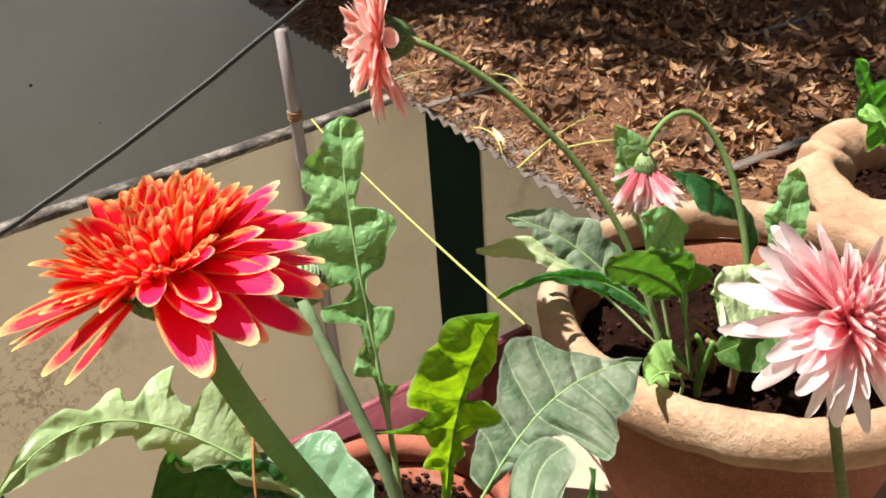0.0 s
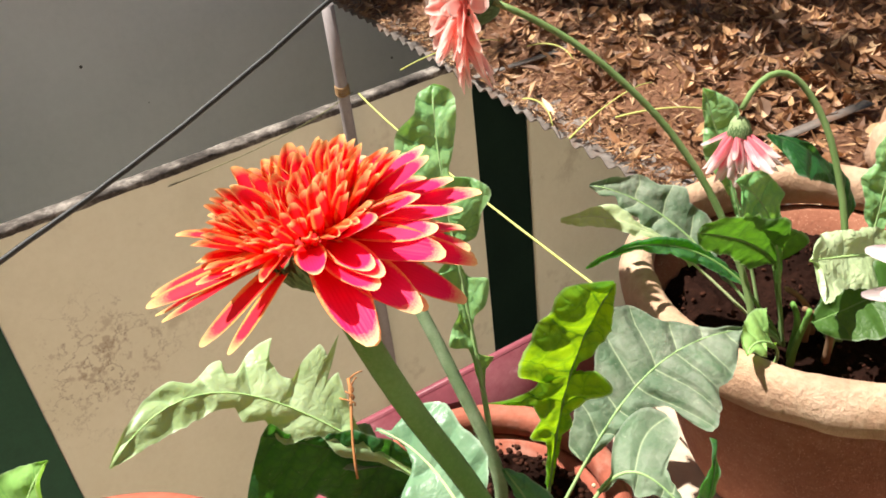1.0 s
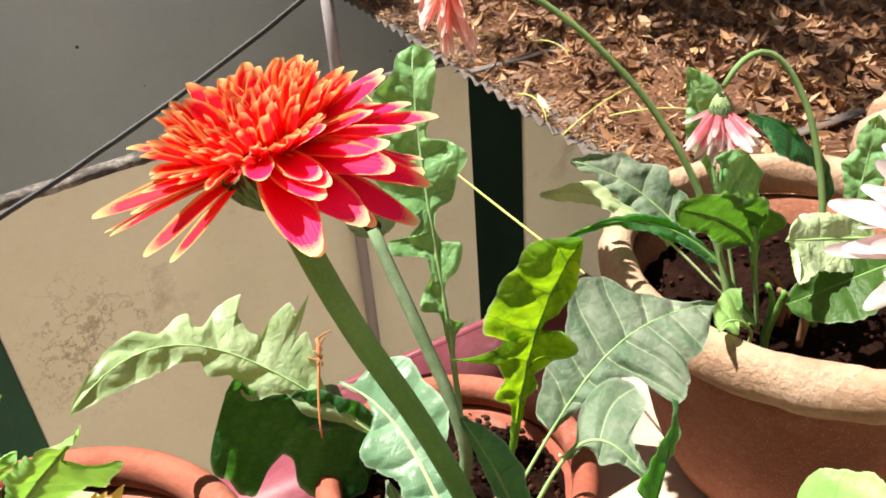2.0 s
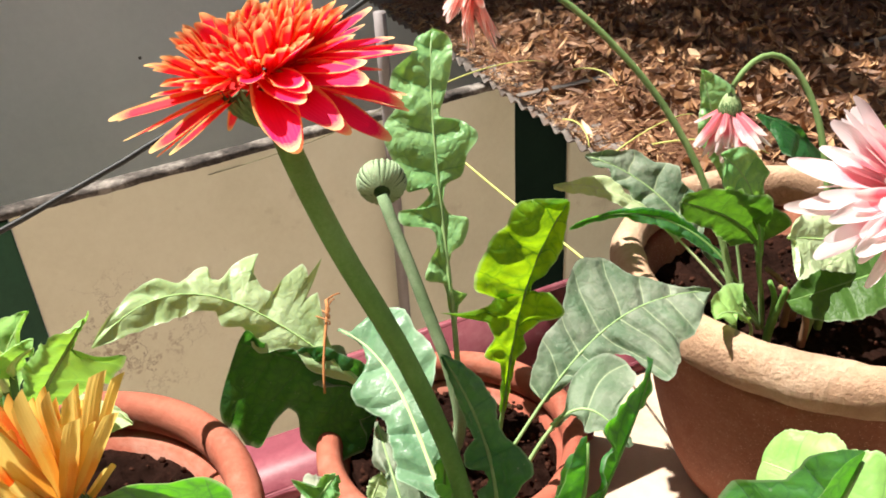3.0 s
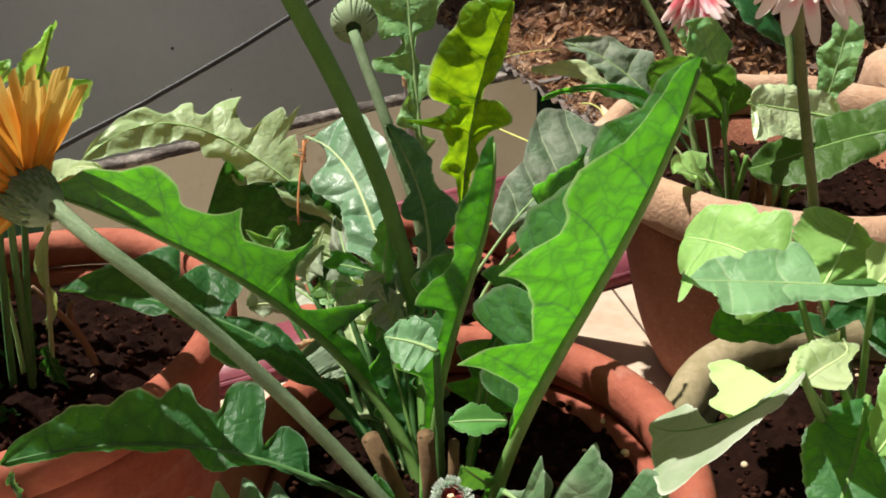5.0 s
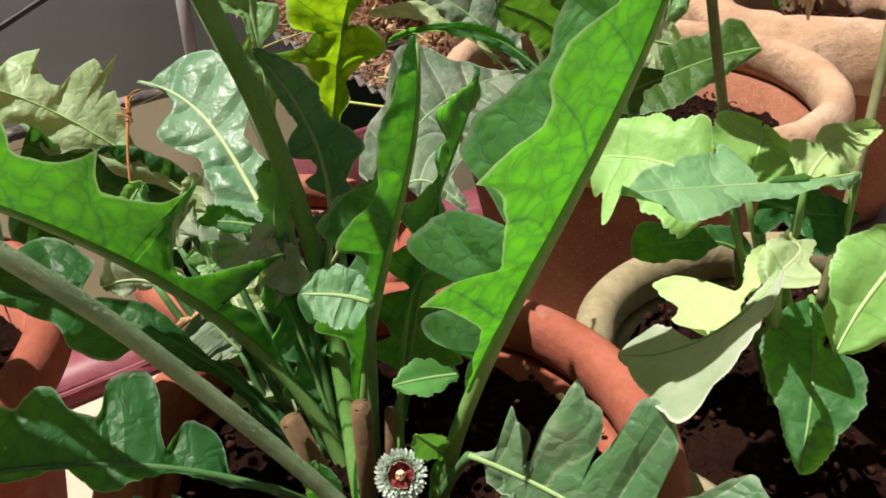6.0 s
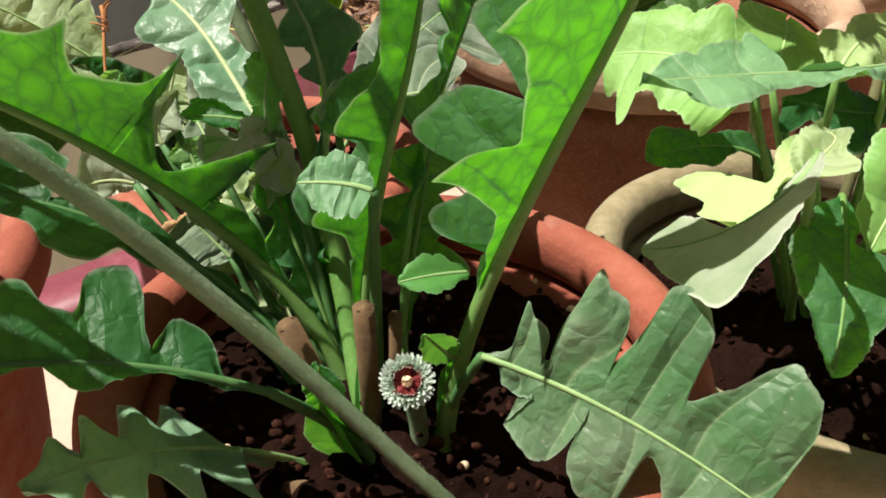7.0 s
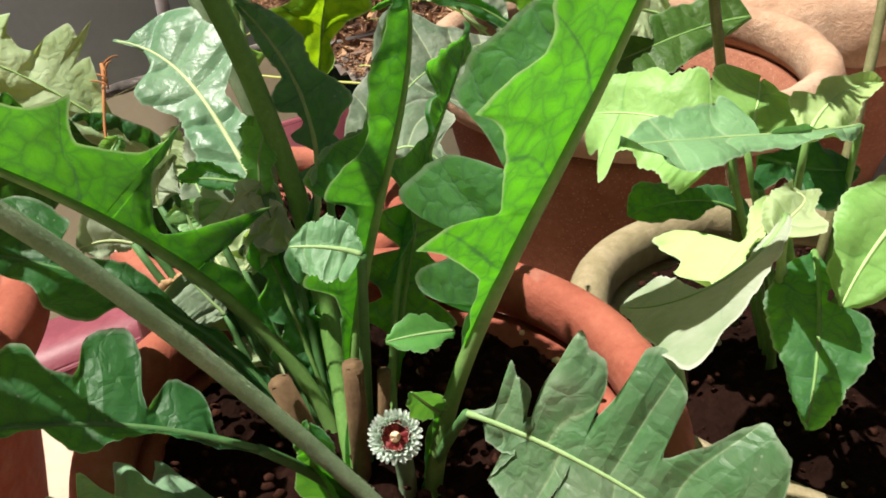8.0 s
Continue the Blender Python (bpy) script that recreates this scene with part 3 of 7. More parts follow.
# ---- flowers ----
PETALS = {}


def petal_mesh(kind, width, cup, bow, mat):
    """A petal of length 1: a broad ray with a round end, a narrow pointed one, or a trough."""
    key = (kind, width, cup, bow, mat.name)
    if key in PETALS:
        return PETALS[key]
    bm = bmesh.new()
    uvl = bm.loops.layers.uv.new("UVMap")
    rows, uvs = [], {}
    n = 9
    for i in range(n + 1):
        s = 1 - (1 - i / n) ** 1.3
        if kind == "narrow":
            w = width * (0.45 + 0.55 * math.sin(math.pi * min(1.0, s * 0.8 + 0.15))) * (1 - 0.62 * s ** 5)
            blunt = 0.16
        else:
            w = width * (0.42 + 0.58 * math.sin(math.pi * min(0.5, s * 0.62 + 0.06)) ** 0.9) * (1 - 0.32 * s ** 6)
            blunt = 0.9 * width + 0.04
        z = bow * math.sin(math.pi * 0.5 * s) * s
        row = []
        for j in (-1, -0.72, -0.38, 0, 0.38, 0.72, 1):
            end = s * (1 - blunt * abs(j) ** 2.6)
            v = bm.verts.new((w * j, end, z + cup * width * j * j * (1 - 0.4 * s)))
            uvs[v] = (s, j)
            row.append(v)
        rows.append(row)
    for a, b in zip(rows, rows[1:]):
        for j in range(6):
            f = bm.faces.new((a[j], a[j + 1], b[j + 1], b[j]))
            for lp in f.loops:
                lp[uvl].uv = uvs[lp.vert]
    me = bpy.data.meshes.new("petal")
    bm.to_mesh(me)
    bm.free()
    me.shade_smooth()
    me.materials.append(mat)
    PETALS[key] = me
    return me


def flower_head(parent, centre, axis, layers, calyx_r, calyx_h, seed, label, flop=None, cup=None):
    """A head: the green cup below and rings of petals. A layer: count, inner radius, height, length, width, pitch, bow, material, jitter."""
    axis = Vector(axis).normalized()
    turn = axis.to_track_quat("Z", "Y").to_matrix().to_4x4()
    place = Matrix.Translation(centre) @ turn
    r = random.Random(seed)
    bm = bmesh.new()
    prof = [(0.0022, -calyx_h), (calyx_r * 0.48, -calyx_h * 0.90), (calyx_r * 0.76, -calyx_h * 0.62), (calyx_r * 0.94, -calyx_h * 0.28), (calyx_r, 0.0), (calyx_r * 0.6, calyx_h * 0.12), (0.0005, calyx_h * 0.16)]
    lathe(bm, prof, (0, 0, 0), 20, 0.06, seed)
    for k in range(70):
        a = k * 2.39996
        q = 0.3 + 0.7 * (k + 0.5) / 70
        z = -calyx_h * (1 - q * 0.9)
        o = Vector((math.cos(a), math.sin(a), 0))
        s = Vector((-math.sin(a), math.cos(a), 0))
        h, w = calyx_h * 0.40, calyx_r * 0.075
        low, high = (smooth_at([(b, a) for a, b in prof[:5]], zz) for zz in (z, z + h))
        v = [bm.verts.new(o * (low + calyx_r * 0.02) - s * w + Vector((0, 0, z))), bm.verts.new(o * (low + calyx_r * 0.02) + s * w + Vector((0, 0, z))), bm.verts.new(o * (high + calyx_r * 0.07) + Vector((0, 0, z + h)))]
        bm.faces.new(v)
    bm.transform(place)
    head = part("flower_head", bm, cup or CALYX, parent, label)
    head.data.materials.append(CUP_STRIPE)
    head.data.materials.append(layers[-1][7])
    for f in head.data.polygons[-70:]:
        f.material_index = 1
    for f in head.data.polygons[:-70]:
        if (f.center - Vector(centre)).dot(axis) > 0.0002:
            f.material_index = 2
    for count, rad, height, length, width, pitch, bow, mat, jit, kind in layers:
        for k in range(count):
            a = (k + r.uniform(-0.25, 0.25) + (height * 977 % 1)) * math.tau / count
            ln = length * r.uniform(1 - jit, 1 + jit * 0.6)
            pt = pitch + r.uniform(-1, 1) * 14 * jit / 0.15
            wf, roll, other = 1.0, 0.0, ()
            if flop:
                pt, ln, wf, roll, *other = flop(turn.to_3x3() @ Vector((math.cos(a), math.sin(a), 0)), pt, ln, r)
            if ln <= 0:
                continue
            wide = round(width / length * wf * r.choice((0.88, 1.0, 1.12)), 3)
            me = petal_mesh(kind, wide, r.choice((0.9, 1.2)) if kind == "trough" else r.choice((0.2, 0.5, 0.7)), round(bow + r.choice((-0.06, 0.0, 0.06)), 2), other[0] if other else mat)
            m = place @ pose(0, 0, height) @ pose(0, 0, 0, 0, 0, math.degrees(a) - 90) @ pose(0, rad, 0, pt, roll + r.uniform(-14, 14) * jit / 0.15, r.uniform(-8, 8)) @ Matrix.Diagonal((ln, ln, ln, 1))
            ob = new("petal", me)
            ob.parent = head
            ob.matrix_basis = m
    return head


def stem(parent, pts, r0, r1, mat, label="", count=22):
    return part("flower_stem", curve_tube(pts, r0, r1, count, 12, wobble=0.0006), mat, parent, label)


# ---- pots ----
def plant_pot(centre, rim_z, r, base_r, floor_z, rim_h, lip, body_mat, rim_mat, label, soil_drop=0.03, uneven=0.02, seed=0.0, wall=0.011, chip=0.0):
    """A clay pot with a rolled rim, open inside. Soil is a thing of its own."""
    x, y = centre
    ob = thing("flower_pot", (x, y, floor_z), label, "flower pot", "clay pots on the ledge")
    h = rim_z - floor_z
    ri = r - lip
    bm = bmesh.new()
    prof = [(0.001, 0.0), (base_r * 0.9, 0.0), (base_r, 0.006)]
    for i in range(1, 8):
        f = i / 8
        prof.append((base_r + (ri - base_r) * f ** 0.75, 0.006 + (h - rim_h) * f))
    prof += [(ri, h - rim_h), (ri - wall, h - rim_h), (ri - wall - 0.004, h - soil_drop - 0.03), (base_r * 0.7, 0.03), (0.001, 0.03)]
    lathe(bm, prof, (x, y, floor_z), 64, uneven, seed)
    part("body", bm, body_mat, ob)
    bm = bmesh.new()
    prof = []
    for i in range(17):
        a = -math.pi * 0.5 + math.tau * i / 16
        prof.append((ri - wall * 0.5 + (lip + wall * 0.5) * 0.5 + (lip + wall * 0.9) * 0.5 * math.cos(a), h - rim_h * 0.5 + rim_h * 0.5 * math.copysign(abs(math.sin(a)) ** 0.8, math.sin(a))))
    lathe(bm, prof, (x, y, floor_z), 110, uneven, seed, chip)
    part("rim", bm, rim_mat, ob)
    bm = bmesh.new()
    rs = ri - wall - 0.0015
    rings = []
    for i in range(61):
        ring = []
        for k in range(200):
            a = k * math.tau / 200
            q = Vector((rs * i / 60 * math.cos(a), rs * i / 60 * math.sin(a), 0))
            z = rim_z - soil_drop + 0.008 * noise.noise(q * 28 + Vector((seed, 0, 0))) + 0.008 * (1 - i / 60)
            z += 0.006 * abs(noise.noise(q * 80 + Vector((seed, 0, 0)))) + 0.003 * noise.noise(q * 190 + Vector((seed, 3, 0)))
            ring.append(bm.verts.new(Vector((x, y, 0)) + q + Vector((0, 0, z))))
        rings.append(ring)
    for a, b in zip(rings, rings[1:]):
        for k in range(200):
            bm.faces.new((a[k], a[(k + 1) % 200], b[(k + 1) % 200], b[k]))
    soil = part("potting_soil", bm, SOIL, None)
    tagged(soil, "dark brown crumbly potting soil filling a clay pot", "soil", kind="stuff")
    r_ = random.Random(int(seed * 10) + 5)
    bm = bmesh.new()
    for k in range(300):
        a, q = r_.uniform(0, math.tau), rs * 0.97 * math.sqrt(r_.random())
        s = r_.uniform(0.0008, 0.0030)
        z = rim_z - soil_drop + 0.004 + 0.01 * (1 - q / rs)
        m = pose(x + q * math.cos(a), y + q * math.sin(a), z + 0.002, r_.uniform(0, 90), r_.uniform(0, 90), 0) @ Matrix.Diagonal((s, s * r_.uniform(0.4, 1), s * r_.uniform(0.4, 0.8), 1))
        bmesh.ops.create_icosphere(bm, subdivisions=1, radius=1, matrix=m)
    crumbs = part("soil_crumbs", bm, CLODS, None)
    tagged(crumbs, "small clods of dark soil scattered in a clay pot", "soil", kind="stuff")
    return ob


# ---- the setting ----
LEDGE_Z = 0.13
LW = Vector((0.835, 0.55, 0)).normalized()
LN = Vector((LW.y, -LW.x, 0))
EDGE = Vector((-0.245, 0.655, LEDGE_Z))
bm = bmesh.new()
box(bm, EDGE - LW * 1.6 - Vector((0, 0, 0.12)), LW * 3.4, LN * 1.5, (0, 0, 0.12), 0.006)
box(bm, EDGE - LW * 1.58 + LN * 0.02 + Vector((0, 0, -2.73)), LW * 3.36, LN * 1.46, (0, 0, 2.612), 0.006)
part("ledge", bm, STONE_FLOOR, None)
tagged(bpy.data.objects["ledge"], "sunlit beige stone ledge with stains under the pots", "ledge", kind="structure")
bm = bmesh.new()
box(bm, EDGE - LW * 0.5 - Vector((0, 0, 0.02)), LW * 1.3, LN * 0.07, (0, 0, 0.034), 0.003)
part("red_border", bm, RED_OXIDE, None)
tagged(bpy.data.objects["red_border"], "red oxide painted border strip along the stone ledge", "border", kind="structure")
bm = bmesh.new()
bmesh.ops.create_grid(bm, x_segments=8, y_segments=8, size=400, matrix=pose(0, 0, -2.6))
part("ground", bm, GROUND, None)
tagged(bpy.data.objects["ground"], "dusty bare yard ground below the ledge", "ground", kind="structure")

D = Vector((0.76, 0.65, 0)).normalized()
N = Vector((D.y, -D.x, 0))
P0 = Vector((-0.173, 3.29, 0))
WALL_TOP = -0.406


def on_wall(s, off, z):
    return P0 + D * s + N * off + Vector((0, 0, z))


def wall_piece(name, s0, s1, off, thick, z0, z1, mat, label, bevel=0.004):
    bm = bmesh.new()
    box(bm, on_wall(s0, off, z0), D * (s1 - s0), -N * thick, (0, 0, z1 - z0), bevel)
    ob = part(name, bm, mat, None, smooth=False)
    return tagged(ob, label, "wall", kind="structure")


wall_piece("wall_cream", -1.85, 0.0, 0.0, 0.06, -2.6, WALL_TOP - 0.018, CREAM_PAINT, "cream painted plaster wall with a peeling cracked patch")
wall_piece("wall_green", -6.5, -1.853, -0.01, 0.045, -2.6, WALL_TOP - 0.035, GREEN_PAINT, "dark green painted panel of the yard wall")
wall_piece("wall_green_strip", 0.003, 0.285, -0.01, 0.045, -2.6, WALL_TOP - 0.035, STRIP_GREEN, "narrow near-black green panel in the yard wall")
wall_piece("wall_shaded", 0.288, 5.0, 0.0, 0.06, -2.6, WALL_TOP - 0.03, CREAM_PAINT, "cream painted wall in the shade of the tin roof")
bm = bmesh.new()
rows = []
for i in range(701):
    s = -6.5 + 11.5 * i / 700
    ring = []
    for off, z in ((0.003, -0.022), (0.003, -0.012), (0.002, -0.001), (-0.02, 0.001), (-0.055, 0.000), (-0.062, -0.036)):
        k = Vector((s * 22, off * 60, z * 60))
        ring.append(bm.verts.new(on_wall(s, off + 0.002 * noise.noise(k) + 0.002 * noise.noise(k * 3), WALL_TOP + z + 0.003 * noise.noise(k * 0.3 + Vector((0, 5, 0))) + 0.003 * noise.noise(k * 3.1 + Vector((0, 5, 0))))))
    rows.append(ring)
for a, b in zip(rows, rows[1:]):
    for j in range(5):
        bm.faces.new((a[j], b[j], b[j + 1], a[j + 1]))
tagged(part("wall_coping", bm, CONCRETE, None), "crumbling dark weathered coping on the yard wall", "coping", kind="structure")

bm = bmesh.new()
box(bm, on_wall(-9, -2.1, -2.6), D * 16, -N * 0.2, (0, 0, 6.5))
tagged(part("wall_grey", bm, GREY_PLASTER, None, smooth=False), "plain grey plastered house wall behind the yard wall", "wall", kind="structure")

# the tin roof, one sheet of ridges that run away from its toothed eave
ROOF_Z = -0.38
EAVE = Vector((0.2618, 2.2229, ROOF_Z))
EW = Vector((-0.495, 0.869, 0)).normalized()
RW = Vector((EW.y, -EW.x, 0))
PITCH = 0.082
bm = bmesh.new()
cols = []
na = int(4.2 / PITCH * 8)
for i in range(na + 1):
    a = -1.25 + 4.2 * i / na
    z = 0.011 * math.cos(a / PITCH * math.tau)
    end = 0.012 * noise.noise(Vector((a * 3, 0, 1)))
    cols.append([bm.verts.new(EAVE + EW * a + RW * (b + (end if j == 0 else 0)) + Vector((0, 0, z))) for j, b in enumerate((0.0, 0.4, 1.2, 3.0, 5.4))])
for a, b in zip(cols, cols[1:]):
    for j in range(4):
        bm.faces.new((a[j], b[j], b[j + 1], a[j + 1]))
roof = part("roof", bm, TIN, None)
sol = roof.modifiers.new("thickness", "SOLIDIFY")
sol.thickness = 0.003
tagged(roof, "rusty corrugated tin roof buried under dry leaves", "roof", kind="structure")

rr = random.Random(11)
bm = bmesh.new()
grid = []
for i in range(86):
    a = -1.25 + 4.2 * i / 85
    row = []
    for j in range(100):
        b = 0.05 + 5.3 * (j / 99) ** 1.4
        q = EAVE + EW * a + RW * b
        heap = 0.014 + 0.030 * min(1.0, b / 0.5) + 0.03 * noise.noise(q * 2.2) + 0.012 * noise.noise(q * 11)
        fade = min(1.0, max(0.0, (b - 0.05 - 0.025 * (1 + noise.noise(q * 7))) / 0.06))
        row.append(bm.verts.new(q + Vector((0, 0, heap * fade - 0.02 * (1 - fade)))))
    grid.append(row)
for a, b in zip(grid, grid[1:]):
    for j in range(99):
        bm.faces.new((a[j], b[j], b[j + 1], a[j + 1]))
tagged(part("leaf_mould", bm, DIRT, None), "brown leaf mould and dirt heaped on the tin roof", "dirt", kind="stuff")

verts, faces, uvdata = [], [], []
for k in range(15000):
    b = 0.04 + 5.2 * rr.random() ** 1.5
    a = -1.25 + 4.2 * rr.random()
    q = EAVE + EW * a + RW * b
    if b < 0.7 and rr.random() > 0.06 + 1.3 * max(0.0, b - 0.12):
        continue
    heap = 0.014 + 0.030 * min(1.0, b / 0.5) + 0.03 * noise.noise(q * 2.2) + 0.012 * noise.noise(q * 11)
    ln, wd = rr.uniform(0.045, 0.105), rr.uniform(0.007, 0.014)
    m = Matrix.Translation(q + Vector((0, 0, heap + rr.uniform(0.002, 0.016)))) @ Euler((rr.uniform(-0.6, 0.6), rr.uniform(-0.9, 0.9), rr.uniform(0, math.tau))).to_matrix().to_4x4()
    cu, tw = rr.uniform(-0.012, 0.026), rr.uniform(-0.008, 0.008)
    base = len(verts)
    for x, w, z in ((-0.5, 0.0, cu), (-0.2, 1.0, 0.0), (0.15, 0.9, 0.0), (0.5, 0.0, cu)):
        if w == 0.0:
            verts.append(m @ Vector((x * ln, 0, z)))
        else:
            verts.append(m @ Vector((x * ln, wd * w, wd * 0.6 + tw)))
            verts.append(m @ Vector((x * ln, 0, 0)))
            verts.append(m @ Vector((x * ln, -wd * w, wd * 0.6 - tw)))
    faces += [(base, base + 2, base + 1), (base, base + 3, base + 2), (base + 1, base + 2, base + 5, base + 4), (base + 2, base + 3, base + 6, base + 5), (base + 4, base + 5, base + 7), (base + 5, base + 6, base + 7)]
me = bpy.data.meshes.new("dry_leaves")
me.from_pydata(verts, [], faces)
lm, ln_, ll, lp = nodes_of("dry_leaf_litter")
rnd = ln_.new("ShaderNodeNewGeometry").outputs["Random Per Island"]
ll.new(ramp_node(ln_, ll, rnd, [(0.0, (0.085, 0.036, 0.016)), (0.45, (0.20, 0.088, 0.036)), (0.75, (0.32, 0.16, 0.07)), (0.92, (0.50, 0.29, 0.14)), (1.0, (0.66, 0.46, 0.28))]), lp.inputs["Base Color"])
lp.inputs["Roughness"].default_value = 0.6
me.materials.append(lm)
tagged(new("dry_leaves", me), "thick litter of curled dry brown leaves on the roof", "dry leaves", kind="stuff")

verts, faces = [], []
for k in range(16000):
    b = 0.015 + 1.3 * rr.random() ** 1.8
    a = -1.2 + 3.6 * rr.random()
    q = EAVE + EW * a + RW * b
    heap = 0.014 + 0.030 * min(1.0, b / 0.5) + 0.03 * noise.noise(q * 2.2) + 0.012 * noise.noise(q * 11)
    m = Matrix.Translation(q + Vector((0, 0, max(0.012, heap) + rr.uniform(0.001, 0.010)))) @ Euler((rr.uniform(-0.7, 0.7), rr.uniform(-0.5, 0.5), rr.uniform(0, math.tau))).to_matrix().to_4x4()
    ln, wd = rr.uniform(0.008, 0.034), rr.uniform(0.0008, 0.0028)
    base = len(verts)
    verts += [m @ Vector(v) for v in ((-ln, 0, 0), (-ln * 0.2, wd, wd), (ln, 0, rr.uniform(-0.3, 0.5) * ln), (ln * 0.1, -wd, 0))]
    faces += [(base, base + 3, base + 1), (base + 1, base + 3, base + 2)]
me = bpy.data.meshes.new("leaf_crumbs")
me.from_pydata(verts, [], faces)
me.materials.append(lm)
tagged(new("leaf_crumbs", me), "fine brown stalks and crumbs of leaves strewn along the eave", "leaf litter", kind="stuff")

for i, (p, w, ln) in enumerate((((-0.135, 2.917, ROOF_Z + 0.03), 0.03, 0.34), ((0.70, 2.225, ROOF_Z + 0.055), 0.035, 0.32), ((1.1, 3.4, ROOF_Z + 0.06), 0.03, 0.45))):
    bm = bmesh.new()
    box(bm, p, RW * ln + Vector((0, 0, 0.01)), EW * w, (0, 0, 0.004), 0.001)
    tagged(part("tin_flashing", bm, TIN, None), "bent strip of grey tin lying in the leaf litter", "tin strip", "tin strips on the roof")
for i, (p, q) in enumerate((((0.14, 2.34, -0.33), (0.42, 2.66, -0.31)), ((0.28, 2.44, -0.32), (0.60, 2.40, -0.33)), ((-0.42, 3.10, -0.36), (-0.05, 3.22, -0.32)), ((0.02, 2.66, -0.33), (0.10, 2.46, -0.34)), ((0.05, 3.1, -0.31), (0.2, 2.95, -0.32)))):
    p, q = Vector(p), Vector(q)
    c = [p, p.lerp(q, 0.3) + Vector((0, 0, 0.03)), p.lerp(q, 0.7) + Vector((0.02, 0.03, 0.04)), q]
    tagged(part("green_twig", curve_tube(c, 0.003, 0.0015, 10, 6), ROPE, None), "thin yellow-green twig lying on the leaf litter", "twig", "twigs on the roof")

# pole, cable, string
bm = bmesh.new()
foot = on_wall(-0.595, 0.045, -2.6)
tube(bm, [foot + Vector((0, 0, 2.565 * i / 12)) for i in range(13)], [0.0215] * 13, 14)
pole = thing("pipe_pole", foot, "thin grey pipe standing upright against the cream wall", "pipe")
part("pipe", bm, GREY_PIPE, pole)
bm = bmesh.new()
for k in range(4):
    z = -0.345 + k * 0.009
    ring = [on_wall(-0.595, 0.045, z) + 0.0235 * (D * math.cos(a * math.tau / 14) + N * math.sin(a * math.tau / 14)) + Vector((0, 0, 0.003 * math.sin(a))) for a in range(15)]
    tube(bm, ring, [0.0035] * 15, 6)
part("tie", bm, STRAW, pole, "string wound round the pipe")
c = [on_wall(-2.5, 1.3, -0.025), on_wall(-1.8667, 1.3, 0.075), on_wall(-1.2333, 1.3, 0.276), on_wall(-0.6, 1.3, 0.707)]
tagged(part("cable", curve_tube(c, 0.0045, 0.0045, 60, 8, wobble=0.003), BLACK_CABLE, None), "black electric cable sagging across the grey wall", "cable")
a, b = on_wall(-0.55, 0.07, -0.35), Vector((0.062, 0.705, 0.303))
tagged(part("string", curve_tube([a, a.lerp(b, 0.33) - Vector((0, 0, 0.02)), a.lerp(b, 0.66) - Vector((0, 0, 0.02)), b], 0.003, 0.0011, 20, 6), ROPE, None), "taut yellow-green string tied to the pipe", "string")
a = on_wall(-0.56, 0.05, -0.35)
tagged(part("cord", curve_tube([a, a - D * 0.2 + Vector((0, 0, -0.06)), a - D * 0.35 + Vector((0, 0, -0.08)), on_wall(-1.25, 0.0, -0.46)], 0.0014, 0.0014, 12, 6), BROWN_STEM, None), "thin slack cord running along the wall coping", "string")

# tree behind the grey wall that shades the far roof
def tree(place, height, spread, seed):
    r = random.Random(seed)
    ob = thing("tree", place, "leafy tree standing behind the grey house wall", "tree")
    bm = bmesh.new()
    base = Vector(place)
    tube(bm, [base + Vector((0.08 * math.sin(i), 0.06 * math.cos(i * 1.3), height * 0.75 * i / 8)) for i in range(9)], [0.2 * (1 - 0.08 * i) for i in range(9)], 12)
    for k in range(9):
        a = k * 2.4
        s = base + Vector((0, 0, height * (0.45 + 0.035 * k)))
        e = s + Vector((math.cos(a) * spread * 0.8, math.sin(a) * spread * 0.8, height * 0.22))
        tube(bm, [s.lerp(e, f / 5) + Vector((0, 0, 0.2 * math.sin(f))) for f in range(6)], [0.07 * (1 - f / 6) + 0.008 for f in range(6)], 7)
    part("trunk", bm, STRAW, ob)
    vs, fs = [], []
    for k in range(15000):
        v = Vector((r.gauss(0, 1), r.gauss(0, 1), r.gauss(0, 0.7)))
        v = v.normalized() * spread * r.uniform(0.45, 1.0) * (1 + 0.35 * noise.noise(v * 1.7))
        p = base + Vector((v.x, v.y, height * 0.8 + v.z * 0.6))
        m = Matrix.Translation(p) @ Euler((r.uniform(-1, 1), r.uniform(-1, 1), r.uniform(0, 6.3))).to_matrix().to_4x4()
        n0 = len(vs)
        l2 = r.uniform(0.08, 0.16)
        for x, y in ((-l2, 0), (0, l2 * 0.35), (l2, 0), (0, -l2 * 0.35)):
            vs.append(m @ Vector((x, y, 0.02 * abs(y))))
        fs.append((n0, n0 + 1, n0 + 2, n0 + 3))
    me = bpy.data.meshes.new("crown")
    me.from_pydata(vs, [], fs)
    me.materials.append(DEEP)
    link_part("crown", me, None, ob)
    return ob


tree((-0.82, 6.40, -2.6), 11.5, 3.3, 3)

# unseen wall added behind the viewpoint to cut the sky's fill light
bm = bmesh.new()
box(bm, (-6, -1.3, -2.6), (12, 0, 0), (0, -0.2, 0), (0, 0, 5.4))
tagged(part("wall_house", bm, GREY_PLASTER, None, smooth=False), "unseen plain grey wall added behind the ledge to cut sky light", "wall", kind="structure")
# overhead slab nobody sees, added to dim sky light on the shaded sides
bm = bmesh.new()
box(bm, (-6, -1.5, 2.803), (12, 0, 0), (0, 1.35, 0), (0, 0, 0.12), 0.01)
tagged(part("ceiling", bm, GREY_PLASTER, None, smooth=False), "unseen grey slab added over the ledge to dim the sky light", "ceiling", kind="structure")

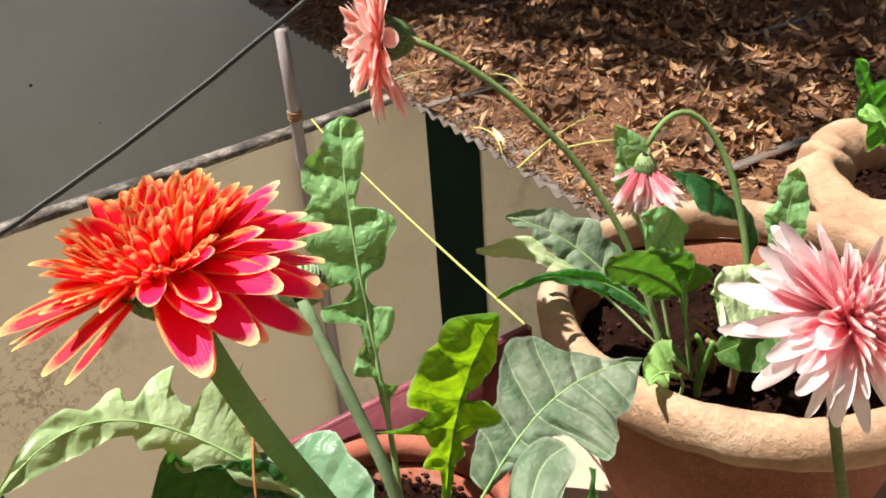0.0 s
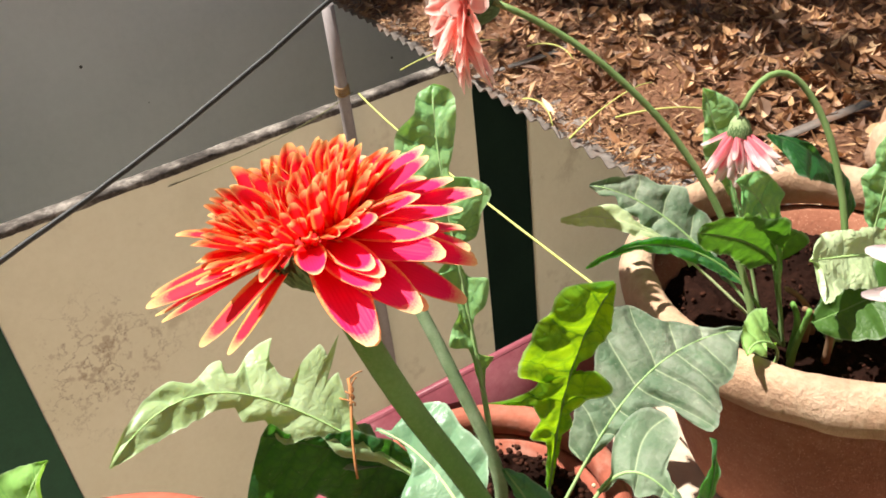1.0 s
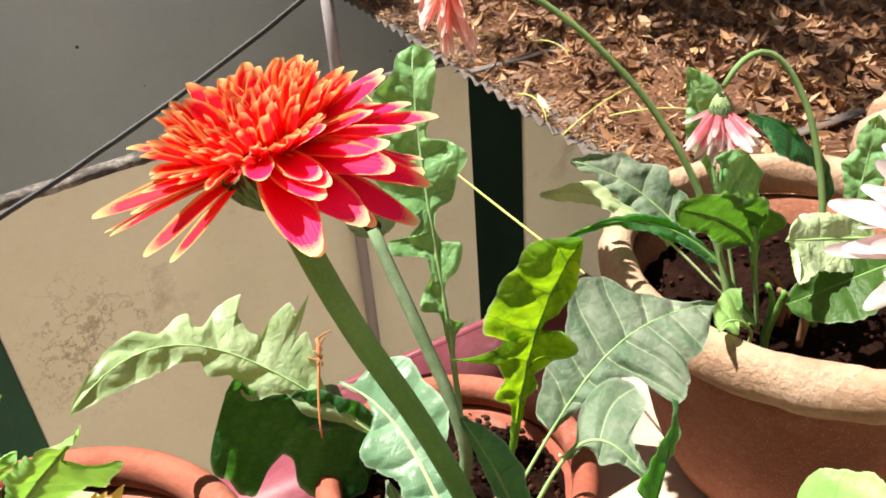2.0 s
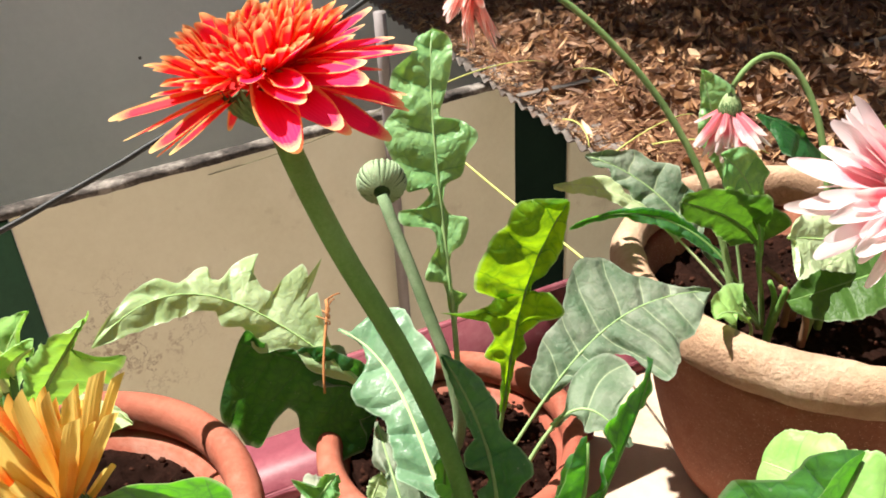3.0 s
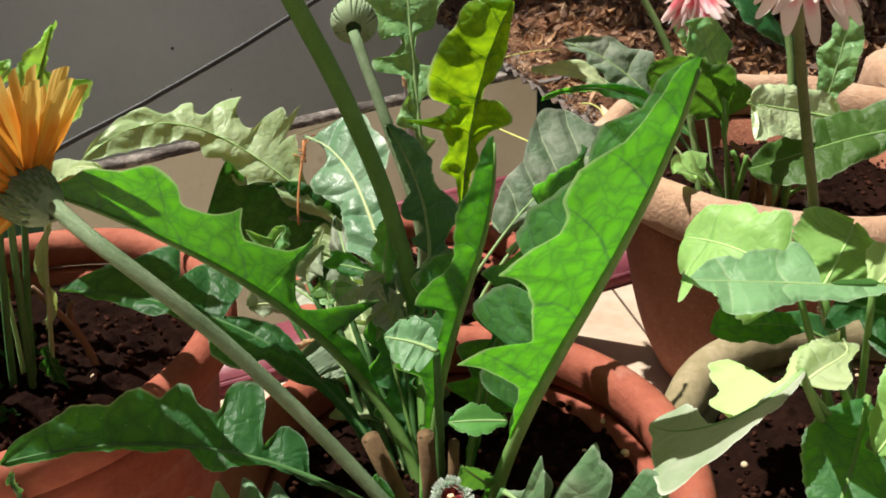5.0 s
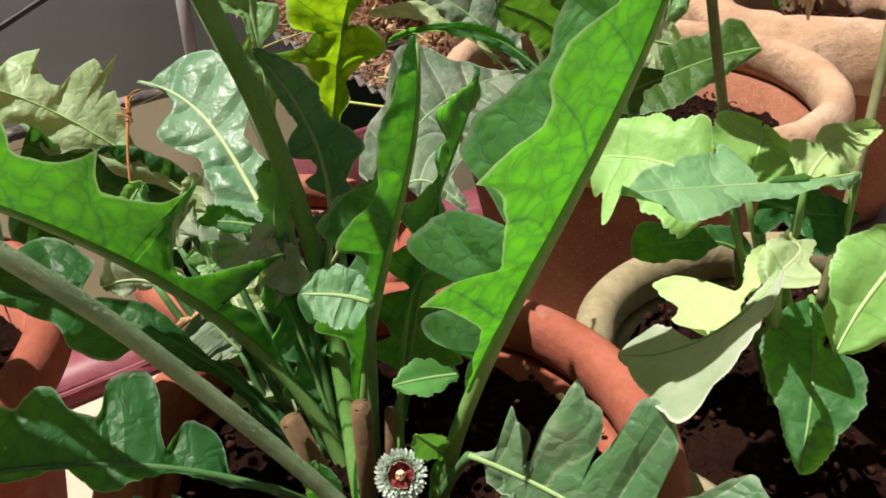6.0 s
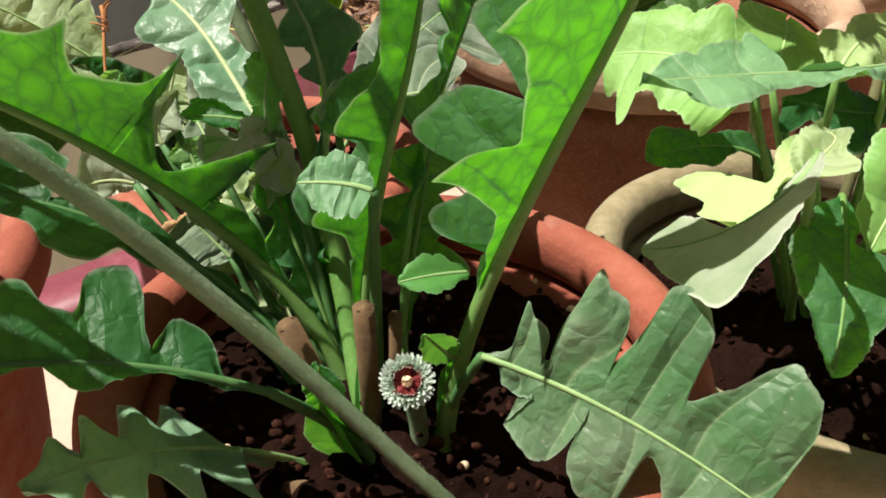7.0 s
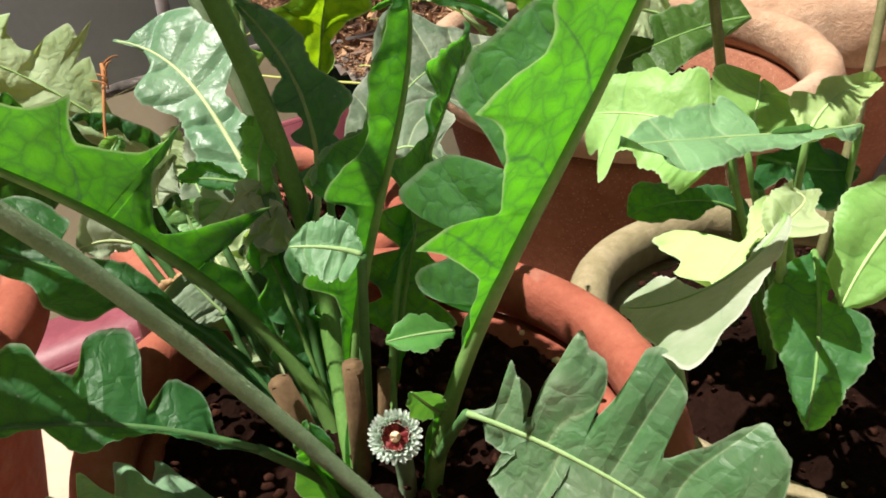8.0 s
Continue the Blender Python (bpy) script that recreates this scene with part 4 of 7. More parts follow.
# ---- pots ----
MAIN, LEFT, REAR, THIRD, BACK, FOURTH = (0.029, 0.328), (-0.220, 0.392), (0.222, 0.698), (0.230, 0.392), (-0.028, 0.512), (0.455, 0.865)
plant_pot(MAIN, 0.335, 0.0975, 0.062, LEDGE_Z, 0.024, 0.010, TERRACOTTA, TERRACOTTA, "orange-red clay pot with a gerbera plant and dark soil", 0.028, 0.012, 1.0, 0.009)
plant_pot(LEFT, 0.335, 0.114, 0.072, LEDGE_Z, 0.024, 0.010, TERRACOTTA, TERRACOTTA, "orange-red clay pot holding green leafy stems", 0.035, 0.012, 2.0, 0.009)
plant_pot(REAR, 0.335, 0.150, 0.090, LEDGE_Z, 0.036, 0.014, CLAY_BODY, PALE_CLAY, "large clay pot with a thick pale weathered rim", 0.060, 0.03, 3.0, 0.012, 0.06)
plant_pot(THIRD, 0.300, 0.121, 0.078, LEDGE_Z, 0.026, 0.012, MOSSY_CLAY, MOSSY_CLAY, "old mossy clay pot with a lime green plant", 0.026, 0.015, 4.0, 0.010, 0.05)
plant_pot(BACK, 0.312, 0.078, 0.055, LEDGE_Z, 0.020, 0.008, TERRACOTTA, TERRACOTTA, "small orange clay pot crowded with dusty leaves", 0.025, 0.012, 5.0, 0.008)
plant_pot(FOURTH, 0.345, 0.140, 0.085, LEDGE_Z, 0.060, 0.030, CLAY_BODY, PALE_CLAY, "clay pot with a chipped pale thick rim", 0.05, 0.10, 6.0, 0.015, 0.42)

bm = bmesh.new()
box(bm, (-0.125, 0.570, LEDGE_Z), (0.190, 0.137, 0), (-0.0045, 0.0062, 0), (0, 0, 0.173), 0.0015)
tagged(part("red_board", bm, RED_OXIDE, None), "thin maroon board standing on edge behind the pots", "board")

# ---- main plant ----
U = (0, 0, 1)
crown = (0.022, 0.318, 0.300)
main = thing("gerbera_plant", crown, "gerbera with lobed green leaves, red flower, orange flower and buds", "flowering plant", "gerbera plants")
leaf(main, [(0.040, 0.305, 0.300), (0.043, 0.308, 0.380), (0.090, 0.296, 0.440), (0.102, 0.304, 0.504)], (-0.943, -0.034, 0.330),
     [(0, 0.0012), (0.3, 0.0018), (0.375, 0.002), (0.356, 0.0075), (0.344, 0.017), (0.356, 0.0215), (0.419, 0.0145), (0.475, 0.0115), (0.438, 0.021), (0.431, 0.032), (0.438, 0.0375), (0.488, 0.0335), (0.525, 0.0275), (0.55, 0.012), (0.575, 0.02), (0.6, 0.0335), (0.638, 0.035), (0.675, 0.033), (0.706, 0.0275), (0.769, 0.023), (0.806, 0.0235), (0.85, 0.0225), (0.875, 0.0175), (0.906, 0.012), (0.963, 0.0085), (0.988, 0.004), (1, 0.0006)],
     [(0, 0.0012), (0.3, 0.0018), (0.35, 0.0025), (0.425, 0.008), (0.456, 0.0185), (0.475, 0.0275), (0.481, 0.0355), (0.506, 0.0295), (0.519, 0.0195), (0.525, 0.013), (0.575, 0.017), (0.625, 0.025), (0.644, 0.0315), (0.65, 0.0385), (0.694, 0.0315), (0.725, 0.024), (0.75, 0.023), (0.781, 0.0255), (0.831, 0.0235), (0.875, 0.0165), (0.906, 0.0125), (0.938, 0.0095), (0.988, 0.005), (1, 0.0006)], FRESH, (48, 60), 0.22, seed=1, rib=0.003, ribmat=GREEN_RIB, nu=150, wave=0.0016)
leaf(main, [(0.018, 0.312, 0.300), (0.013, 0.334, 0.390), (0.046, 0.336, 0.417), (0.042, 0.347, 0.464)], (-0.966, 0.182, 0.181),
     [(0, 0.0012), (0.2, 0.0018), (0.3, 0.005), (0.338, 0.01), (0.319, 0.0255), (0.344, 0.0305), (0.381, 0.029), (0.431, 0.022), (0.456, 0.0115), (0.494, 0.011), (0.488, 0.0225), (0.506, 0.03), (0.55, 0.0245), (0.6, 0.0195), (0.65, 0.012), (0.731, 0.0115), (0.838, 0.0095), (0.944, 0.006), (1, 0.0006)],
     [(0, 0.0012), (0.2, 0.0018), (0.25, 0.0035), (0.3, 0.004), (0.344, 0.0085), (0.369, 0.0195), (0.413, 0.0135), (0.425, 0.006), (0.481, 0.005), (0.513, 0.01), (0.525, 0.019), (0.581, 0.015), (0.644, 0.009), (0.706, 0.0105), (0.769, 0.011), (0.856, 0.0085), (0.95, 0.005), (0.994, 0.0015), (1, 0.0006)], FRESH, (62, 50), 0.2, seed=2, rib=0.002, ribmat=GREEN_RIB, nu=130, wave=0.0016)
leaf(main, [(0.032, 0.322, 0.305), (0.025, 0.361, 0.377), (0.061, 0.395, 0.404), (0.072, 0.442, 0.422)], (-0.921, -0.020, 0.390),
     [(0.3, 0.0015), (0.435, 0.0025), (0.525, 0.0004), (0.593, 0.009), (0.639, 0.0081), (0.689, 0.0003), (0.756, 0), (0.853, 0.0001), (1, 0.0006)],
     [(0.3, 0.0015), (0.401, 0.0025), (0.468, 0.0063), (0.482, 0.0198), (0.509, 0.0143), (0.558, 0.0065), (0.625, 0.0056), (0.649, 0.0121), (0.709, 0.0092), (0.718, 0.0199), (0.777, 0.0165), (0.847, 0.0098), (0.972, 0.0013), (1, 0.0006)], FRESH, (-20, 50), 0.3, seed=3, ribmat=GREEN_RIB)
leaf(main, [(0.016, 0.325, 0.305), (0.004, 0.348, 0.358), (-0.054, 0.356, 0.402), (-0.112, 0.316, 0.452)], (0.450, 0.346, 0.823),
     [(0, 0.0012), (0.3, 0.0018), (0.388, 0.0085), (0.413, 0.01), (0.45, 0.008), (0.481, 0.0055), (0.469, 0.016), (0.481, 0.0265), (0.469, 0.035), (0.5, 0.0235), (0.537, 0.0105), (0.556, 0.007), (0.594, 0.016), (0.619, 0.025), (0.619, 0.03), (0.631, 0.043), (0.631, 0.0345), (0.65, 0.0255), (0.681, 0.0215), (0.713, 0.0195), (0.75, 0.032), (0.775, 0.0215), (0.825, 0.0185), (0.85, 0.027), (0.894, 0.0305), (0.925, 0.0225), (0.963, 0.018), (0.981, 0.0075), (1, 0.0006)],
     [(0, 0.0005), (0.3, 0.0008), (0.388, 0.0023), (0.413, 0.0027), (0.45, 0.0022), (0.481, 0.0015), (0.469, 0.0043), (0.481, 0.0072), (0.469, 0.0095), (0.5, 0.0063), (0.537, 0.0028), (0.556, 0.0019), (0.594, 0.0043), (0.619, 0.0067), (0.619, 0.0081), (0.631, 0.0116), (0.631, 0.0093), (0.65, 0.0069), (0.681, 0.0058), (0.713, 0.0053), (0.75, 0.0086), (0.775, 0.0058), (0.825, 0.0050), (0.85, 0.0073), (0.894, 0.0082), (0.925, 0.0061), (0.963, 0.0049), (0.981, 0.0020), (1, 0.0003)], FRESH, (62, 40), 0.12, seed=4, rib=0.003, ribmat=GREEN_RIB, nu=160, wave=0.0018)
leaf(main, [(-0.005, 0.283, 0.358), (-0.038, 0.285, 0.374), (-0.072, 0.273, 0.386), (-0.099, 0.247, 0.392)], (0.411, -0.209, 0.887),
     [(0, 0.001), (0.15, 0.0015), (0.242, 0.002), (0.342, 0.006), (0.392, 0.0085), (0.45, 0.0065), (0.483, 0.002), (0.575, 0.0025), (0.675, 0.0025), (0.817, 0.002), (0.917, 0.0025), (1, 0.0006)],
     [(0, 0.001), (0.108, 0.0015), (0.133, 0.008), (0.175, 0.0135), (0.225, 0.014), (0.25, 0.0095), (0.267, 0.005), (0.283, 0.0085), (0.3, 0.02), (0.333, 0.0265), (0.375, 0.0265), (0.408, 0.0225), (0.417, 0.0145), (0.433, 0.012), (0.483, 0.0155), (0.508, 0.0205), (0.542, 0.022), (0.567, 0.0195), (0.583, 0.0165), (0.617, 0.019), (0.642, 0.021), (0.683, 0.0195), (0.717, 0.0145), (0.767, 0.0155), (0.808, 0.015), (0.85, 0.011), (0.908, 0.0075), (0.967, 0.0035), (1, 0.0006)], DEEP, (8, 8), 0.1, seed=10, rib=0.0010, quilt=0.0018, wave=0.003, nu=170)
leaf(main, [(0.008, 0.312, 0.302), (-0.004, 0.344, 0.362), (-0.073, 0.348, 0.394), (-0.135, 0.337, 0.396)], (0.080, -0.199, 0.977),
     [(0.15, 0.0015), (0.295, 0.0025), (0.391, 0.0043), (0.474, 0.0083), (0.519, 0.0084), (0.551, 0.0214), (0.614, 0.0212), (0.651, 0.0113), (0.751, 0.0066), (0.874, 0.0065), (0.981, 0.0016), (1, 0.0006)],
     [(0.15, 0.0015), (0.392, 0.0025), (0.553, 0.007), (0.648, 0.003), (0.646, 0.0183), (0.67, 0.0226), (0.734, 0.025), (0.772, 0.0145), (0.789, 0.023), (0.808, 0.0314), (0.887, 0.02), (0.936, 0.0142), (1, 0.0006)], DEEP, (8, 8), 0.15, seed=11)
leaf(main, [(0.051, 0.291, 0.357), (0.073, 0.277, 0.357), (0.093, 0.261, 0.352), (0.111, 0.244, 0.345)], (-0.462, -0.729, 0.504),
     [(0, 0.001), (0.033, 0.0015), (0.092, 0.0055), (0.108, 0.018), (0.142, 0.0145), (0.2, 0.012), (0.208, 0.005), (0.25, 0.007), (0.225, 0.013), (0.25, 0.0215), (0.283, 0.032), (0.325, 0.0285), (0.392, 0.0265), (0.417, 0.02), (0.417, 0.0115), (0.45, 0.018), (0.467, 0.025), (0.483, 0.0345), (0.608, 0.033), (0.642, 0.029), (0.65, 0.0195), (0.658, 0.013), (0.742, 0.0195), (0.858, 0.032), (0.917, 0.03), (0.958, 0.028), (1, 0.02), (1, 0.017), (1, 0.0095), (1, 0.0006)],
     [(0, 0.001), (0.058, 0.0005), (0.1, 0.0055), (0.217, 0.0055), (0.142, 0.0145), (0.2, 0.018), (0.325, 0.0195), (0.383, 0.0135), (0.408, 0.004), (0.4, 0.015), (0.45, 0.0205), (0.508, 0.023), (0.608, 0.0215), (0.633, 0.006), (0.692, 0.0075), (0.75, 0.013), (0.883, 0.0105), (1, 0.0006)], SPOTTED, (4, 4), 0.1, seed=12, rib=0.0008, ribmat=MIDRIB, quilt=0.0016, wave=0.0022, nu=190)
leaf(main, [(0.003, 0.373, 0.367), (-0.023, 0.399, 0.386), (-0.030, 0.442, 0.416), (-0.071, 0.462, 0.416)], (-0.150, -0.578, 0.802),
     [(0, 0.001), (0.058, 0.002), (0.142, 0.002), (0.242, 0.003), (0.292, 0.0075), (0.35, 0.0145), (0.4, 0.014), (0.458, 0.0125), (0.567, 0.012), (0.633, 0.0175), (0.717, 0.019), (0.767, 0.012), (0.808, 0.005), (0.875, 0.0015), (1, 0.0006)],
     [(0, 0.001), (0.092, 0.0025), (0.167, 0.006), (0.242, 0.0055), (0.333, 0.004), (0.408, 0.01), (0.467, 0.0085), (0.542, 0.0085), (0.608, 0.0175), (0.683, 0.0225), (0.767, 0.0215), (0.85, 0.024), (0.9, 0.0185), (0.933, 0.01), (0.95, 0.0015), (1, 0.0006)], FROST, (10, 6), 0.1, seed=14, rib=0.0014, ribmat=CREAM_RIB, quilt=0.0020, wave=0.003, nu=130)
leaf(main, [(0.009, 0.360, 0.381), (0.018, 0.372, 0.409), (0.005, 0.392, 0.429), (-0.013, 0.413, 0.441)], (-0.274, -0.773, 0.572),
     [(0, 0.001), (0.142, 0.0035), (0.15, 0.008), (0.183, 0.0085), (0.217, 0.0025), (0.267, 0), (0.325, 0.0055), (0.367, 0.007), (0.392, 0.003), (0.45, 0.004), (0.475, 0.009), (0.567, 0.007), (0.6, 0.0025), (0.692, 0.0035), (0.8, 0.004), (0.908, 0.003), (1, 0.0006)],
     [(0, 0.001), (0.183, 0.0005), (0.225, 0.0025), (0.292, 0.009), (0.325, 0.007), (0.375, 0.0115), (0.417, 0.016), (0.5, 0.013), (0.558, 0.009), (0.642, 0.0085), (0.692, 0.01), (0.767, 0.0085), (0.85, 0.007), (0.95, 0.0035), (1, 0.0006)], RUFFLED, (14, 10), 0.1, seed=16, quilt=0.0036, wave=0.006, nu=130)
leaf(main, [(-0.050, 0.397, 0.358), (-0.060, 0.401, 0.363), (-0.069, 0.404, 0.365), (-0.080, 0.405, 0.362)], (0.000, -0.447, 0.894),
     [(0, 0.001), (0.075, 0.003), (0.267, 0.0085), (0.65, 0.011), (0.933, 0.011), (1, 0.0006)],
     [(0, 0.001), (0.158, 0.001), (0.467, 0.003), (0.9, 0.011), (1, 0.0095), (1, 0.0006)], ASHEN, (4, 4), 0.1, seed=101, quilt=0.0014, veins=5, rib=0.0008, ribmat=MIDRIB)
leaf(main, [(-0.004, 0.366, 0.391), (-0.014, 0.370, 0.395), (-0.025, 0.371, 0.396), (-0.036, 0.372, 0.395)], (0.036, -0.362, 0.932),
     [(0, 0.001), (0.117, 0.002), (0.425, 0.0035), (0.708, 0.005), (0.908, 0.0025), (1, 0.0006)],
     [(0, 0.001), (0.175, 0.0005), (0.475, 0.0025), (0.708, 0.0045), (0.917, 0.004), (1, 0.0006)], FRESH, (6, 6), 0.1, seed=143, rib=0.0008, ribmat=GREEN_RIB)
leaf(main, [(-0.010, 0.385, 0.391), (-0.011, 0.387, 0.397), (-0.011, 0.390, 0.403), (-0.010, 0.394, 0.407)], (-0.000, -0.894, 0.447),
     [(0, 0.001), (0.158, 0.002), (0.517, 0.003), (0.875, 0.0025), (1, 0.0006)],
     [(0, 0.001), (0.175, 0.0035), (0.608, 0.004), (0.983, 0.002), (1, 0.0006)], SPROUT, (6, 6), 0.1, seed=141, rib=0.0006, ribmat=GREEN_RIB)
leaf(main, [(0.025, 0.315, 0.396), (0.019, 0.317, 0.398), (0.012, 0.318, 0.398), (0.005, 0.320, 0.397)], (-0.134, -0.583, 0.801),
     [(0, 0.001), (0, 0.0045), (0.208, 0.0085), (0.558, 0.0085), (0.858, 0.0045), (1, 0.0006)],
     [(0, 0.001), (0.133, 0.0045), (0.392, 0.008), (0.683, 0.0075), (0.908, 0.0045), (1, 0.0006)], BLUE, (5, 5), 0.1, seed=144, quilt=0.0003, wave=0.002, veins=3, rib=0.0008)
leaf(main, [(0.017, 0.299, 0.322), (0.012, 0.294, 0.334), (0.008, 0.290, 0.347), (0.008, 0.288, 0.361)], (0.000, -0.963, -0.269),
     [(0, 0.001), (0, 0.0095), (0.25, 0.011), (0.617, 0.0075), (0.85, 0.005), (1, 0.0006)],
     [(0, 0.001), (0.442, 0.007), (0.692, 0.006), (0.958, 0.006), (1, 0.0035), (1, 0.0006)], FRESH, (-30, 35), 0.1, seed=145, rib=0.0008, wave=0.003, ribmat=GREEN_RIB)
leaf(main, [(-0.040, 0.367, 0.388), (-0.043, 0.370, 0.394), (-0.038, 0.371, 0.399), (-0.033, 0.373, 0.403)], (-0.091, -0.908, 0.409),
     [(0, 0.001), (0.15, 0.003), (0.45, 0.004), (0.7, 0.0025), (1, 0.0006)],
     [(0, 0.001), (0.117, 0.006), (0.742, 0.0055), (1, 0), (1, 0.0006)], ASHEN, (10, 25), 0.1, seed=160, quilt=0.0009, wave=0.004, veins=4, rib=0.0006)
leaf(main, [(-0.022, 0.361, 0.380), (-0.020, 0.365, 0.388), (-0.013, 0.365, 0.391), (-0.007, 0.366, 0.395)], (-0.091, -0.908, 0.409),
     [(0, 0.001), (0.075, 0.0065), (0.317, 0.0095), (0.433, 0.0085), (0.433, 0.004), (0.775, 0.0045), (1, 0.0006)],
     [(0, 0.001), (0.317, 0.0035), (0.8, 0.0015), (1, 0.0006)], ASHEN, (15, 8), 0.1, seed=162, quilt=0.0009, wave=0.004, veins=4, rib=0.0006)
leaf(main, [(-0.030, 0.362, 0.381), (-0.031, 0.364, 0.384), (-0.032, 0.365, 0.387), (-0.032, 0.367, 0.390)], (-0.091, -0.908, 0.409),
     [(0, 0.001), (0.308, 0.0045), (0.808, 0.004), (1, 0.0006)],
     [(0, 0.001), (0.133, 0.005), (0.967, 0.007), (1, 0.0035), (1, 0.0006)], MINT, (10, 20), 0.1, seed=163, quilt=0.0009, wave=0.004, veins=4, rib=0.0006)
leaf(main, [(-0.050, 0.363, 0.377), (-0.056, 0.364, 0.379), (-0.062, 0.365, 0.378), (-0.068, 0.364, 0.376)], (-0.091, -0.908, 0.409),
     [(0, 0.001), (0.383, 0.0035), (0.883, 0.0025), (1, 0.0006)],
     [(0, 0.001), (0.133, 0.0035), (0.483, 0.0075), (0.683, 0.0105), (0.842, 0.0055), (1, 0.0006)], ASHEN, (5, 15), 0.1, seed=164, quilt=0.0009, wave=0.004, veins=4, rib=0.0006)
leaf(main, [(-0.014, 0.355, 0.369), (-0.009, 0.358, 0.375), (-0.003, 0.359, 0.380), (-0.001, 0.363, 0.388)], (-0.091, -0.908, 0.409),
     [(0, 0.001), (0.1, 0.003), (0.55, 0.004), (0.825, 0.0015), (1, 0.0006)],
     [(0, 0.001), (0.342, 0.004), (0.675, 0.0055), (0.808, 0.0025), (1, 0.0006)], PALE, (20, 10), 0.1, seed=165, quilt=0.0009, wave=0.004, veins=4, rib=0.0006)
leaf(main, [(-0.059, 0.373, 0.399), (-0.056, 0.374, 0.402), (-0.054, 0.376, 0.405), (-0.051, 0.377, 0.409)], (-0.091, -0.908, 0.409),
     [(0, 0.001), (0, 0.006), (0.425, 0.003), (1, 0.0006)],
     [(0, 0.001), (0.475, 0.0055), (0.767, 0.003), (1, 0.0006)], MINT, (5, 10), 0.1, seed=166, quilt=0.0009, wave=0.004, veins=4, rib=0.0006)
leaf(main, [(-0.050, 0.353, 0.354), (-0.045, 0.354, 0.360), (-0.040, 0.356, 0.364), (-0.033, 0.357, 0.368)], (-0.091, -0.908, 0.409),
     [(0, 0.001), (0.208, 0.004), (0.55, 0.003), (0.767, 0.0015), (1, 0.0006)],
     [(0, 0.001), (0.317, 0.003), (0.742, 0.002), (1, 0.0006)], DRY, (20, 20), 0.1, seed=167, quilt=0.0009, wave=0.004, veins=4, rib=0.0006)
for base, foot in (((-0.040, 0.367, 0.388), (0.002, 0.336)), ((-0.022, 0.361, 0.380), (0.008, 0.334)), ((-0.030, 0.362, 0.381), (0.004, 0.332)), ((-0.050, 0.363, 0.377), (-0.002, 0.334)), ((-0.014, 0.355, 0.369), (0.010, 0.330)), ((-0.059, 0.373, 0.399), (-0.004, 0.338))):
    b, f = Vector(base), Vector((*foot, 0.302))
    part("leaf_stalk", curve_tube([b, b.lerp(f, 0.35) - Vector((0, 0, 0.003)), f.lerp(b, 0.25) + Vector((0, 0, 0.012)), f], 0.0013, 0.0020, 12, 8), DARK_RIB, main)
leaf(main, [(0.016, 0.348, 0.397), (0.020, 0.349, 0.407), (0.027, 0.350, 0.415), (0.032, 0.351, 0.424)], (-0.154, -0.970, 0.188),
     [(0, 0.001), (0.05, 0.0055), (0.233, 0.0075), (0.542, 0.005), (0.758, 0.001), (1, 0.0006)],
     [(0, 0.001), (0.075, 0.0025), (0.467, 0.004), (0.783, 0.004), (1, 0.0006)], BLUE, (6, 6), 0.1, seed=180, rib=0.0006, wave=0.002, veins=5)
leaf(main, [(-0.022, 0.350, 0.355), (-0.026, 0.352, 0.359), (-0.030, 0.355, 0.363), (-0.035, 0.357, 0.368)], (-0.091, -0.908, 0.409),
     [(0, 0.001), (0.35, 0.0085), (0.75, 0.011), (1, 0.006), (1, 0.001), (1, 0.0006)],
     [(0, 0.001), (0.208, 0.006), (0.575, 0.0075), (0.883, 0.004), (1, 0.0006)], DUSTY, (25, 20), 0.1, seed=181, rib=0.0006, wave=0.005, veins=4)
leaf(main, [(-0.006, 0.365, 0.391), (-0.008, 0.368, 0.397), (-0.007, 0.370, 0.404), (-0.004, 0.373, 0.410)], (-0.091, -0.908, 0.409),
     [(0, 0.001), (0.408, 0.004), (0.792, 0.004), (1, 0.0035), (1, 0.0006)],
     [(0, 0.001), (0.408, 0.004), (0.883, 0.003), (1, 0.0006)], SPROUT, (10, 10), 0.1, seed=182, rib=0.0005, wave=0.002, veins=4)
leaf(main, [(-0.036, 0.369, 0.394), (-0.039, 0.372, 0.400), (-0.034, 0.374, 0.406), (-0.033, 0.376, 0.412)], (-0.091, -0.908, 0.409),
     [(0, 0.001), (0.133, 0.0025), (0.367, 0.0015), (1, 0.0006)],
     [(0, 0.001), (0.158, 0.0045), (0.633, 0.0045), (1, 0.0006)], PALE, (10, 10), 0.1, seed=183, rib=0.0005, wave=0.003, veins=3)
leaf(main, [(0.002, 0.357, 0.375), (-0.002, 0.360, 0.381), (-0.007, 0.363, 0.386), (-0.013, 0.365, 0.391)], (-0.091, -0.908, 0.409),
     [(0, 0.001), (0.233, 0.007), (0.658, 0.006), (0.942, 0.003), (1, 0.0006)],
     [(0, 0.001), (0.333, 0.0045), (0.742, 0.0045), (0.942, 0.003), (1, 0.0006)], ASHEN, (12, 8), 0.1, seed=184, rib=0.0006, wave=0.003, veins=4)
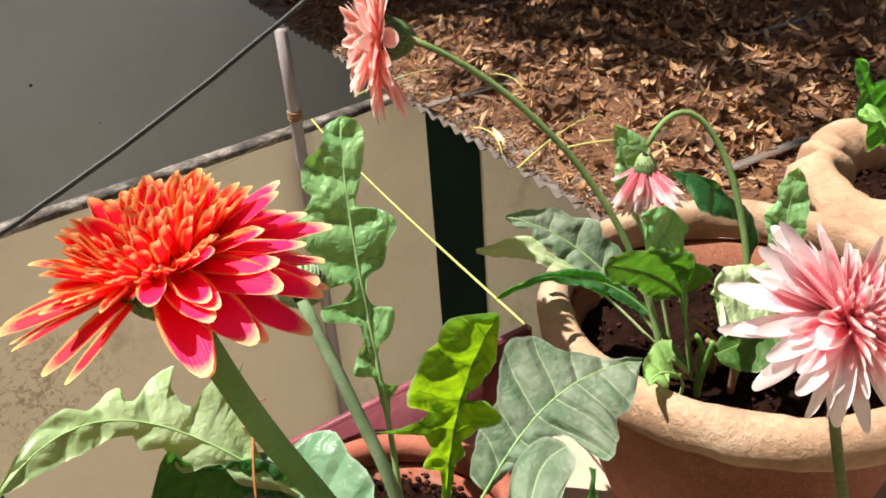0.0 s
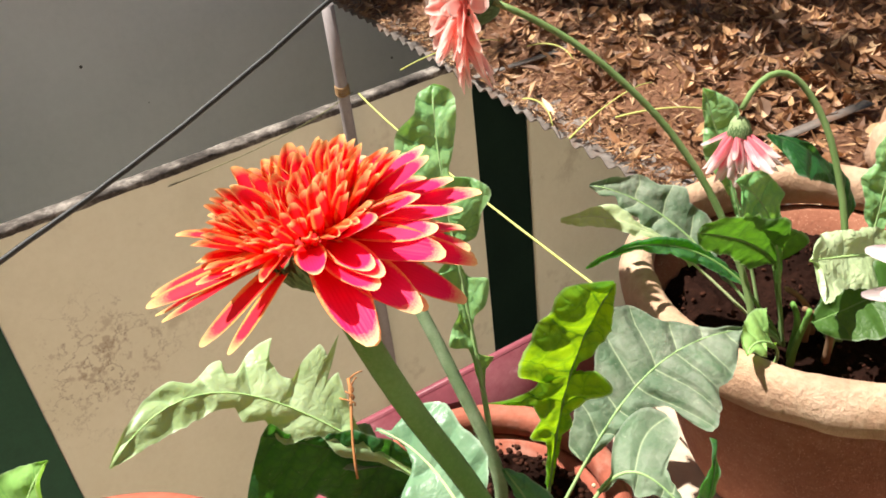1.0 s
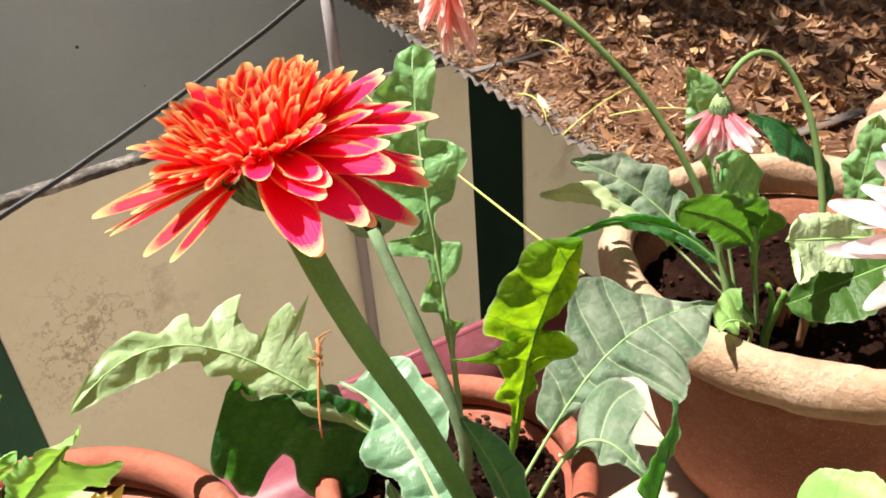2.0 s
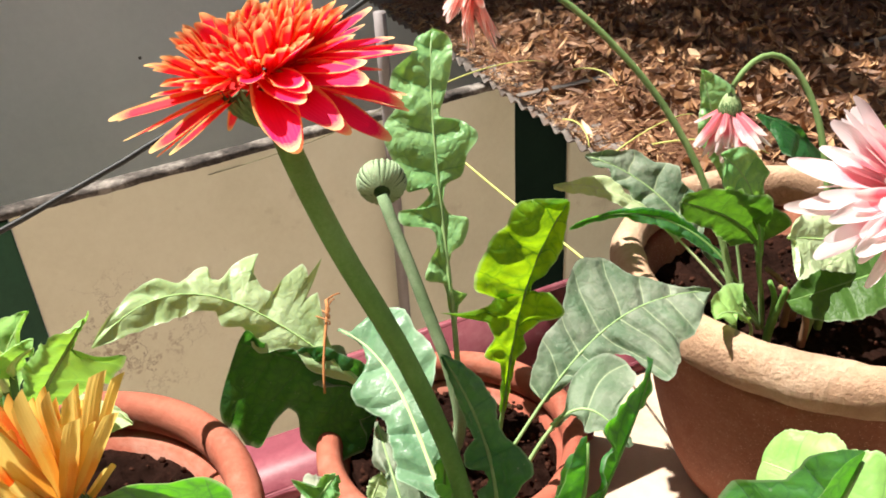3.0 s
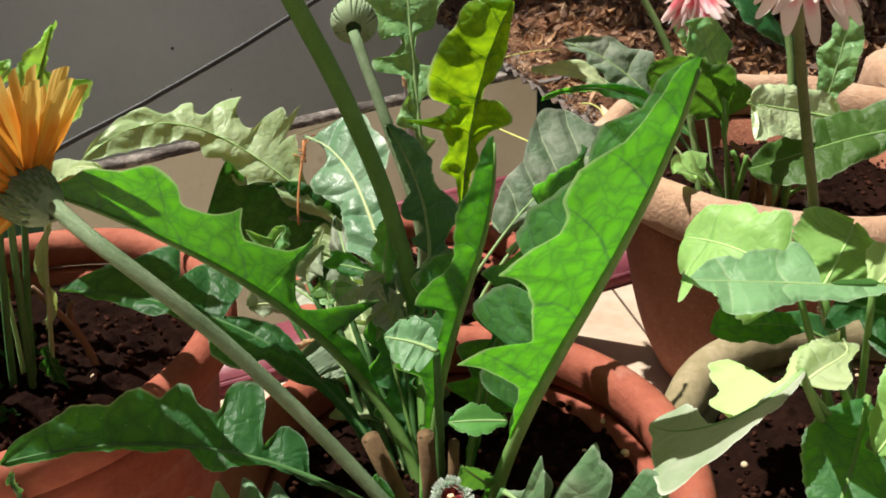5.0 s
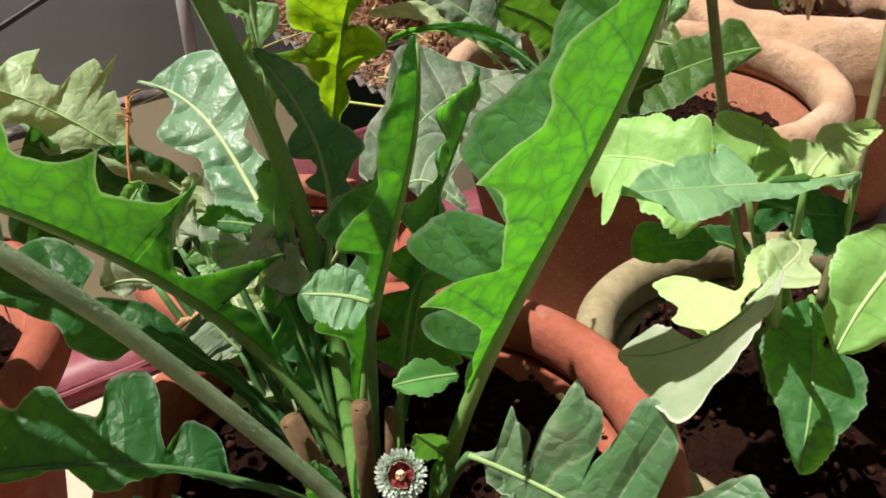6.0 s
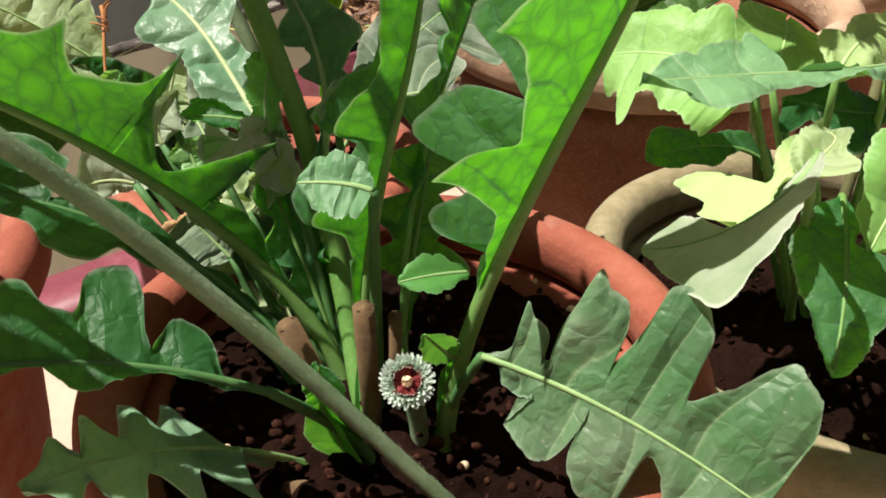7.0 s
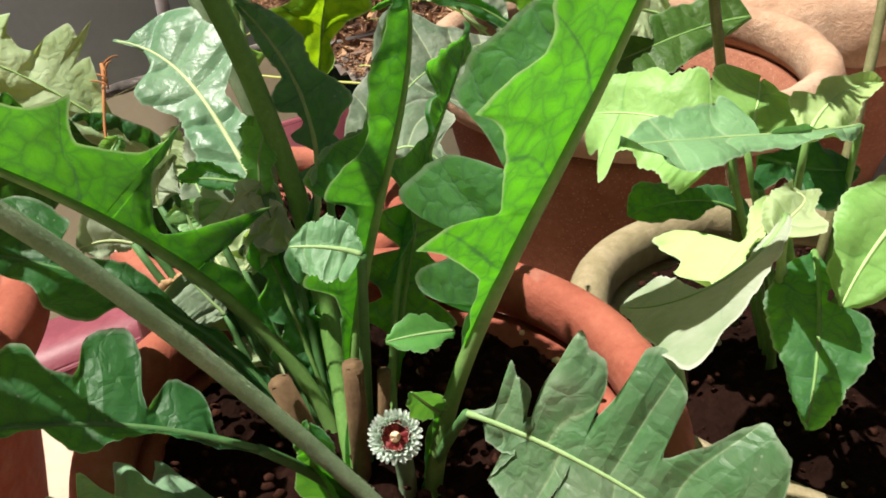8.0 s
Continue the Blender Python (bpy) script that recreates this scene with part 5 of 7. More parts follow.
for base, foot in (((0.016, 0.348, 0.397), (0.020, 0.316)), ((-0.022, 0.350, 0.355), (-0.002, 0.332)), ((-0.006, 0.365, 0.391), (0.016, 0.334)), ((-0.036, 0.369, 0.394), (0.000, 0.336)), ((0.002, 0.357, 0.375), (0.012, 0.330))):
    b, f = Vector(base), Vector((*foot, 0.302))
    part("leaf_stalk", curve_tube([b, b.lerp(f, 0.35) - Vector((0, 0, 0.003)), f.lerp(b, 0.25) + Vector((0, 0, 0.012)), f], 0.0012, 0.0018, 12, 8), DARK_RIB, main)
stem(main, [(0.0178, 0.3080, 0.303), (0.0082, 0.4201, 0.4159), (-0.0296, 0.3585, 0.4865), (-0.0534, 0.3827, 0.5500)], 0.0034, 0.0039, STEM, "thick smooth green flower stem")
stem(main, [(0.0498, 0.2756, 0.3030), (-0.0436, 0.3016, 0.4196), (-0.0495, 0.2638, 0.4494), (-0.0910, 0.2945, 0.4570)], 0.0024, 0.0026, GREY_STEM, "downy grey-green flower stem")


def red_flop(o, pitch, ln, r):
    """Rays droop at the front, are narrow, folded and apart on one side, and missing where the green cup shows."""
    front = o.dot(Vector((-0.10, -1.0, 0)))
    if ln < 0.02:
        if front < -0.35 and pitch > 35:
            return pitch - 4, ln * 1.22, 1.5, r.uniform(-20, 20), RED_FOLD
        if front > 0.80:
            return pitch - 10, ln * r.uniform(0.55, 0.8), 1.2, r.uniform(-25, 25)
        return pitch - 12 * max(0.0, front), ln * r.uniform(0.9, 1.12), 1.0, r.uniform(-25, 25)
    if front > 0.93 and pitch < 10:
        return pitch, 0.0, 1.0, 0.0
    ln *= 1 - 0.16 * max(0.0, front)
    if o.x < -0.20:
        drop, keep = 0.8 * pitch + 4, 0.25 if front > 0.55 else 0.62
        ln *= 0.82 if front > 0.55 else 1.0
        return drop + r.uniform(-8, 8), (ln * r.uniform(1.0, 1.14) if r.random() < keep else 0.0), 0.62, r.uniform(-30, 12), RED_FOLD
    return pitch - 8 * max(0.0, front), ln * r.uniform(0.95, 1.05), 1.05, 12 if front > 0 else 5


flower_head(main, (-0.056, 0.379, 0.564), (-0.20, 0.10, 0.97), [
    (20, 0.009, -0.001, 0.038, 0.0056, -18, -0.13, RED_RAY, 0.10, "ray"),
    (20, 0.009, 0.001, 0.037, 0.0054, -8, -0.12, RED_RAY, 0.10, "ray"),
    (19, 0.010, 0.003, 0.033, 0.0050, 4, -0.10, RED_RAY, 0.10, "ray"),
    (17, 0.011, 0.004, 0.027, 0.0040, 17, -0.04, RED_RAY, 0.16, "ray"),
    (32, 0.0135, 0.004, 0.0170, 0.0021, 24, 0.08, RED_TUBE, 0.18, "trough"),
    (34, 0.0135, 0.005, 0.0155, 0.0019, 38, 0.10, RED_TUBE, 0.18, "trough"),
    (34, 0.0128, 0.006, 0.0145, 0.0018, 51, 0.10, RED_TUBE, 0.18, "trough"),
    (32, 0.0115, 0.007, 0.0140, 0.0018, 64, 0.06, RED_TUBE, 0.18, "trough"),
    (28, 0.0092, 0.007, 0.0125, 0.0017, 74, 0.0, RED_TUBE, 0.22, "trough"),
    (20, 0.006, 0.006, 0.0110, 0.0016, 82, 0.0, RED_TUBE, 0.22, "trough"),
    (10, 0.003, 0.006, 0.0100, 0.0015, 88, 0.0, RED_TUBE, 0.20, "trough"),
], 0.0125, 0.012, 21, "double red gerbera with yellow-tipped petals", red_flop, CUP_DARK)
flower_head(main, (-0.109, 0.304, 0.457), (-0.80, 0.16, 0.50), [
    (26, 0.009, 0.000, 0.031, 0.0028, 8, 0.30, YELLOW_RAY, 0.26, "trough"),
    (28, 0.009, 0.002, 0.034, 0.0030, 20, 0.34, YELLOW_RAY, 0.22, "trough"),
    (28, 0.008, 0.003, 0.035, 0.0032, 33, 0.28, ORANGE_RAY, 0.20, "trough"),
    (26, 0.007, 0.004, 0.032, 0.0032, 47, 0.22, ORANGE_RAY, 0.22, "trough"),
    (20, 0.005, 0.004, 0.027, 0.0032, 66, 0.04, ORANGE_RAY, 0.22, "trough"),
], 0.0105, 0.013, 22, "orange and yellow gerbera seen from behind", None, CUP_GREY)

# ---- plant behind ----
back = thing("gerbera_plant", (-0.028, 0.512, 0.305), "gerbera with dusty and pale leaves and a green bud", "flowering plant", "gerbera plants")
leaf(back, [(-0.025, 0.528, 0.305), (-0.026, 0.549, 0.386), (-0.045, 0.575, 0.457), (-0.045, 0.619, 0.515)], (0.164, -0.862, 0.479),
     [(0.25, 0.0015), (0.309, 0.0025), (0.348, 0.0038), (0.365, 0.0142), (0.393, 0.0121), (0.445, 0.0047), (0.487, 0.0069), (0.513, 0.0249), (0.541, 0.0248), (0.543, 0.0148), (0.575, 0.0057), (0.605, 0.0084), (0.585, 0.0178), (0.624, 0.0195), (0.697, 0.027), (0.756, 0.027), (0.805, 0.019), (0.825, 0.0231), (0.883, 0.0212), (0.923, 0.0114), (0.977, 0.0085), (1, 0.0006)],
     [(0.25, 0.0015), (0.291, 0.0039), (0.318, 0.0096), (0.342, 0.0001), (0.425, 0.0032), (0.445, 0.0111), (0.502, 0.0158), (0.521, 0.0046), (0.558, 0.0015), (0.596, 0.0047), (0.611, 0.0133), (0.667, 0.0194), (0.718, 0.0259), (0.759, 0.0159), (0.771, 0.0045), (0.853, 0.0101), (0.932, 0.0128), (0.989, 0.0097), (1, 0.0006)], MINT, (8, -14), 0.25, seed=20, rib=0.0018, quilt=0.0048, veins=9.0, nu=70)
leaf(back, [(-0.002, 0.482, 0.305), (0.009, 0.483, 0.373), (0.008, 0.474, 0.434), (0.035, 0.472, 0.481)], (0.204, -0.845, 0.494),
     [(0.25, 0.0015), (0.356, 0.0025), (0.427, 0.005), (0.466, 0.0148), (0.53, 0.0104), (0.579, 0.0154), (0.588, 0.022), (0.607, 0.0388), (0.607, 0.0253), (0.628, 0.0146), (0.679, 0.0121), (0.66, 0.0218), (0.714, 0.0255), (0.769, 0.0258), (0.81, 0.0239), (0.885, 0.0205), (0.945, 0.0184), (1, 0.0006)],
     [(0.25, 0.0015), (0.364, 0.0025), (0.44, 0.0037), (0.492, 0.0068), (0.536, 0.0041), (0.594, 0.0095), (0.652, 0.0194), (0.695, 0.0114), (0.677, 0.0022), (0.711, 0.0027), (0.773, 0.0063), (0.844, 0.0078), (0.915, 0.0057), (1, 0.0006)], YOUNG, (12, 12), 0.25, seed=22, ribmat=GREEN_RIB, quilt=0.0045, veins=8.0, nu=70)
leaf(back, [(0.000, 0.487, 0.305), (0.035, 0.517, 0.354), (0.057, 0.556, 0.381), (0.118, 0.571, 0.375)], (0.116, -0.514, 0.850),
     [(0.25, 0.0015), (0.258, 0.0094), (0.348, 0.017), (0.41, 0.0221), (0.498, 0.0219), (0.57, 0.0306), (0.611, 0.0361), (0.68, 0.0393), (0.716, 0.036), (0.771, 0.0186), (0.908, 0.0043), (1, 0.0006)],
     [(0.25, 0.0015), (0.301, 0.0034), (0.389, 0.0069), (0.461, 0.0085), (0.524, 0.0127), (0.581, 0.0214), (0.585, 0.0305), (0.609, 0.0431), (0.739, 0.0398), (0.805, 0.0294), (0.904, 0.0237), (0.97, 0.0087), (1, 0.0006)], DUSTY, (4, 4), 0.25, seed=24, quilt=0.0030, veins=10.0, rib=0.0009, ribmat=MIDRIB)
leaf(back, [(0.012, 0.480, 0.305), (0.035, 0.500, 0.350), (0.048, 0.500, 0.358), (0.070, 0.478, 0.338)], (0.116, -0.514, 0.850),
     [(0.3, 0.0015), (0.445, 0.0025), (0.542, 0.0218), (0.642, 0.0376), (0.774, 0.032), (0.788, 0.0194), (0.812, 0.0095), (1, 0.0006)],
     [(0.3, 0.0015), (0.381, 0.0025), (0.435, 0.0015), (0.746, 0.0113), (0.856, 0.0058), (1, 0.0006)], DUSTY, (-10, -10), 0.3, seed=25, quilt=0.002)
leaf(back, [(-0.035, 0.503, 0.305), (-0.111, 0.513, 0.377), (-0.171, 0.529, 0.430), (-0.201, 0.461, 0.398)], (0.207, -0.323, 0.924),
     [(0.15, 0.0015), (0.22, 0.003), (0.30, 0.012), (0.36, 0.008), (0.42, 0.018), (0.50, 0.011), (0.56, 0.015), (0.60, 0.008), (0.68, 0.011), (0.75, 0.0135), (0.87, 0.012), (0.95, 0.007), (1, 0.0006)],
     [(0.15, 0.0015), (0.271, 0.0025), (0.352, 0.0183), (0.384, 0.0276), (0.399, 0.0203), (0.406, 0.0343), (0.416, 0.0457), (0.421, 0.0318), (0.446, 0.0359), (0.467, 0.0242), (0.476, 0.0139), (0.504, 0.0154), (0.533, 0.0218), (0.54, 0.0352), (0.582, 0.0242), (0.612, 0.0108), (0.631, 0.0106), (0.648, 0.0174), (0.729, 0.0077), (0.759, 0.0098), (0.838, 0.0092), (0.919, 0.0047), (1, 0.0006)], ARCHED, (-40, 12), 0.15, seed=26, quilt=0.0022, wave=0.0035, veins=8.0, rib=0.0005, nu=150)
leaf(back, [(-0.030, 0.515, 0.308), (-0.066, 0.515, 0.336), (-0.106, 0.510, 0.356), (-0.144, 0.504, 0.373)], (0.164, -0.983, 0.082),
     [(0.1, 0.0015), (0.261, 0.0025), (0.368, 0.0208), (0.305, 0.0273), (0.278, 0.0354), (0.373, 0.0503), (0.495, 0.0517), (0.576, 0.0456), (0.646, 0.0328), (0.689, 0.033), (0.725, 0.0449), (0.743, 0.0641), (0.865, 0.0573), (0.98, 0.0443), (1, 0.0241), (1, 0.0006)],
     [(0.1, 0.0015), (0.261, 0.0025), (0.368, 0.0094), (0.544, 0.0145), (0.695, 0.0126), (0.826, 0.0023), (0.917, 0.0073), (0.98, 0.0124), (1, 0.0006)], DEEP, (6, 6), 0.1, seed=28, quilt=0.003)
stem(back, [(-0.0306, 0.502, 0.296), (-0.005, 0.490, 0.341), (-0.032, 0.501, 0.380), (-0.062, 0.536, 0.450)], 0.0036, 0.0032, GREY_STEM, "downy pale green bud stem")
def round_bud(parent, centre, axis, r, label):
    """A closed bud: a flattened globe wrapped in narrow bracts that run from the stem to the top."""
    place = Matrix.Translation(centre) @ Vector(axis).normalized().to_track_quat("Z", "Y").to_matrix().to_4x4()
    bm = bmesh.new()
    lathe(bm, [(0.0005 + r * 0.96 * math.sin(math.pi * i / 14), -r * 0.72 * math.cos(math.pi * i / 14)) for i in range(15)], (0, 0, 0), 28, 0.03, 2.0)
    bm.transform(place)
    head = part("flower_head", bm, BUD_DARK, parent, label)
    for k in range(30):
        bm = bmesh.new()
        rows = []
        for i in range(8):
            f = i / 7
            th = math.pi * (0.10 + 0.78 * f)
            w = r * 0.066 * (0.5 + 0.9 * math.sin(math.pi * min(1, f + 0.12))) * (1 - 0.7 * f ** 5)
            rr, z = r * 1.035 * math.sin(th), -r * 0.77 * math.cos(th)
            rows.append([bm.verts.new((rr + (0.0006 if j == 0 else 0), w * j, z)) for j in (-1, 0, 1)])
        for a, b in zip(rows, rows[1:]):
            for j in range(2):
                bm.faces.new((a[j], a[j + 1], b[j + 1], b[j]))
        bm.transform(place @ pose(0, 0, 0, 0, 0, k * 12 + 3 * math.sin(k * 5.1)))
        part("bract", bm, BUD_GREEN, head)
    return head


BUD_DARK = rough_surface("bud_dark", [(0.3, (0.03, 0.06, 0.02)), (0.7, (0.07, 0.12, 0.05))], 60, 500, 0.8, 0.4, 0.0006)
BUD_GREEN = rough_surface("bud_green", [(0.3, (0.20, 0.30, 0.14)), (0.5, (0.30, 0.40, 0.23)), (0.7, (0.44, 0.52, 0.36))], 80, 700, 0.8, 0.6, 0.0008)
round_bud(back, (-0.0640, 0.5450, 0.4535), (-0.20, 0.92, 0.18), 0.0128, "closed round green gerbera bud with narrow bracts")

# ---- rear plant ----
rear = thing("gerbera_plant", (0.175, 0.665, 0.295), "gerbera with drooping pink flowers in a large pot", "flowering plant", "gerbera plants")
leaf(rear, [(0.172, 0.650, 0.295), (0.129, 0.667, 0.329), (0.091, 0.701, 0.390), (0.025, 0.690, 0.383)], (0.089, -0.431, 0.898),
     [(0.45, 0.0015), (0.559, 0.0025), (0.631, 0.004), (0.687, 0.0079), (0.778, 0.0083), (0.913, 0.0085), (1, 0.0006)],
     [(0.45, 0.0015), (0.607, 0.0025), (0.712, 0.0062), (0.779, 0.0108), (0.844, 0.0098), (0.937, 0.0048), (1, 0.0006)], PALE, (5, 5), 0.45, seed=30)
leaf(rear, [(0.172, 0.650, 0.295), (0.137, 0.673, 0.333), (0.109, 0.705, 0.384), (0.047, 0.710, 0.398)], (0.094, -0.706, 0.702),
     [(0.3, 0.0015), (0.409, 0.0025), (0.481, 0.0035), (0.602, 0.0113), (0.725, 0.0188), (0.777, 0.0106), (0.861, 0.0116), (0.896, 0.0044), (0.951, 0.0064), (1, 0.0006)],
     [(0.3, 0.0015), (0.424, 0.0025), (0.507, 0.0165), (0.56, 0.0224), (0.64, 0.019), (0.686, 0.0261), (0.775, 0.0175), (0.825, 0.0178), (0.893, 0.0107), (0.939, 0.0066), (1, 0.0006)], DUSTY, (4, 4), 0.3, seed=31, quilt=0.0025, veins=8.0)
leaf(rear, [(0.144, 0.655, 0.343), (0.116, 0.671, 0.373), (0.072, 0.663, 0.387), (0.037, 0.636, 0.378)], (0.333, -0.667, 0.667),
     [(0, 0.001), (0.058, 0.0045), (0.283, 0.007), (0.5, 0.0065), (0.692, 0.0025), (0.867, 0.003), (1, 0.0006)],
     [(0, 0.001), (0.125, 0.0015), (0.325, 0.006), (0.467, 0.0055), (0.625, 0.0045), (0.825, 0.001), (1, 0.0006)], FRESH, (8, 25), 0.1, seed=32, veins=6, nu=120, ribmat=GREEN_RIB)
leaf(rear, [(0.161, 0.658, 0.359), (0.149, 0.651, 0.379), (0.129, 0.644, 0.391), (0.107, 0.638, 0.398)], (0.190, -0.952, -0.238),
     [(0, 0.001), (0.083, 0.0045), (0.158, 0.0125), (0.317, 0.0155), (0.558, 0.012), (0.767, 0.013), (0.9, 0.011), (0.975, 0.006), (1, 0.0006)],
     [(0, 0.001), (0, 0.02), (0.267, 0.0235), (0.45, 0.0265), (0.508, 0.021), (0.608, 0.022), (0.708, 0.02), (0.842, 0.017), (0.925, 0.011), (1, 0.005), (1, 0.0006)], BROAD, (6, 4), 0.1, seed=33, quilt=0.0016, veins=5, nu=120, ribmat=GREEN_RIB)
leaf(rear, [(0.172, 0.650, 0.295), (0.160, 0.650, 0.342), (0.169, 0.659, 0.399), (0.128, 0.645, 0.428)], (0.094, -0.706, 0.702),
     [(0.35, 0.0015), (0.552, 0.0025), (0.686, 0.006), (0.808, 0.0122), (0.959, 0.0177), (0.971, 0.0064), (1, 0.0006)],
     [(0.35, 0.0015), (0.525, 0.0025), (0.642, 0.0046), (0.707, 0.0056), (0.746, 0.0107), (0.759, 0.016), (0.834, 0.0173), (0.914, 0.0139), (1, 0.0006)], MINT, (4, 4), 0.35, seed=34)
leaf(rear, [(0.165, 0.685, 0.295), (0.156, 0.702, 0.352), (0.140, 0.717, 0.408), (0.124, 0.727, 0.456)], (0.094, -0.706, 0.702),
     [(0.3, 0.0015), (0.515, 0.0025), (0.658, 0.0109), (0.733, 0.0131), (0.86, 0.0063), (0.93, 0.0052), (0.977, 0.0022), (1, 0.0006)],
     [(0.3, 0.0015), (0.539, 0.0025), (0.698, 0.0031), (0.782, 0.0121), (0.872, 0.0187), (0.926, 0.0141), (0.958, 0.0085), (1, 0.0006)], MINT, (4, 10), 0.3, seed=35)
leaf(rear, [(0.195, 0.675, 0.295), (0.226, 0.682, 0.347), (0.222, 0.693, 0.413), (0.154, 0.675, 0.444)], (0.093, -0.553, 0.828),
     [(0.3, 0.0015), (0.449, 0.0025), (0.549, 0.0001), (0.616, 0.0017), (0.767, 0.0153), (0.942, 0.0298), (0.958, 0.0186), (1, 0.0006)],
     [(0.3, 0.0015), (0.452, 0.0025), (0.554, 0.0149), (0.614, 0.0147), (0.747, 0.0065), (0.856, 0.0035), (0.954, 0.0043), (1, 0.0006)], DEEP, (15, -15), 0.3, seed=36)
leaf(rear, [(0.205, 0.660, 0.295), (0.232, 0.677, 0.335), (0.239, 0.695, 0.381), (0.247, 0.712, 0.424)], (0.094, -0.706, 0.702),
     [(0.35, 0.0015), (0.451, 0.0025), (0.518, 0.003), (0.576, 0.0089), (0.651, 0.0106), (0.761, 0.016), (0.824, 0.0086), (0.897, 0.0098), (1, 0.0006)],
     [(0.35, 0.0015), (0.44, 0.0025), (0.5, 0.004), (0.58, 0.0072), (0.642, 0.0126), (0.751, 0.0112), (0.827, 0.0137), (0.935, 0.0088), (1, 0.0006)], MINT, (4, 4), 0.35, seed=37)
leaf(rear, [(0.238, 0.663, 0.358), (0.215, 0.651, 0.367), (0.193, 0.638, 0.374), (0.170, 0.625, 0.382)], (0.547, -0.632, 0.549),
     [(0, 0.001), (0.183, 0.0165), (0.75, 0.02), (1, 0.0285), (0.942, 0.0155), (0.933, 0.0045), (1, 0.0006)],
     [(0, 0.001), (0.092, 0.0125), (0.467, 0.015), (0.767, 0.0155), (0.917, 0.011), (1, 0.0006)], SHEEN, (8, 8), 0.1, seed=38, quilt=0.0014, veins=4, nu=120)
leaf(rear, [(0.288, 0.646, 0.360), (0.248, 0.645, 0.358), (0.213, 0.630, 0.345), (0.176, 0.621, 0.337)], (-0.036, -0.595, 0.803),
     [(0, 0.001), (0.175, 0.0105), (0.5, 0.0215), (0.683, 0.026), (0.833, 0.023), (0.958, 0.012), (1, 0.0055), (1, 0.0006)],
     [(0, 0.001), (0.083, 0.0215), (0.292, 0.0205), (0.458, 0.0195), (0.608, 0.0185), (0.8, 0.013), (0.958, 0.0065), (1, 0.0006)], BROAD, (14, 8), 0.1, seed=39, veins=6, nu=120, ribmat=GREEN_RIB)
leaf(rear, [(0.155, 0.625, 0.295), (0.168, 0.618, 0.325), (0.132, 0.602, 0.349), (0.124, 0.575, 0.352)], (0.093, -0.553, 0.828),
     [(0.4, 0.0015), (0.629, 0.0025), (0.782, 0.0097), (0.869, 0.0036), (1, 0.0006)],
     [(0.4, 0.0015), (0.457, 0.001), (0.571, 0.0097), (0.439, 0.0243), (0.651, 0.0171), (1, 0.0006)], LIME, (0, 0), 0.4, seed=40)
for base, foot in (((0.161, 0.658, 0.359), (0.176, 0.668)), ((0.144, 0.655, 0.343), (0.172, 0.660)), ((0.238, 0.663, 0.358), (0.196, 0.672)), ((0.288, 0.646, 0.360), (0.205, 0.665))):
    b, f = Vector(base), Vector((*foot, 0.288))
    part("leaf_stalk", curve_tube([b, b.lerp(f, 0.35) - Vector((0, 0, 0.003)), f.lerp(b, 0.25) + Vector((0, 0, 0.012)), f], 0.0013, 0.0020, 12, 8), GREEN_RIB, rear)
stem(rear, [(0.150, 0.635, 0.295), (0.145, 0.671, 0.405), (0.072, 0.696, 0.496), (-0.010, 0.690, 0.536)], 0.0025, 0.0020, LIGHT_STEM, "arching green flower stem")


def limp(o, pitch, ln, r):
    """Petals that have gone limp hang on the lower side."""
    down = max(0.0, -o.z)
    return pitch - 24 * down, ln * (0.85 + 0.25 * down), 1.6 + 0.2 * down, 0.0


flower_head(rear, (-0.026, 0.698, 0.534), (-0.90, -0.22, 0.10), [
    (20, 0.012, 0.001, 0.041, 0.0050, 8, -0.06, SALMON_RAY, 0.10, "ray"),
    (20, 0.011, 0.002, 0.041, 0.0050, 20, -0.06, SALMON_RAY, 0.10, "ray"),
    (22, 0.009, 0.003, 0.036, 0.0044, 34, -0.10, SALMON_RAY, 0.12, "ray"),
    (22, 0.007, 0.004, 0.030, 0.0034, 52, -0.06, SALMON_RAY, 0.12, "ray"),
], 0.0145, 0.019, 24, "faded salmon pink gerbera hanging its head", limp, CUP_DARK)
stem(rear, [(0.197, 0.640, 0.295), (0.222, 0.659, 0.400), (0.178, 0.722, 0.520), (0.136, 0.675, 0.462)], 0.0024, 0.0018, LIGHT_STEM, "hooked drooping flower stem")
flower_head(rear, (0.136, 0.676, 0.445), (0.04, -0.06, -1.0), [
    (18, 0.0072, -0.001, 0.023, 0.0028, 52, 0.10, ROSE_TUBE, 0.34, "trough"),
    (22, 0.0070, 0.001, 0.025, 0.0030, 66, 0.06, PINK_RAY, 0.30, "trough"),
    (22, 0.0062, 0.002, 0.027, 0.0030, 76, 0.0, ROSE_TUBE, 0.24, "trough"),
    (12, 0.0040, 0.002, 0.026, 0.0028, 84, 0.0, PINK_RAY, 0.24, "trough"),
], 0.0074, 0.0105, 25, "small wilted pink gerbera hanging down")

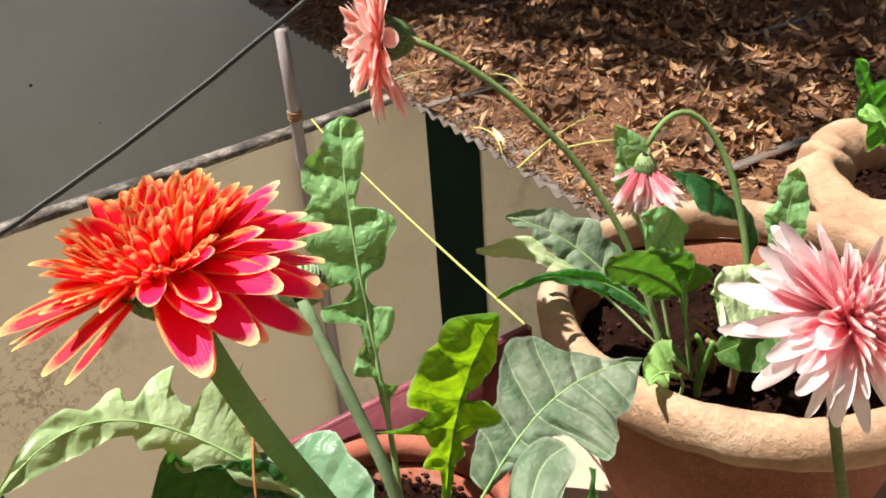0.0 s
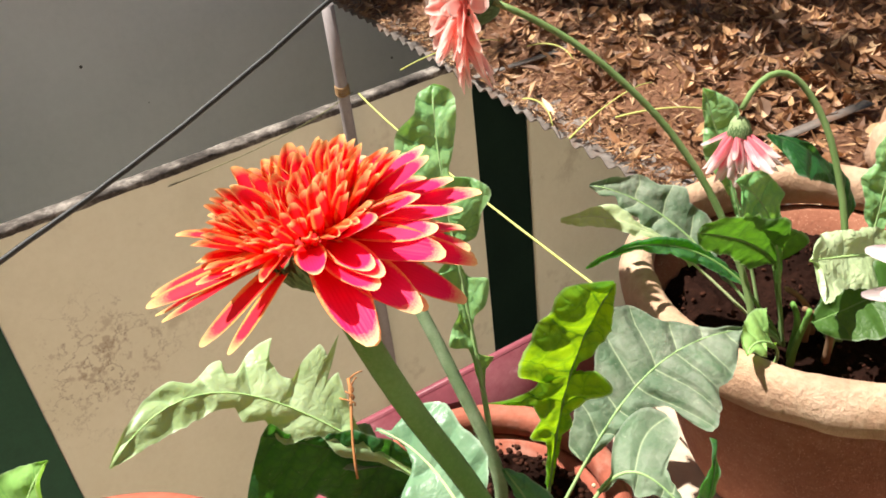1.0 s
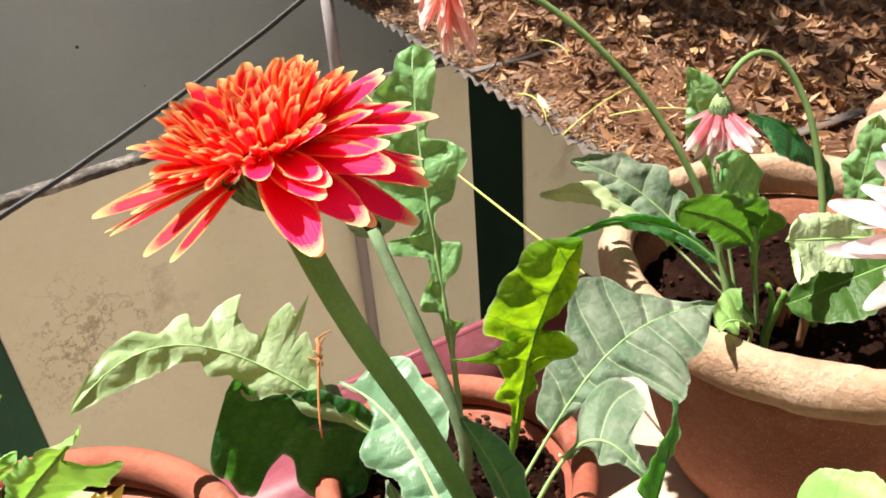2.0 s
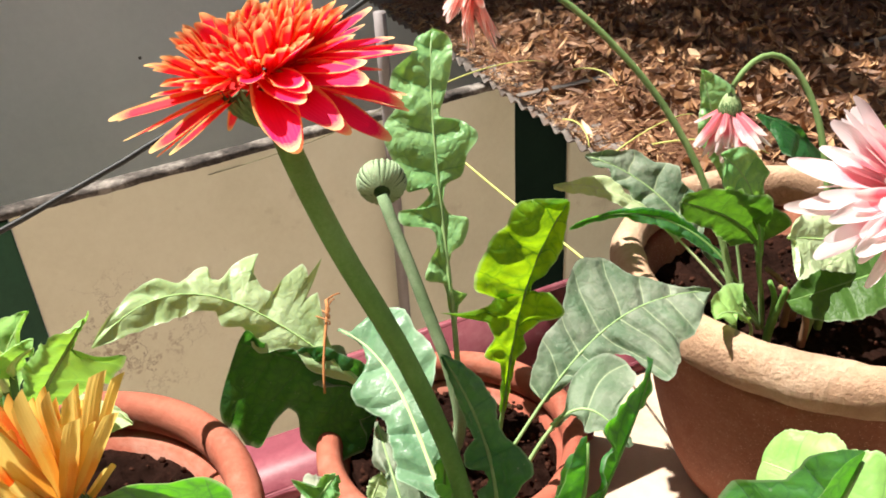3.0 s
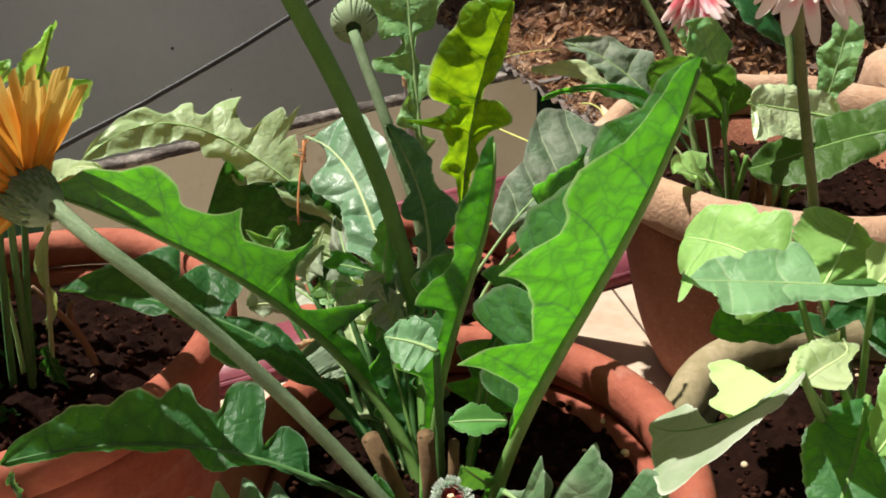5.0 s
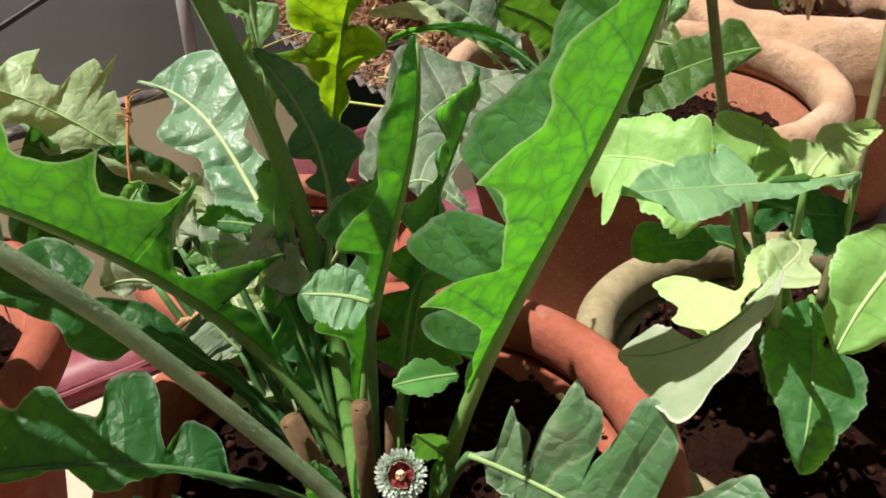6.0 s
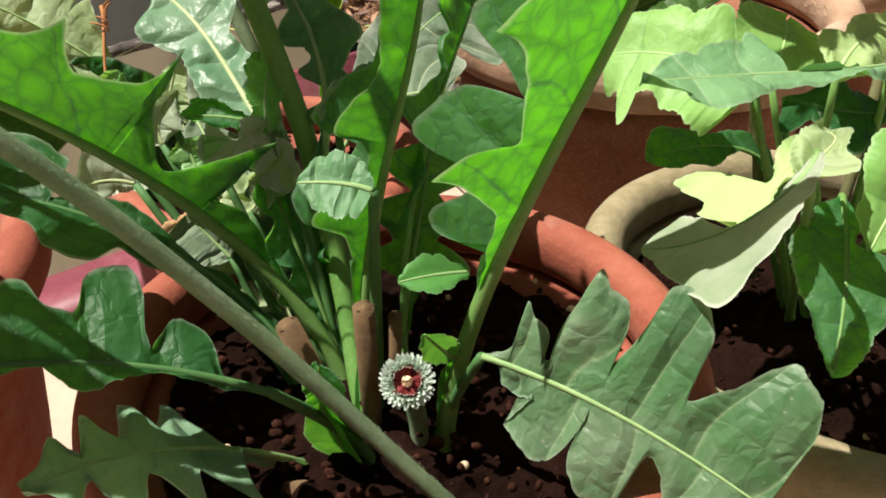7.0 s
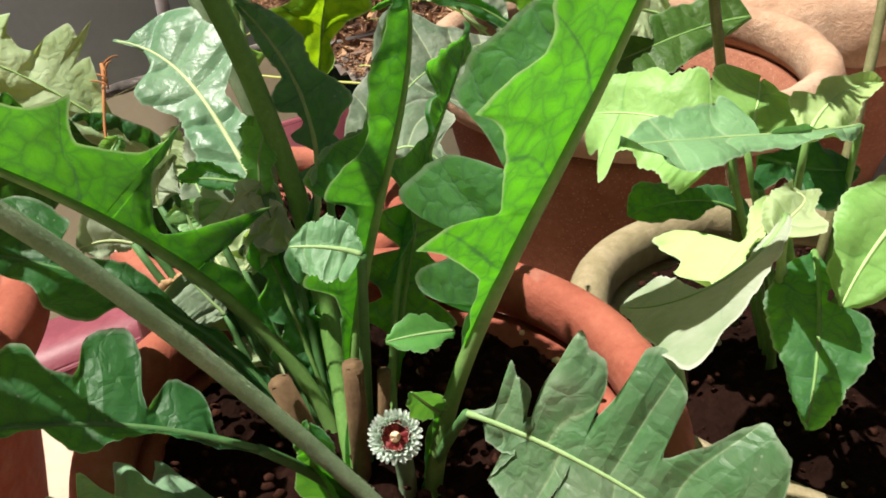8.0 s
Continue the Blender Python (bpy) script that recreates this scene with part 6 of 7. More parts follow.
# ---- third plant ----
third = thing("gerbera_plant", (0.190, 0.400, 0.280), "lime green gerbera with a pale pink flower and a dried one", "flowering plant", "gerbera plants")
leaf(third, [(0.156, 0.378, 0.392), (0.143, 0.391, 0.400), (0.128, 0.404, 0.398), (0.116, 0.418, 0.391)], (-0.500, -0.490, 0.714),
     [(0, 0.001), (0, 0), (0, 0.0095), (0.017, 0.0165), (0.042, 0.0225), (0.158, 0.024), (0.3, 0.022), (0.458, 0.021), (0.55, 0.016), (0.692, 0.017), (0.667, 0.0245), (0.725, 0.0295), (0.85, 0.0155), (1, 0.013), (0.992, 0.0075), (1, 0.0006)],
     [(0, 0.001), (0.142, 0.0035), (0.283, 0.017), (0.35, 0.0235), (0.408, 0.0215), (0.517, 0.0175), (0.633, 0.021), (0.717, 0.0185), (0.825, 0.017), (0.95, 0.0125), (1, 0.005), (1, 0.0006)], LIME, (4, 4), 0.1, seed=50, rib=0.0006, quilt=0.0016, veins=4, nu=120)
leaf(third, [(0.168, 0.388, 0.387), (0.173, 0.396, 0.394), (0.179, 0.405, 0.399), (0.183, 0.416, 0.402)], (0.085, -0.524, 0.847),
     [(0, 0.001), (0.025, 0.007), (0.283, 0.017), (0.575, 0.02), (0.892, 0.015), (1, 0.009), (1, 0.0006)],
     [(0, 0.001), (0.233, 0.015), (0.333, 0.021), (0.483, 0.016), (0.7, 0.0165), (0.817, 0.007), (0.967, 0.0035), (1, 0.0006)], LIME, (4, 4), 0.1, seed=52, rib=0.0006, quilt=0.0012, veins=3)
leaf(third, [(0.204, 0.378, 0.398), (0.176, 0.363, 0.402), (0.142, 0.363, 0.404), (0.110, 0.361, 0.403)], (0.080, -0.166, 0.983),
     [(0, 0.001), (0.292, 0.009), (0.433, 0.01), (0.575, 0.01), (0.667, 0.0155), (0.792, 0.019), (0.883, 0.0215), (0.883, 0.013), (0.925, 0.009), (0.967, 0.004), (1, 0.0006)],
     [(0, 0.001), (0.258, 0), (0.483, 0), (0.483, 0.0145), (0.525, 0.021), (0.6, 0.015), (0.65, 0.0145), (0.725, 0.015), (0.775, 0.0115), (0.875, 0.0095), (0.95, 0.0045), (1, 0.0006)], BLUE, (10, 10), 0.1, seed=51, rib=0.0006, quilt=0.0014, veins=6, nu=120)
leaf(third, [(0.159, 0.340, 0.389), (0.148, 0.331, 0.386), (0.135, 0.325, 0.381), (0.127, 0.313, 0.378)], (-0.341, 0.021, 0.940),
     [(0, 0.001), (0.333, 0.0035), (0.692, 0.0055), (0.917, 0.0055), (0.992, 0.003), (1, 0.0006)],
     [(0, 0.001), (0.108, 0.0055), (0.5, 0.003), (0.558, 0.0095), (0.542, 0.0195), (0.483, 0.0275), (0.55, 0.0325), (0.725, 0.021), (0.783, 0.0145), (0.933, 0.012), (1, 0.0045), (1, 0.0006)], YELLOWING, (3, 3), 0.1, seed=54, rib=0.0006, quilt=0.0008, veins=3, nu=110)
leaf(third, [(0.144, 0.312, 0.401), (0.129, 0.293, 0.397), (0.108, 0.291, 0.385), (0.099, 0.312, 0.374)], (-0.516, 0.096, 0.851),
     [(0, 0.001), (0.192, 0.0055), (0.317, 0.0105), (0.45, 0.0185), (0.558, 0.0275), (0.608, 0.036), (0.633, 0.0365), (0.667, 0.0305), (0.742, 0.0175), (0.9, 0.0045), (1, 0.0006)],
     [(0, 0.001), (0.133, 0.003), (0.358, 0), (0.483, 0), (0.583, 0.0025), (0.775, 0.0115), (1, 0.0065), (1, 0.0045), (1, 0.002), (1, 0.0006)], ASHEN, (10, -6), 0.1, seed=55, quilt=0.0012, wave=0.002, rib=0.0008, ribmat=MIDRIB, nu=120)
leaf(third, [(0.179, 0.348, 0.365), (0.173, 0.328, 0.359), (0.165, 0.310, 0.349), (0.156, 0.295, 0.335)], (-0.068, -0.473, 0.878),
     [(0, 0.001), (0.142, 0.005), (0.342, 0.003), (0.392, 0.0135), (0.483, 0.0165), (0.767, 0.0095), (0.908, 0.006), (0.983, 0.0025), (1, 0.0006)],
     [(0, 0.001), (0.142, 0.0115), (0.275, 0.016), (0.483, 0.016), (0.708, 0.01), (0.867, 0.0065), (0.983, 0.0025), (1, 0.0006)], FRESH, (4, 4), 0.1, seed=56, quilt=0.0012, veins=4, nu=110)
leaf(third, [(0.219, 0.355, 0.384), (0.203, 0.344, 0.380), (0.187, 0.334, 0.372), (0.177, 0.324, 0.358)], (0.005, -0.632, 0.775),
     [(0, 0.001), (0.275, 0.013), (0.675, 0.013), (0.842, 0.01), (0.95, 0.005), (1, 0.0006)],
     [(0, 0.001), (0.317, 0.016), (0.55, 0.0165), (0.767, 0.0105), (0.967, 0.0025), (1, 0.0006)], LIME, (6, 6), 0.1, seed=57, quilt=0.0014, veins=5)
leaf(third, [(0.149, 0.323, 0.388), (0.155, 0.330, 0.392), (0.170, 0.336, 0.392), (0.165, 0.347, 0.390)], (0.085, -0.160, 0.983),
     [(0, 0.001), (0.042, 0.0035), (0.15, 0.0075), (0.308, 0.009), (0.533, 0.008), (1, 0.0006)],
     [(0, 0.001), (0, 0.0045), (0.042, 0.0105), (0.25, 0.0115), (0.458, 0.0045), (0.883, 0), (1, 0.0006)], PALE, (20, 25), 0.1, seed=59, quilt=0.0006, veins=2, wave=0.006, rib=0.0006)
leaf(third, [(0.180, 0.370, 0.397), (0.191, 0.386, 0.404), (0.208, 0.397, 0.406), (0.226, 0.405, 0.403)], (0.125, -0.331, 0.935),
     [(0, 0.001), (0.108, 0.005), (0.342, 0.0115), (0.4, 0.0065), (0.575, 0.0085), (0.733, 0.0045), (1, 0.0006)],
     [(0, 0.001), (0.15, 0.008), (0.317, 0.0095), (0.617, 0.0075), (1, 0.0006)], PALELIME, (4, 4), 0.1, seed=53, rib=0.0006, quilt=0.0012, veins=3)
leaf(third, [(0.175, 0.390, 0.382), (0.186, 0.382, 0.380), (0.199, 0.381, 0.379), (0.212, 0.383, 0.377)], (-0.000, -0.562, 0.827),
     [(0, 0.001), (0.15, 0.006), (0.658, 0.011), (0.925, 0.0055), (1, 0.0006)],
     [(0, 0.001), (0.05, 0.015), (0.25, 0.006), (0.4, 0.0155), (0.533, 0.0185), (0.817, 0.0075), (1, 0.0006)], DEEP, (6, 6), 0.1, seed=60, quilt=0.0012, veins=3)
leaf(third, [(0.190, 0.400, 0.310), (0.202, 0.412, 0.351), (0.163, 0.410, 0.362), (0.129, 0.397, 0.356)], (-0.028, -0.460, 0.887),
     [(0.1, 0.0015), (0.364, 0.0025), (0.54, 0), (0.662, 0.0051), (0.738, 0.0097), (0.871, 0.0083), (0.957, 0.0071), (1, 0.0006)],
     [(0.1, 0.0015), (0.337, 0.0025), (0.495, 0.0086), (0.662, 0.0077), (0.838, 0.0125), (0.908, 0.012), (0.982, 0.0036), (1, 0.0006)], FRESH, (0, 0), 0.1, seed=58)
for base, foot in (
    ((0.156, 0.378, 0.392), (0.200, 0.384)),
    ((0.168, 0.388, 0.387), (0.206, 0.384)),
    ((0.204, 0.378, 0.398), (0.212, 0.384)),
    ((0.159, 0.340, 0.389), (0.218, 0.390)),
    ((0.144, 0.312, 0.401), (0.200, 0.390)),
    ((0.179, 0.348, 0.365), (0.206, 0.390)),
    ((0.219, 0.355, 0.384), (0.212, 0.396)),
    ((0.149, 0.323, 0.388), (0.218, 0.396)),
    ((0.180, 0.370, 0.397), (0.200, 0.396)),
    ((0.175, 0.390, 0.382), (0.206, 0.402)),
    ((0.190, 0.400, 0.310), (0.201, 0.398)),
):
    b, f = Vector(base), Vector((foot[0], foot[1], 0.272))
    part("leaf_stalk", curve_tube([b, b.lerp(f, 0.35) - Vector((0, 0, 0.002)), f.lerp(b, 0.25) + Vector((0, 0, 0.01)), f], 0.0013, 0.0020, 12, 8), GREEN_RIB, third)
stem(third, [(0.188, 0.407, 0.290), (0.186, 0.413, 0.360), (0.158, 0.421, 0.420), (0.147, 0.422, 0.503)], 0.0022, 0.0020, BROWN_STEM, "dull olive flower stem")
def long_side(o, pitch, ln, r):
    """The petals are longest on one side."""
    return pitch + r.uniform(-9, 9), ln * (0.74 + 0.40 * max(0.0, -o.x)) * r.uniform(0.85, 1.1), r.choice((0.8, 1.0, 1.3)), r.uniform(-35, 35)


flower_head(third, (0.149, 0.418, 0.511), (0.34, -0.42, 0.74), [
    (24, 0.008, -0.002, 0.031, 0.0036, -16, -0.10, PINK_RAY, 0.24, "ray"),
    (28, 0.008, 0.000, 0.032, 0.0036, -2, -0.06, PINK_RAY, 0.24, "ray"),
    (30, 0.007, 0.002, 0.029, 0.0034, 13, -0.04, PINK_RAY, 0.24, "ray"),
    (32, 0.007, 0.003, 0.025, 0.0028, 26, 0.0, ROSE_TUBE, 0.24, "ray"),
    (30, 0.006, 0.004, 0.020, 0.0022, 42, 0.05, ROSE_TUBE, 0.2, "narrow"),
    (30, 0.004, 0.005, 0.012, 0.0015, 60, 0.05, ROSE_TUBE, 0.2, "trough"),
    (14, 0.0015, 0.005, 0.008, 0.0012, 78, 0.05, ROSE_TUBE, 0.2, "trough"),
], 0.011, 0.012, 26, "pale pink double gerbera with narrow petals", long_side)

# ---- left plant ----
lp_ = thing("leafy_plant", (-0.23, 0.39, 0.295), "young plant with upright stems and light green leaves", "potted plant")
leaf(lp_, [(-0.168, 0.376, 0.433), (-0.151, 0.364, 0.457), (-0.130, 0.355, 0.479), (-0.111, 0.344, 0.502)], (0.143, -0.852, -0.503),
     [(0, 0.001), (0.242, 0.007), (0.517, 0.009), (0.6, 0.0075), (0.75, 0.007), (0.875, 0.003), (1, 0.0006)],
     [(0, 0.001), (0.275, 0.012), (0.433, 0.0145), (0.608, 0.0175), (0.783, 0.0175), (0.675, 0.0055), (0.725, 0.002), (0.858, 0.0005), (1, 0.0006)], LIME, (4, 8), 0.1, seed=60, veins=5, nu=120, ribmat=GREEN_RIB)
leaf(lp_, [(-0.215, 0.385, 0.300), (-0.211, 0.394, 0.353), (-0.227, 0.405, 0.415), (-0.188, 0.413, 0.454)], (0.144, -0.666, 0.732),
     [(0.3, 0.0015), (0.545, 0.0025), (0.709, 0.0152), (0.789, 0.0213), (0.875, 0.0146), (0.939, 0.0066), (1, 0.0006)],
     [(0.3, 0.0015), (0.558, 0.0025), (0.73, 0.0104), (0.868, 0.0104), (0.935, 0.002), (1, 0.0006)], LIME, (0, 0), 0.3, seed=61)
leaf(lp_, [(-0.200, 0.385, 0.300), (-0.178, 0.380, 0.346), (-0.184, 0.394, 0.438), (-0.124, 0.369, 0.436)], (0.120, -0.477, 0.871),
     [(0.25, 0.0015), (0.55, 0.0025), (0.75, 0.0118), (0.833, 0.0072), (0.938, 0.0033), (0.985, 0.0015), (1, 0.0006)],
     [(0.25, 0.0015), (0.508, 0.0025), (0.68, 0.0022), (0.921, 0.0136), (0.966, 0.0074), (1, 0.0006)], PALE, (0, 0), 0.25, seed=63)
leaf(lp_, [(-0.155, 0.357, 0.467), (-0.152, 0.354, 0.475), (-0.145, 0.351, 0.480), (-0.137, 0.350, 0.485)], (0.143, -0.852, -0.503),
     [(0, 0.001), (0.492, 0.005), (0.767, 0.006), (0.883, 0.0035), (1, 0.0006)],
     [(0, 0.001), (0.608, 0.002), (0.942, 0.001), (1, 0.0006)], LIME, (4, 8), 0.1, seed=62, veins=3)
leaf(lp_, [(-0.167, 0.364, 0.453), (-0.160, 0.357, 0.467), (-0.157, 0.349, 0.482), (-0.166, 0.340, 0.494)], (0.143, -0.852, -0.503),
     [(0, 0.001), (0.158, 0.0075), (0.442, 0.0065), (0.725, 0.003), (0.867, 0.004), (1, 0.0006)],
     [(0, 0.001), (0.433, 0.008), (0.75, 0.01), (0.875, 0.0075), (1, 0.0006)], PALE, (4, 4), 0.1, seed=64, veins=4)
for base, foot in (((-0.168, 0.376, 0.433), (-0.210, 0.385)), ((-0.155, 0.357, 0.467), (-0.205, 0.378)), ((-0.167, 0.364, 0.453), (-0.215, 0.376))):
    b, f = Vector(base), Vector((*foot, 0.297))
    part("leaf_stalk", curve_tube([b, b.lerp(f, 0.35) - Vector((0, 0, 0.003)), f.lerp(b, 0.25) + Vector((0, 0, 0.012)), f], 0.0013, 0.0020, 12, 8), DARK_RIB, lp_)

# ---- fourth plant ----
fp = thing("gerbera_plant", (0.43, 0.90, 0.32), "gerbera with broad green leaves in a chipped pot", "flowering plant", "gerbera plants")
for base, tip, w, mat, bend, up, fold, seed, lobes in (
    ((0.42, 0.90, 0.32), (0.352, 0.880, 0.440), 0.030, FRESH, 0.0, (0.2, -0.8, 0.5), (10, 10), 70, 3),
    ((0.42, 0.90, 0.32), (0.345, 0.840, 0.405), 0.022, LIME, 0.03, (0, -0.4, 0.9), (0, 0), 71, 3),
    ((0.43, 0.90, 0.32), (0.390, 0.860, 0.460), 0.020, FRESH, 0.0, (0.2, -0.8, 0.5), (40, 40), 72, 2),
):
    quick_leaf(fp, base, tip, w, mat, bend, up, seed, lobes, 0.3, fold, 0.3)

# ---- small things ----
def button_flower(parent, centre, axis):
    """A spent head: a dark red eye in a collar of short pale tufts."""
    axis = Vector(axis).normalized()
    place = Matrix.Translation(centre) @ axis.to_track_quat("Z", "Y").to_matrix().to_4x4() @ Matrix.Scale(0.78, 4)
    bm = bmesh.new()
    lathe(bm, [(0.002, -0.012), (0.006, -0.008), (0.0082, -0.003), (0.0064, 0.0002), (0.0048, 0.0008), (0.0032, 0.0002), (0.0005, 0.0)], (0, 0, 0), 24, 0.05, 3.0)
    bm.transform(place)
    head = part("flower_head", bm, EYE_RED, parent, "spent button head with a dark red eye")
    r = random.Random(8)
    for n, rad, pit, ln in ((34, 0.0066, 2, 0.0040), (32, 0.0062, 28, 0.0040), (30, 0.0057, 52, 0.0038), (26, 0.0051, 76, 0.0034)):
        for k in range(n):
            me = petal_mesh("ray", 0.30, 0.4, 0.1, TUFT)
            m = place @ pose(0, 0, 0, 0, 0, k * 360 / n + r.uniform(-5, 5)) @ pose(0, rad, 0, pit + r.uniform(-12, 12)) @ Matrix.Diagonal((ln, ln, ln, 1))
            ob = new("petal", me)
            ob.parent = head
            ob.matrix_basis = m
    bm = bmesh.new()
    lathe(bm, [(0.0021, 0.0002), (0.0021, 0.0012), (0.0014, 0.0022), (0.0004, 0.0026)], (0, 0, 0), 16, 0.1, 1.0)
    bm.transform(place)
    part("pollen", bm, POLLEN, head, "cream pollen at the centre")


EYE_RED = rough_surface("eye_red", [(0.3, (0.10, 0.008, 0.01)), (0.7, (0.22, 0.02, 0.02))], 300, 900, 0.6, 0.5, 0.0005)
TUFT = petal_surface("pale_tuft", (0.36, 0.50, 0.36), (0.58, 0.70, 0.58), (0.74, 0.82, 0.74), 0.5, 0.35, 0.6)
POLLEN = rough_surface("pollen", [(0.3, (0.85, 0.45, 0.22)), (0.7, (0.94, 0.70, 0.48))], 500, 1200, 0.7, 0.5, 0.0004)
button_flower(main, (0.031, 0.300, 0.342), (-0.02, -0.75, 0.66))
stem(main, [(0.034, 0.308, 0.298), (0.035, 0.308, 0.310), (0.034, 0.307, 0.322), (0.032, 0.305, 0.333)], 0.003, 0.003, GREY_STEM, "short downy stalk")


CUT_STALK = rough_surface("cut_stalk", [(0.3, (0.09, 0.05, 0.025)), (0.7, (0.22, 0.14, 0.07))], 60, 400, 0.85, 0.5, 0.001)


def stub(parent, p, q, r, label):
    """A cut stalk, hollow at its top."""
    p, q = Vector(p), Vector(q)
    bm = bmesh.new()
    t = (q - p).normalized()
    rings = tube(bm, [p, p.lerp(q, 0.5), q, q + t * 0.0003, q - t * 0.004], [r * 0.9, r, r, r * 0.7, r * 0.6], 12)
    return part("cut_stalk", bm, CUT_STALK, parent, label)


stub(main, (0.020, 0.315, 0.300), (0.020, 0.311, 0.361), 0.0032, "dry cut stalk end")
stub(main, (0.012, 0.318, 0.302), (-0.002, 0.313, 0.355), 0.0036, "dry cut stalk end")
stub(main, (0.012, 0.300, 0.300), (-0.006, 0.290, 0.312), 0.0030, "dry cut stalk end")
stub(main, (0.026, 0.320, 0.300), (0.029, 0.318, 0.352), 0.0022, "brown dry stalk")
rs_ = random.Random(77)
for cx, cy, z, rad, n in ((MAIN[0], MAIN[1], 0.312, 0.08, 18), (LEFT[0], LEFT[1], 0.306, 0.09, 9), (BACK[0], BACK[1], 0.306, 0.06, 8), (THIRD[0], THIRD[1], 0.279, 0.09, 9)):
    for k in range(n):
        a, q = rs_.uniform(0, math.tau), rad * math.sqrt(rs_.uniform(0.15, 1))
        bm = bmesh.new()
        bmesh.ops.create_icosphere(bm, subdivisions=2, radius=rs_.uniform(0.0011, 0.0019), matrix=pose(cx + q * math.cos(a), cy + q * math.sin(a), z + 0.002))
        tagged(part("fertiliser_bead", bm, CREAM_BEAD, None), "tiny round cream fertiliser bead on dark soil", "bead", "fertiliser beads on the soil")

# young and dusty leaves low between the pots
for base, tip, w, mat, bend, up, seed, lobes in (
    ((0.014, 0.332, 0.302), (-0.044, 0.418, 0.370), 0.019, PALE, 0.020, (0.1, -0.5, 1), 102, 4),
    ((0.016, 0.334, 0.302), (-0.017, 0.398, 0.379), 0.016, DUSTY, 0.012, (0.1, -0.7, 0.8), 103, 4),
    ((0.012, 0.330, 0.302), (-0.037, 0.393, 0.367), 0.019, PALE, 0.016, (0, -0.6, 0.9), 104, 4),
    ((0.018, 0.332, 0.302), (-0.001, 0.376, 0.362), 0.016, DUSTY, 0.010, (0.1, -0.7, 0.7), 106, 4),
    ((0.028, 0.334, 0.302), (0.050, 0.388, 0.390), 0.020, FRESH, 0.010, (-0.2, -0.7, 0.7), 107, 4),
    ((0.008, 0.334, 0.302), (-0.049, 0.433, 0.386), 0.020, DUSTY, 0.014, (0.1, -0.6, 0.8), 108, 4),
    ((0.016, 0.328, 0.302), (-0.015, 0.373, 0.392), 0.014, FRESH, 0.008, (0.2, -0.7, 0.6), 111, 4),
    ((0.004, 0.306, 0.302), (-0.060, 0.262, 0.352), 0.031, FROST, 0.020, (0.1, -0.2, 1), 116, 4),
):
    quick_leaf(main, base, tip, w, mat, bend, up, seed, lobes, 0.6, (14, -18), 0.35, quilt=0.0016, wave=0.009)
for base, tip, w, mat, up, seed in (
    ((0.050, 0.312, 0.370), (0.030, 0.305, 0.373), 0.0055, SPROUT, (-0.1, -0.5, 0.8), 113),
    ((0.045, 0.305, 0.345), (0.036, 0.296, 0.362), 0.005, SPROUT, (-0.2, -0.7, 0.6), 114),
    ((0.014, 0.306, 0.302), (0.007, 0.291, 0.345), 0.008, SPROUT, (-0.4, -0.8, 0.4), 115),
):
    oval = [(0.0, 0.001), (0.2, w * 0.5), (0.45, w), (0.7, w * 0.85), (0.9, w * 0.4), (1.0, 0.0004)]
    b, t = Vector(base), Vector(tip)
    leaf(main, [b, b.lerp(t, 0.33) + Vector(up) * 0.002, b.lerp(t, 0.7) + Vector(up) * 0.002, t], up, oval, oval, mat, (15, 20), 0.0, seed=seed, rib=0.0005, quilt=0.0, wave=0.0012, veins=2.0, nu=30, nv=4)
for base, foot in (((0.051, 0.291, 0.357), (0.040, 0.308)), ((-0.004, 0.366, 0.391), (0.004, 0.334)), ((-0.010, 0.385, 0.391), (0.008, 0.340)), ((0.003, 0.373, 0.367), (0.014, 0.338)), ((0.009, 0.360, 0.381), (0.020, 0.336)), ((0.025, 0.315, 0.396), (0.022, 0.318)), ((0.017, 0.299, 0.322), (0.022, 0.304)), ((-0.050, 0.397, 0.358), (0.000, 0.345)), ((-0.005, 0.283, 0.358), (0.022, 0.300))):
    b, f = Vector(base), Vector((*foot, 0.304))
    part("leaf_stalk", curve_tube([b, b.lerp(f, 0.35) + Vector((0, 0.004, 0)), f.lerp(b, 0.25) + Vector((0, 0.004, 0.008)), f], 0.0014, 0.0022, 12, 8), DARK_RIB, main)
quick_leaf(back, (-0.055, 0.515, 0.305), (-0.156, 0.534, 0.373), 0.016, DUSTY, 0.02, (0.1, -0.4, 0.9), 117, 3, 0.4, (8, 8), 0.3)
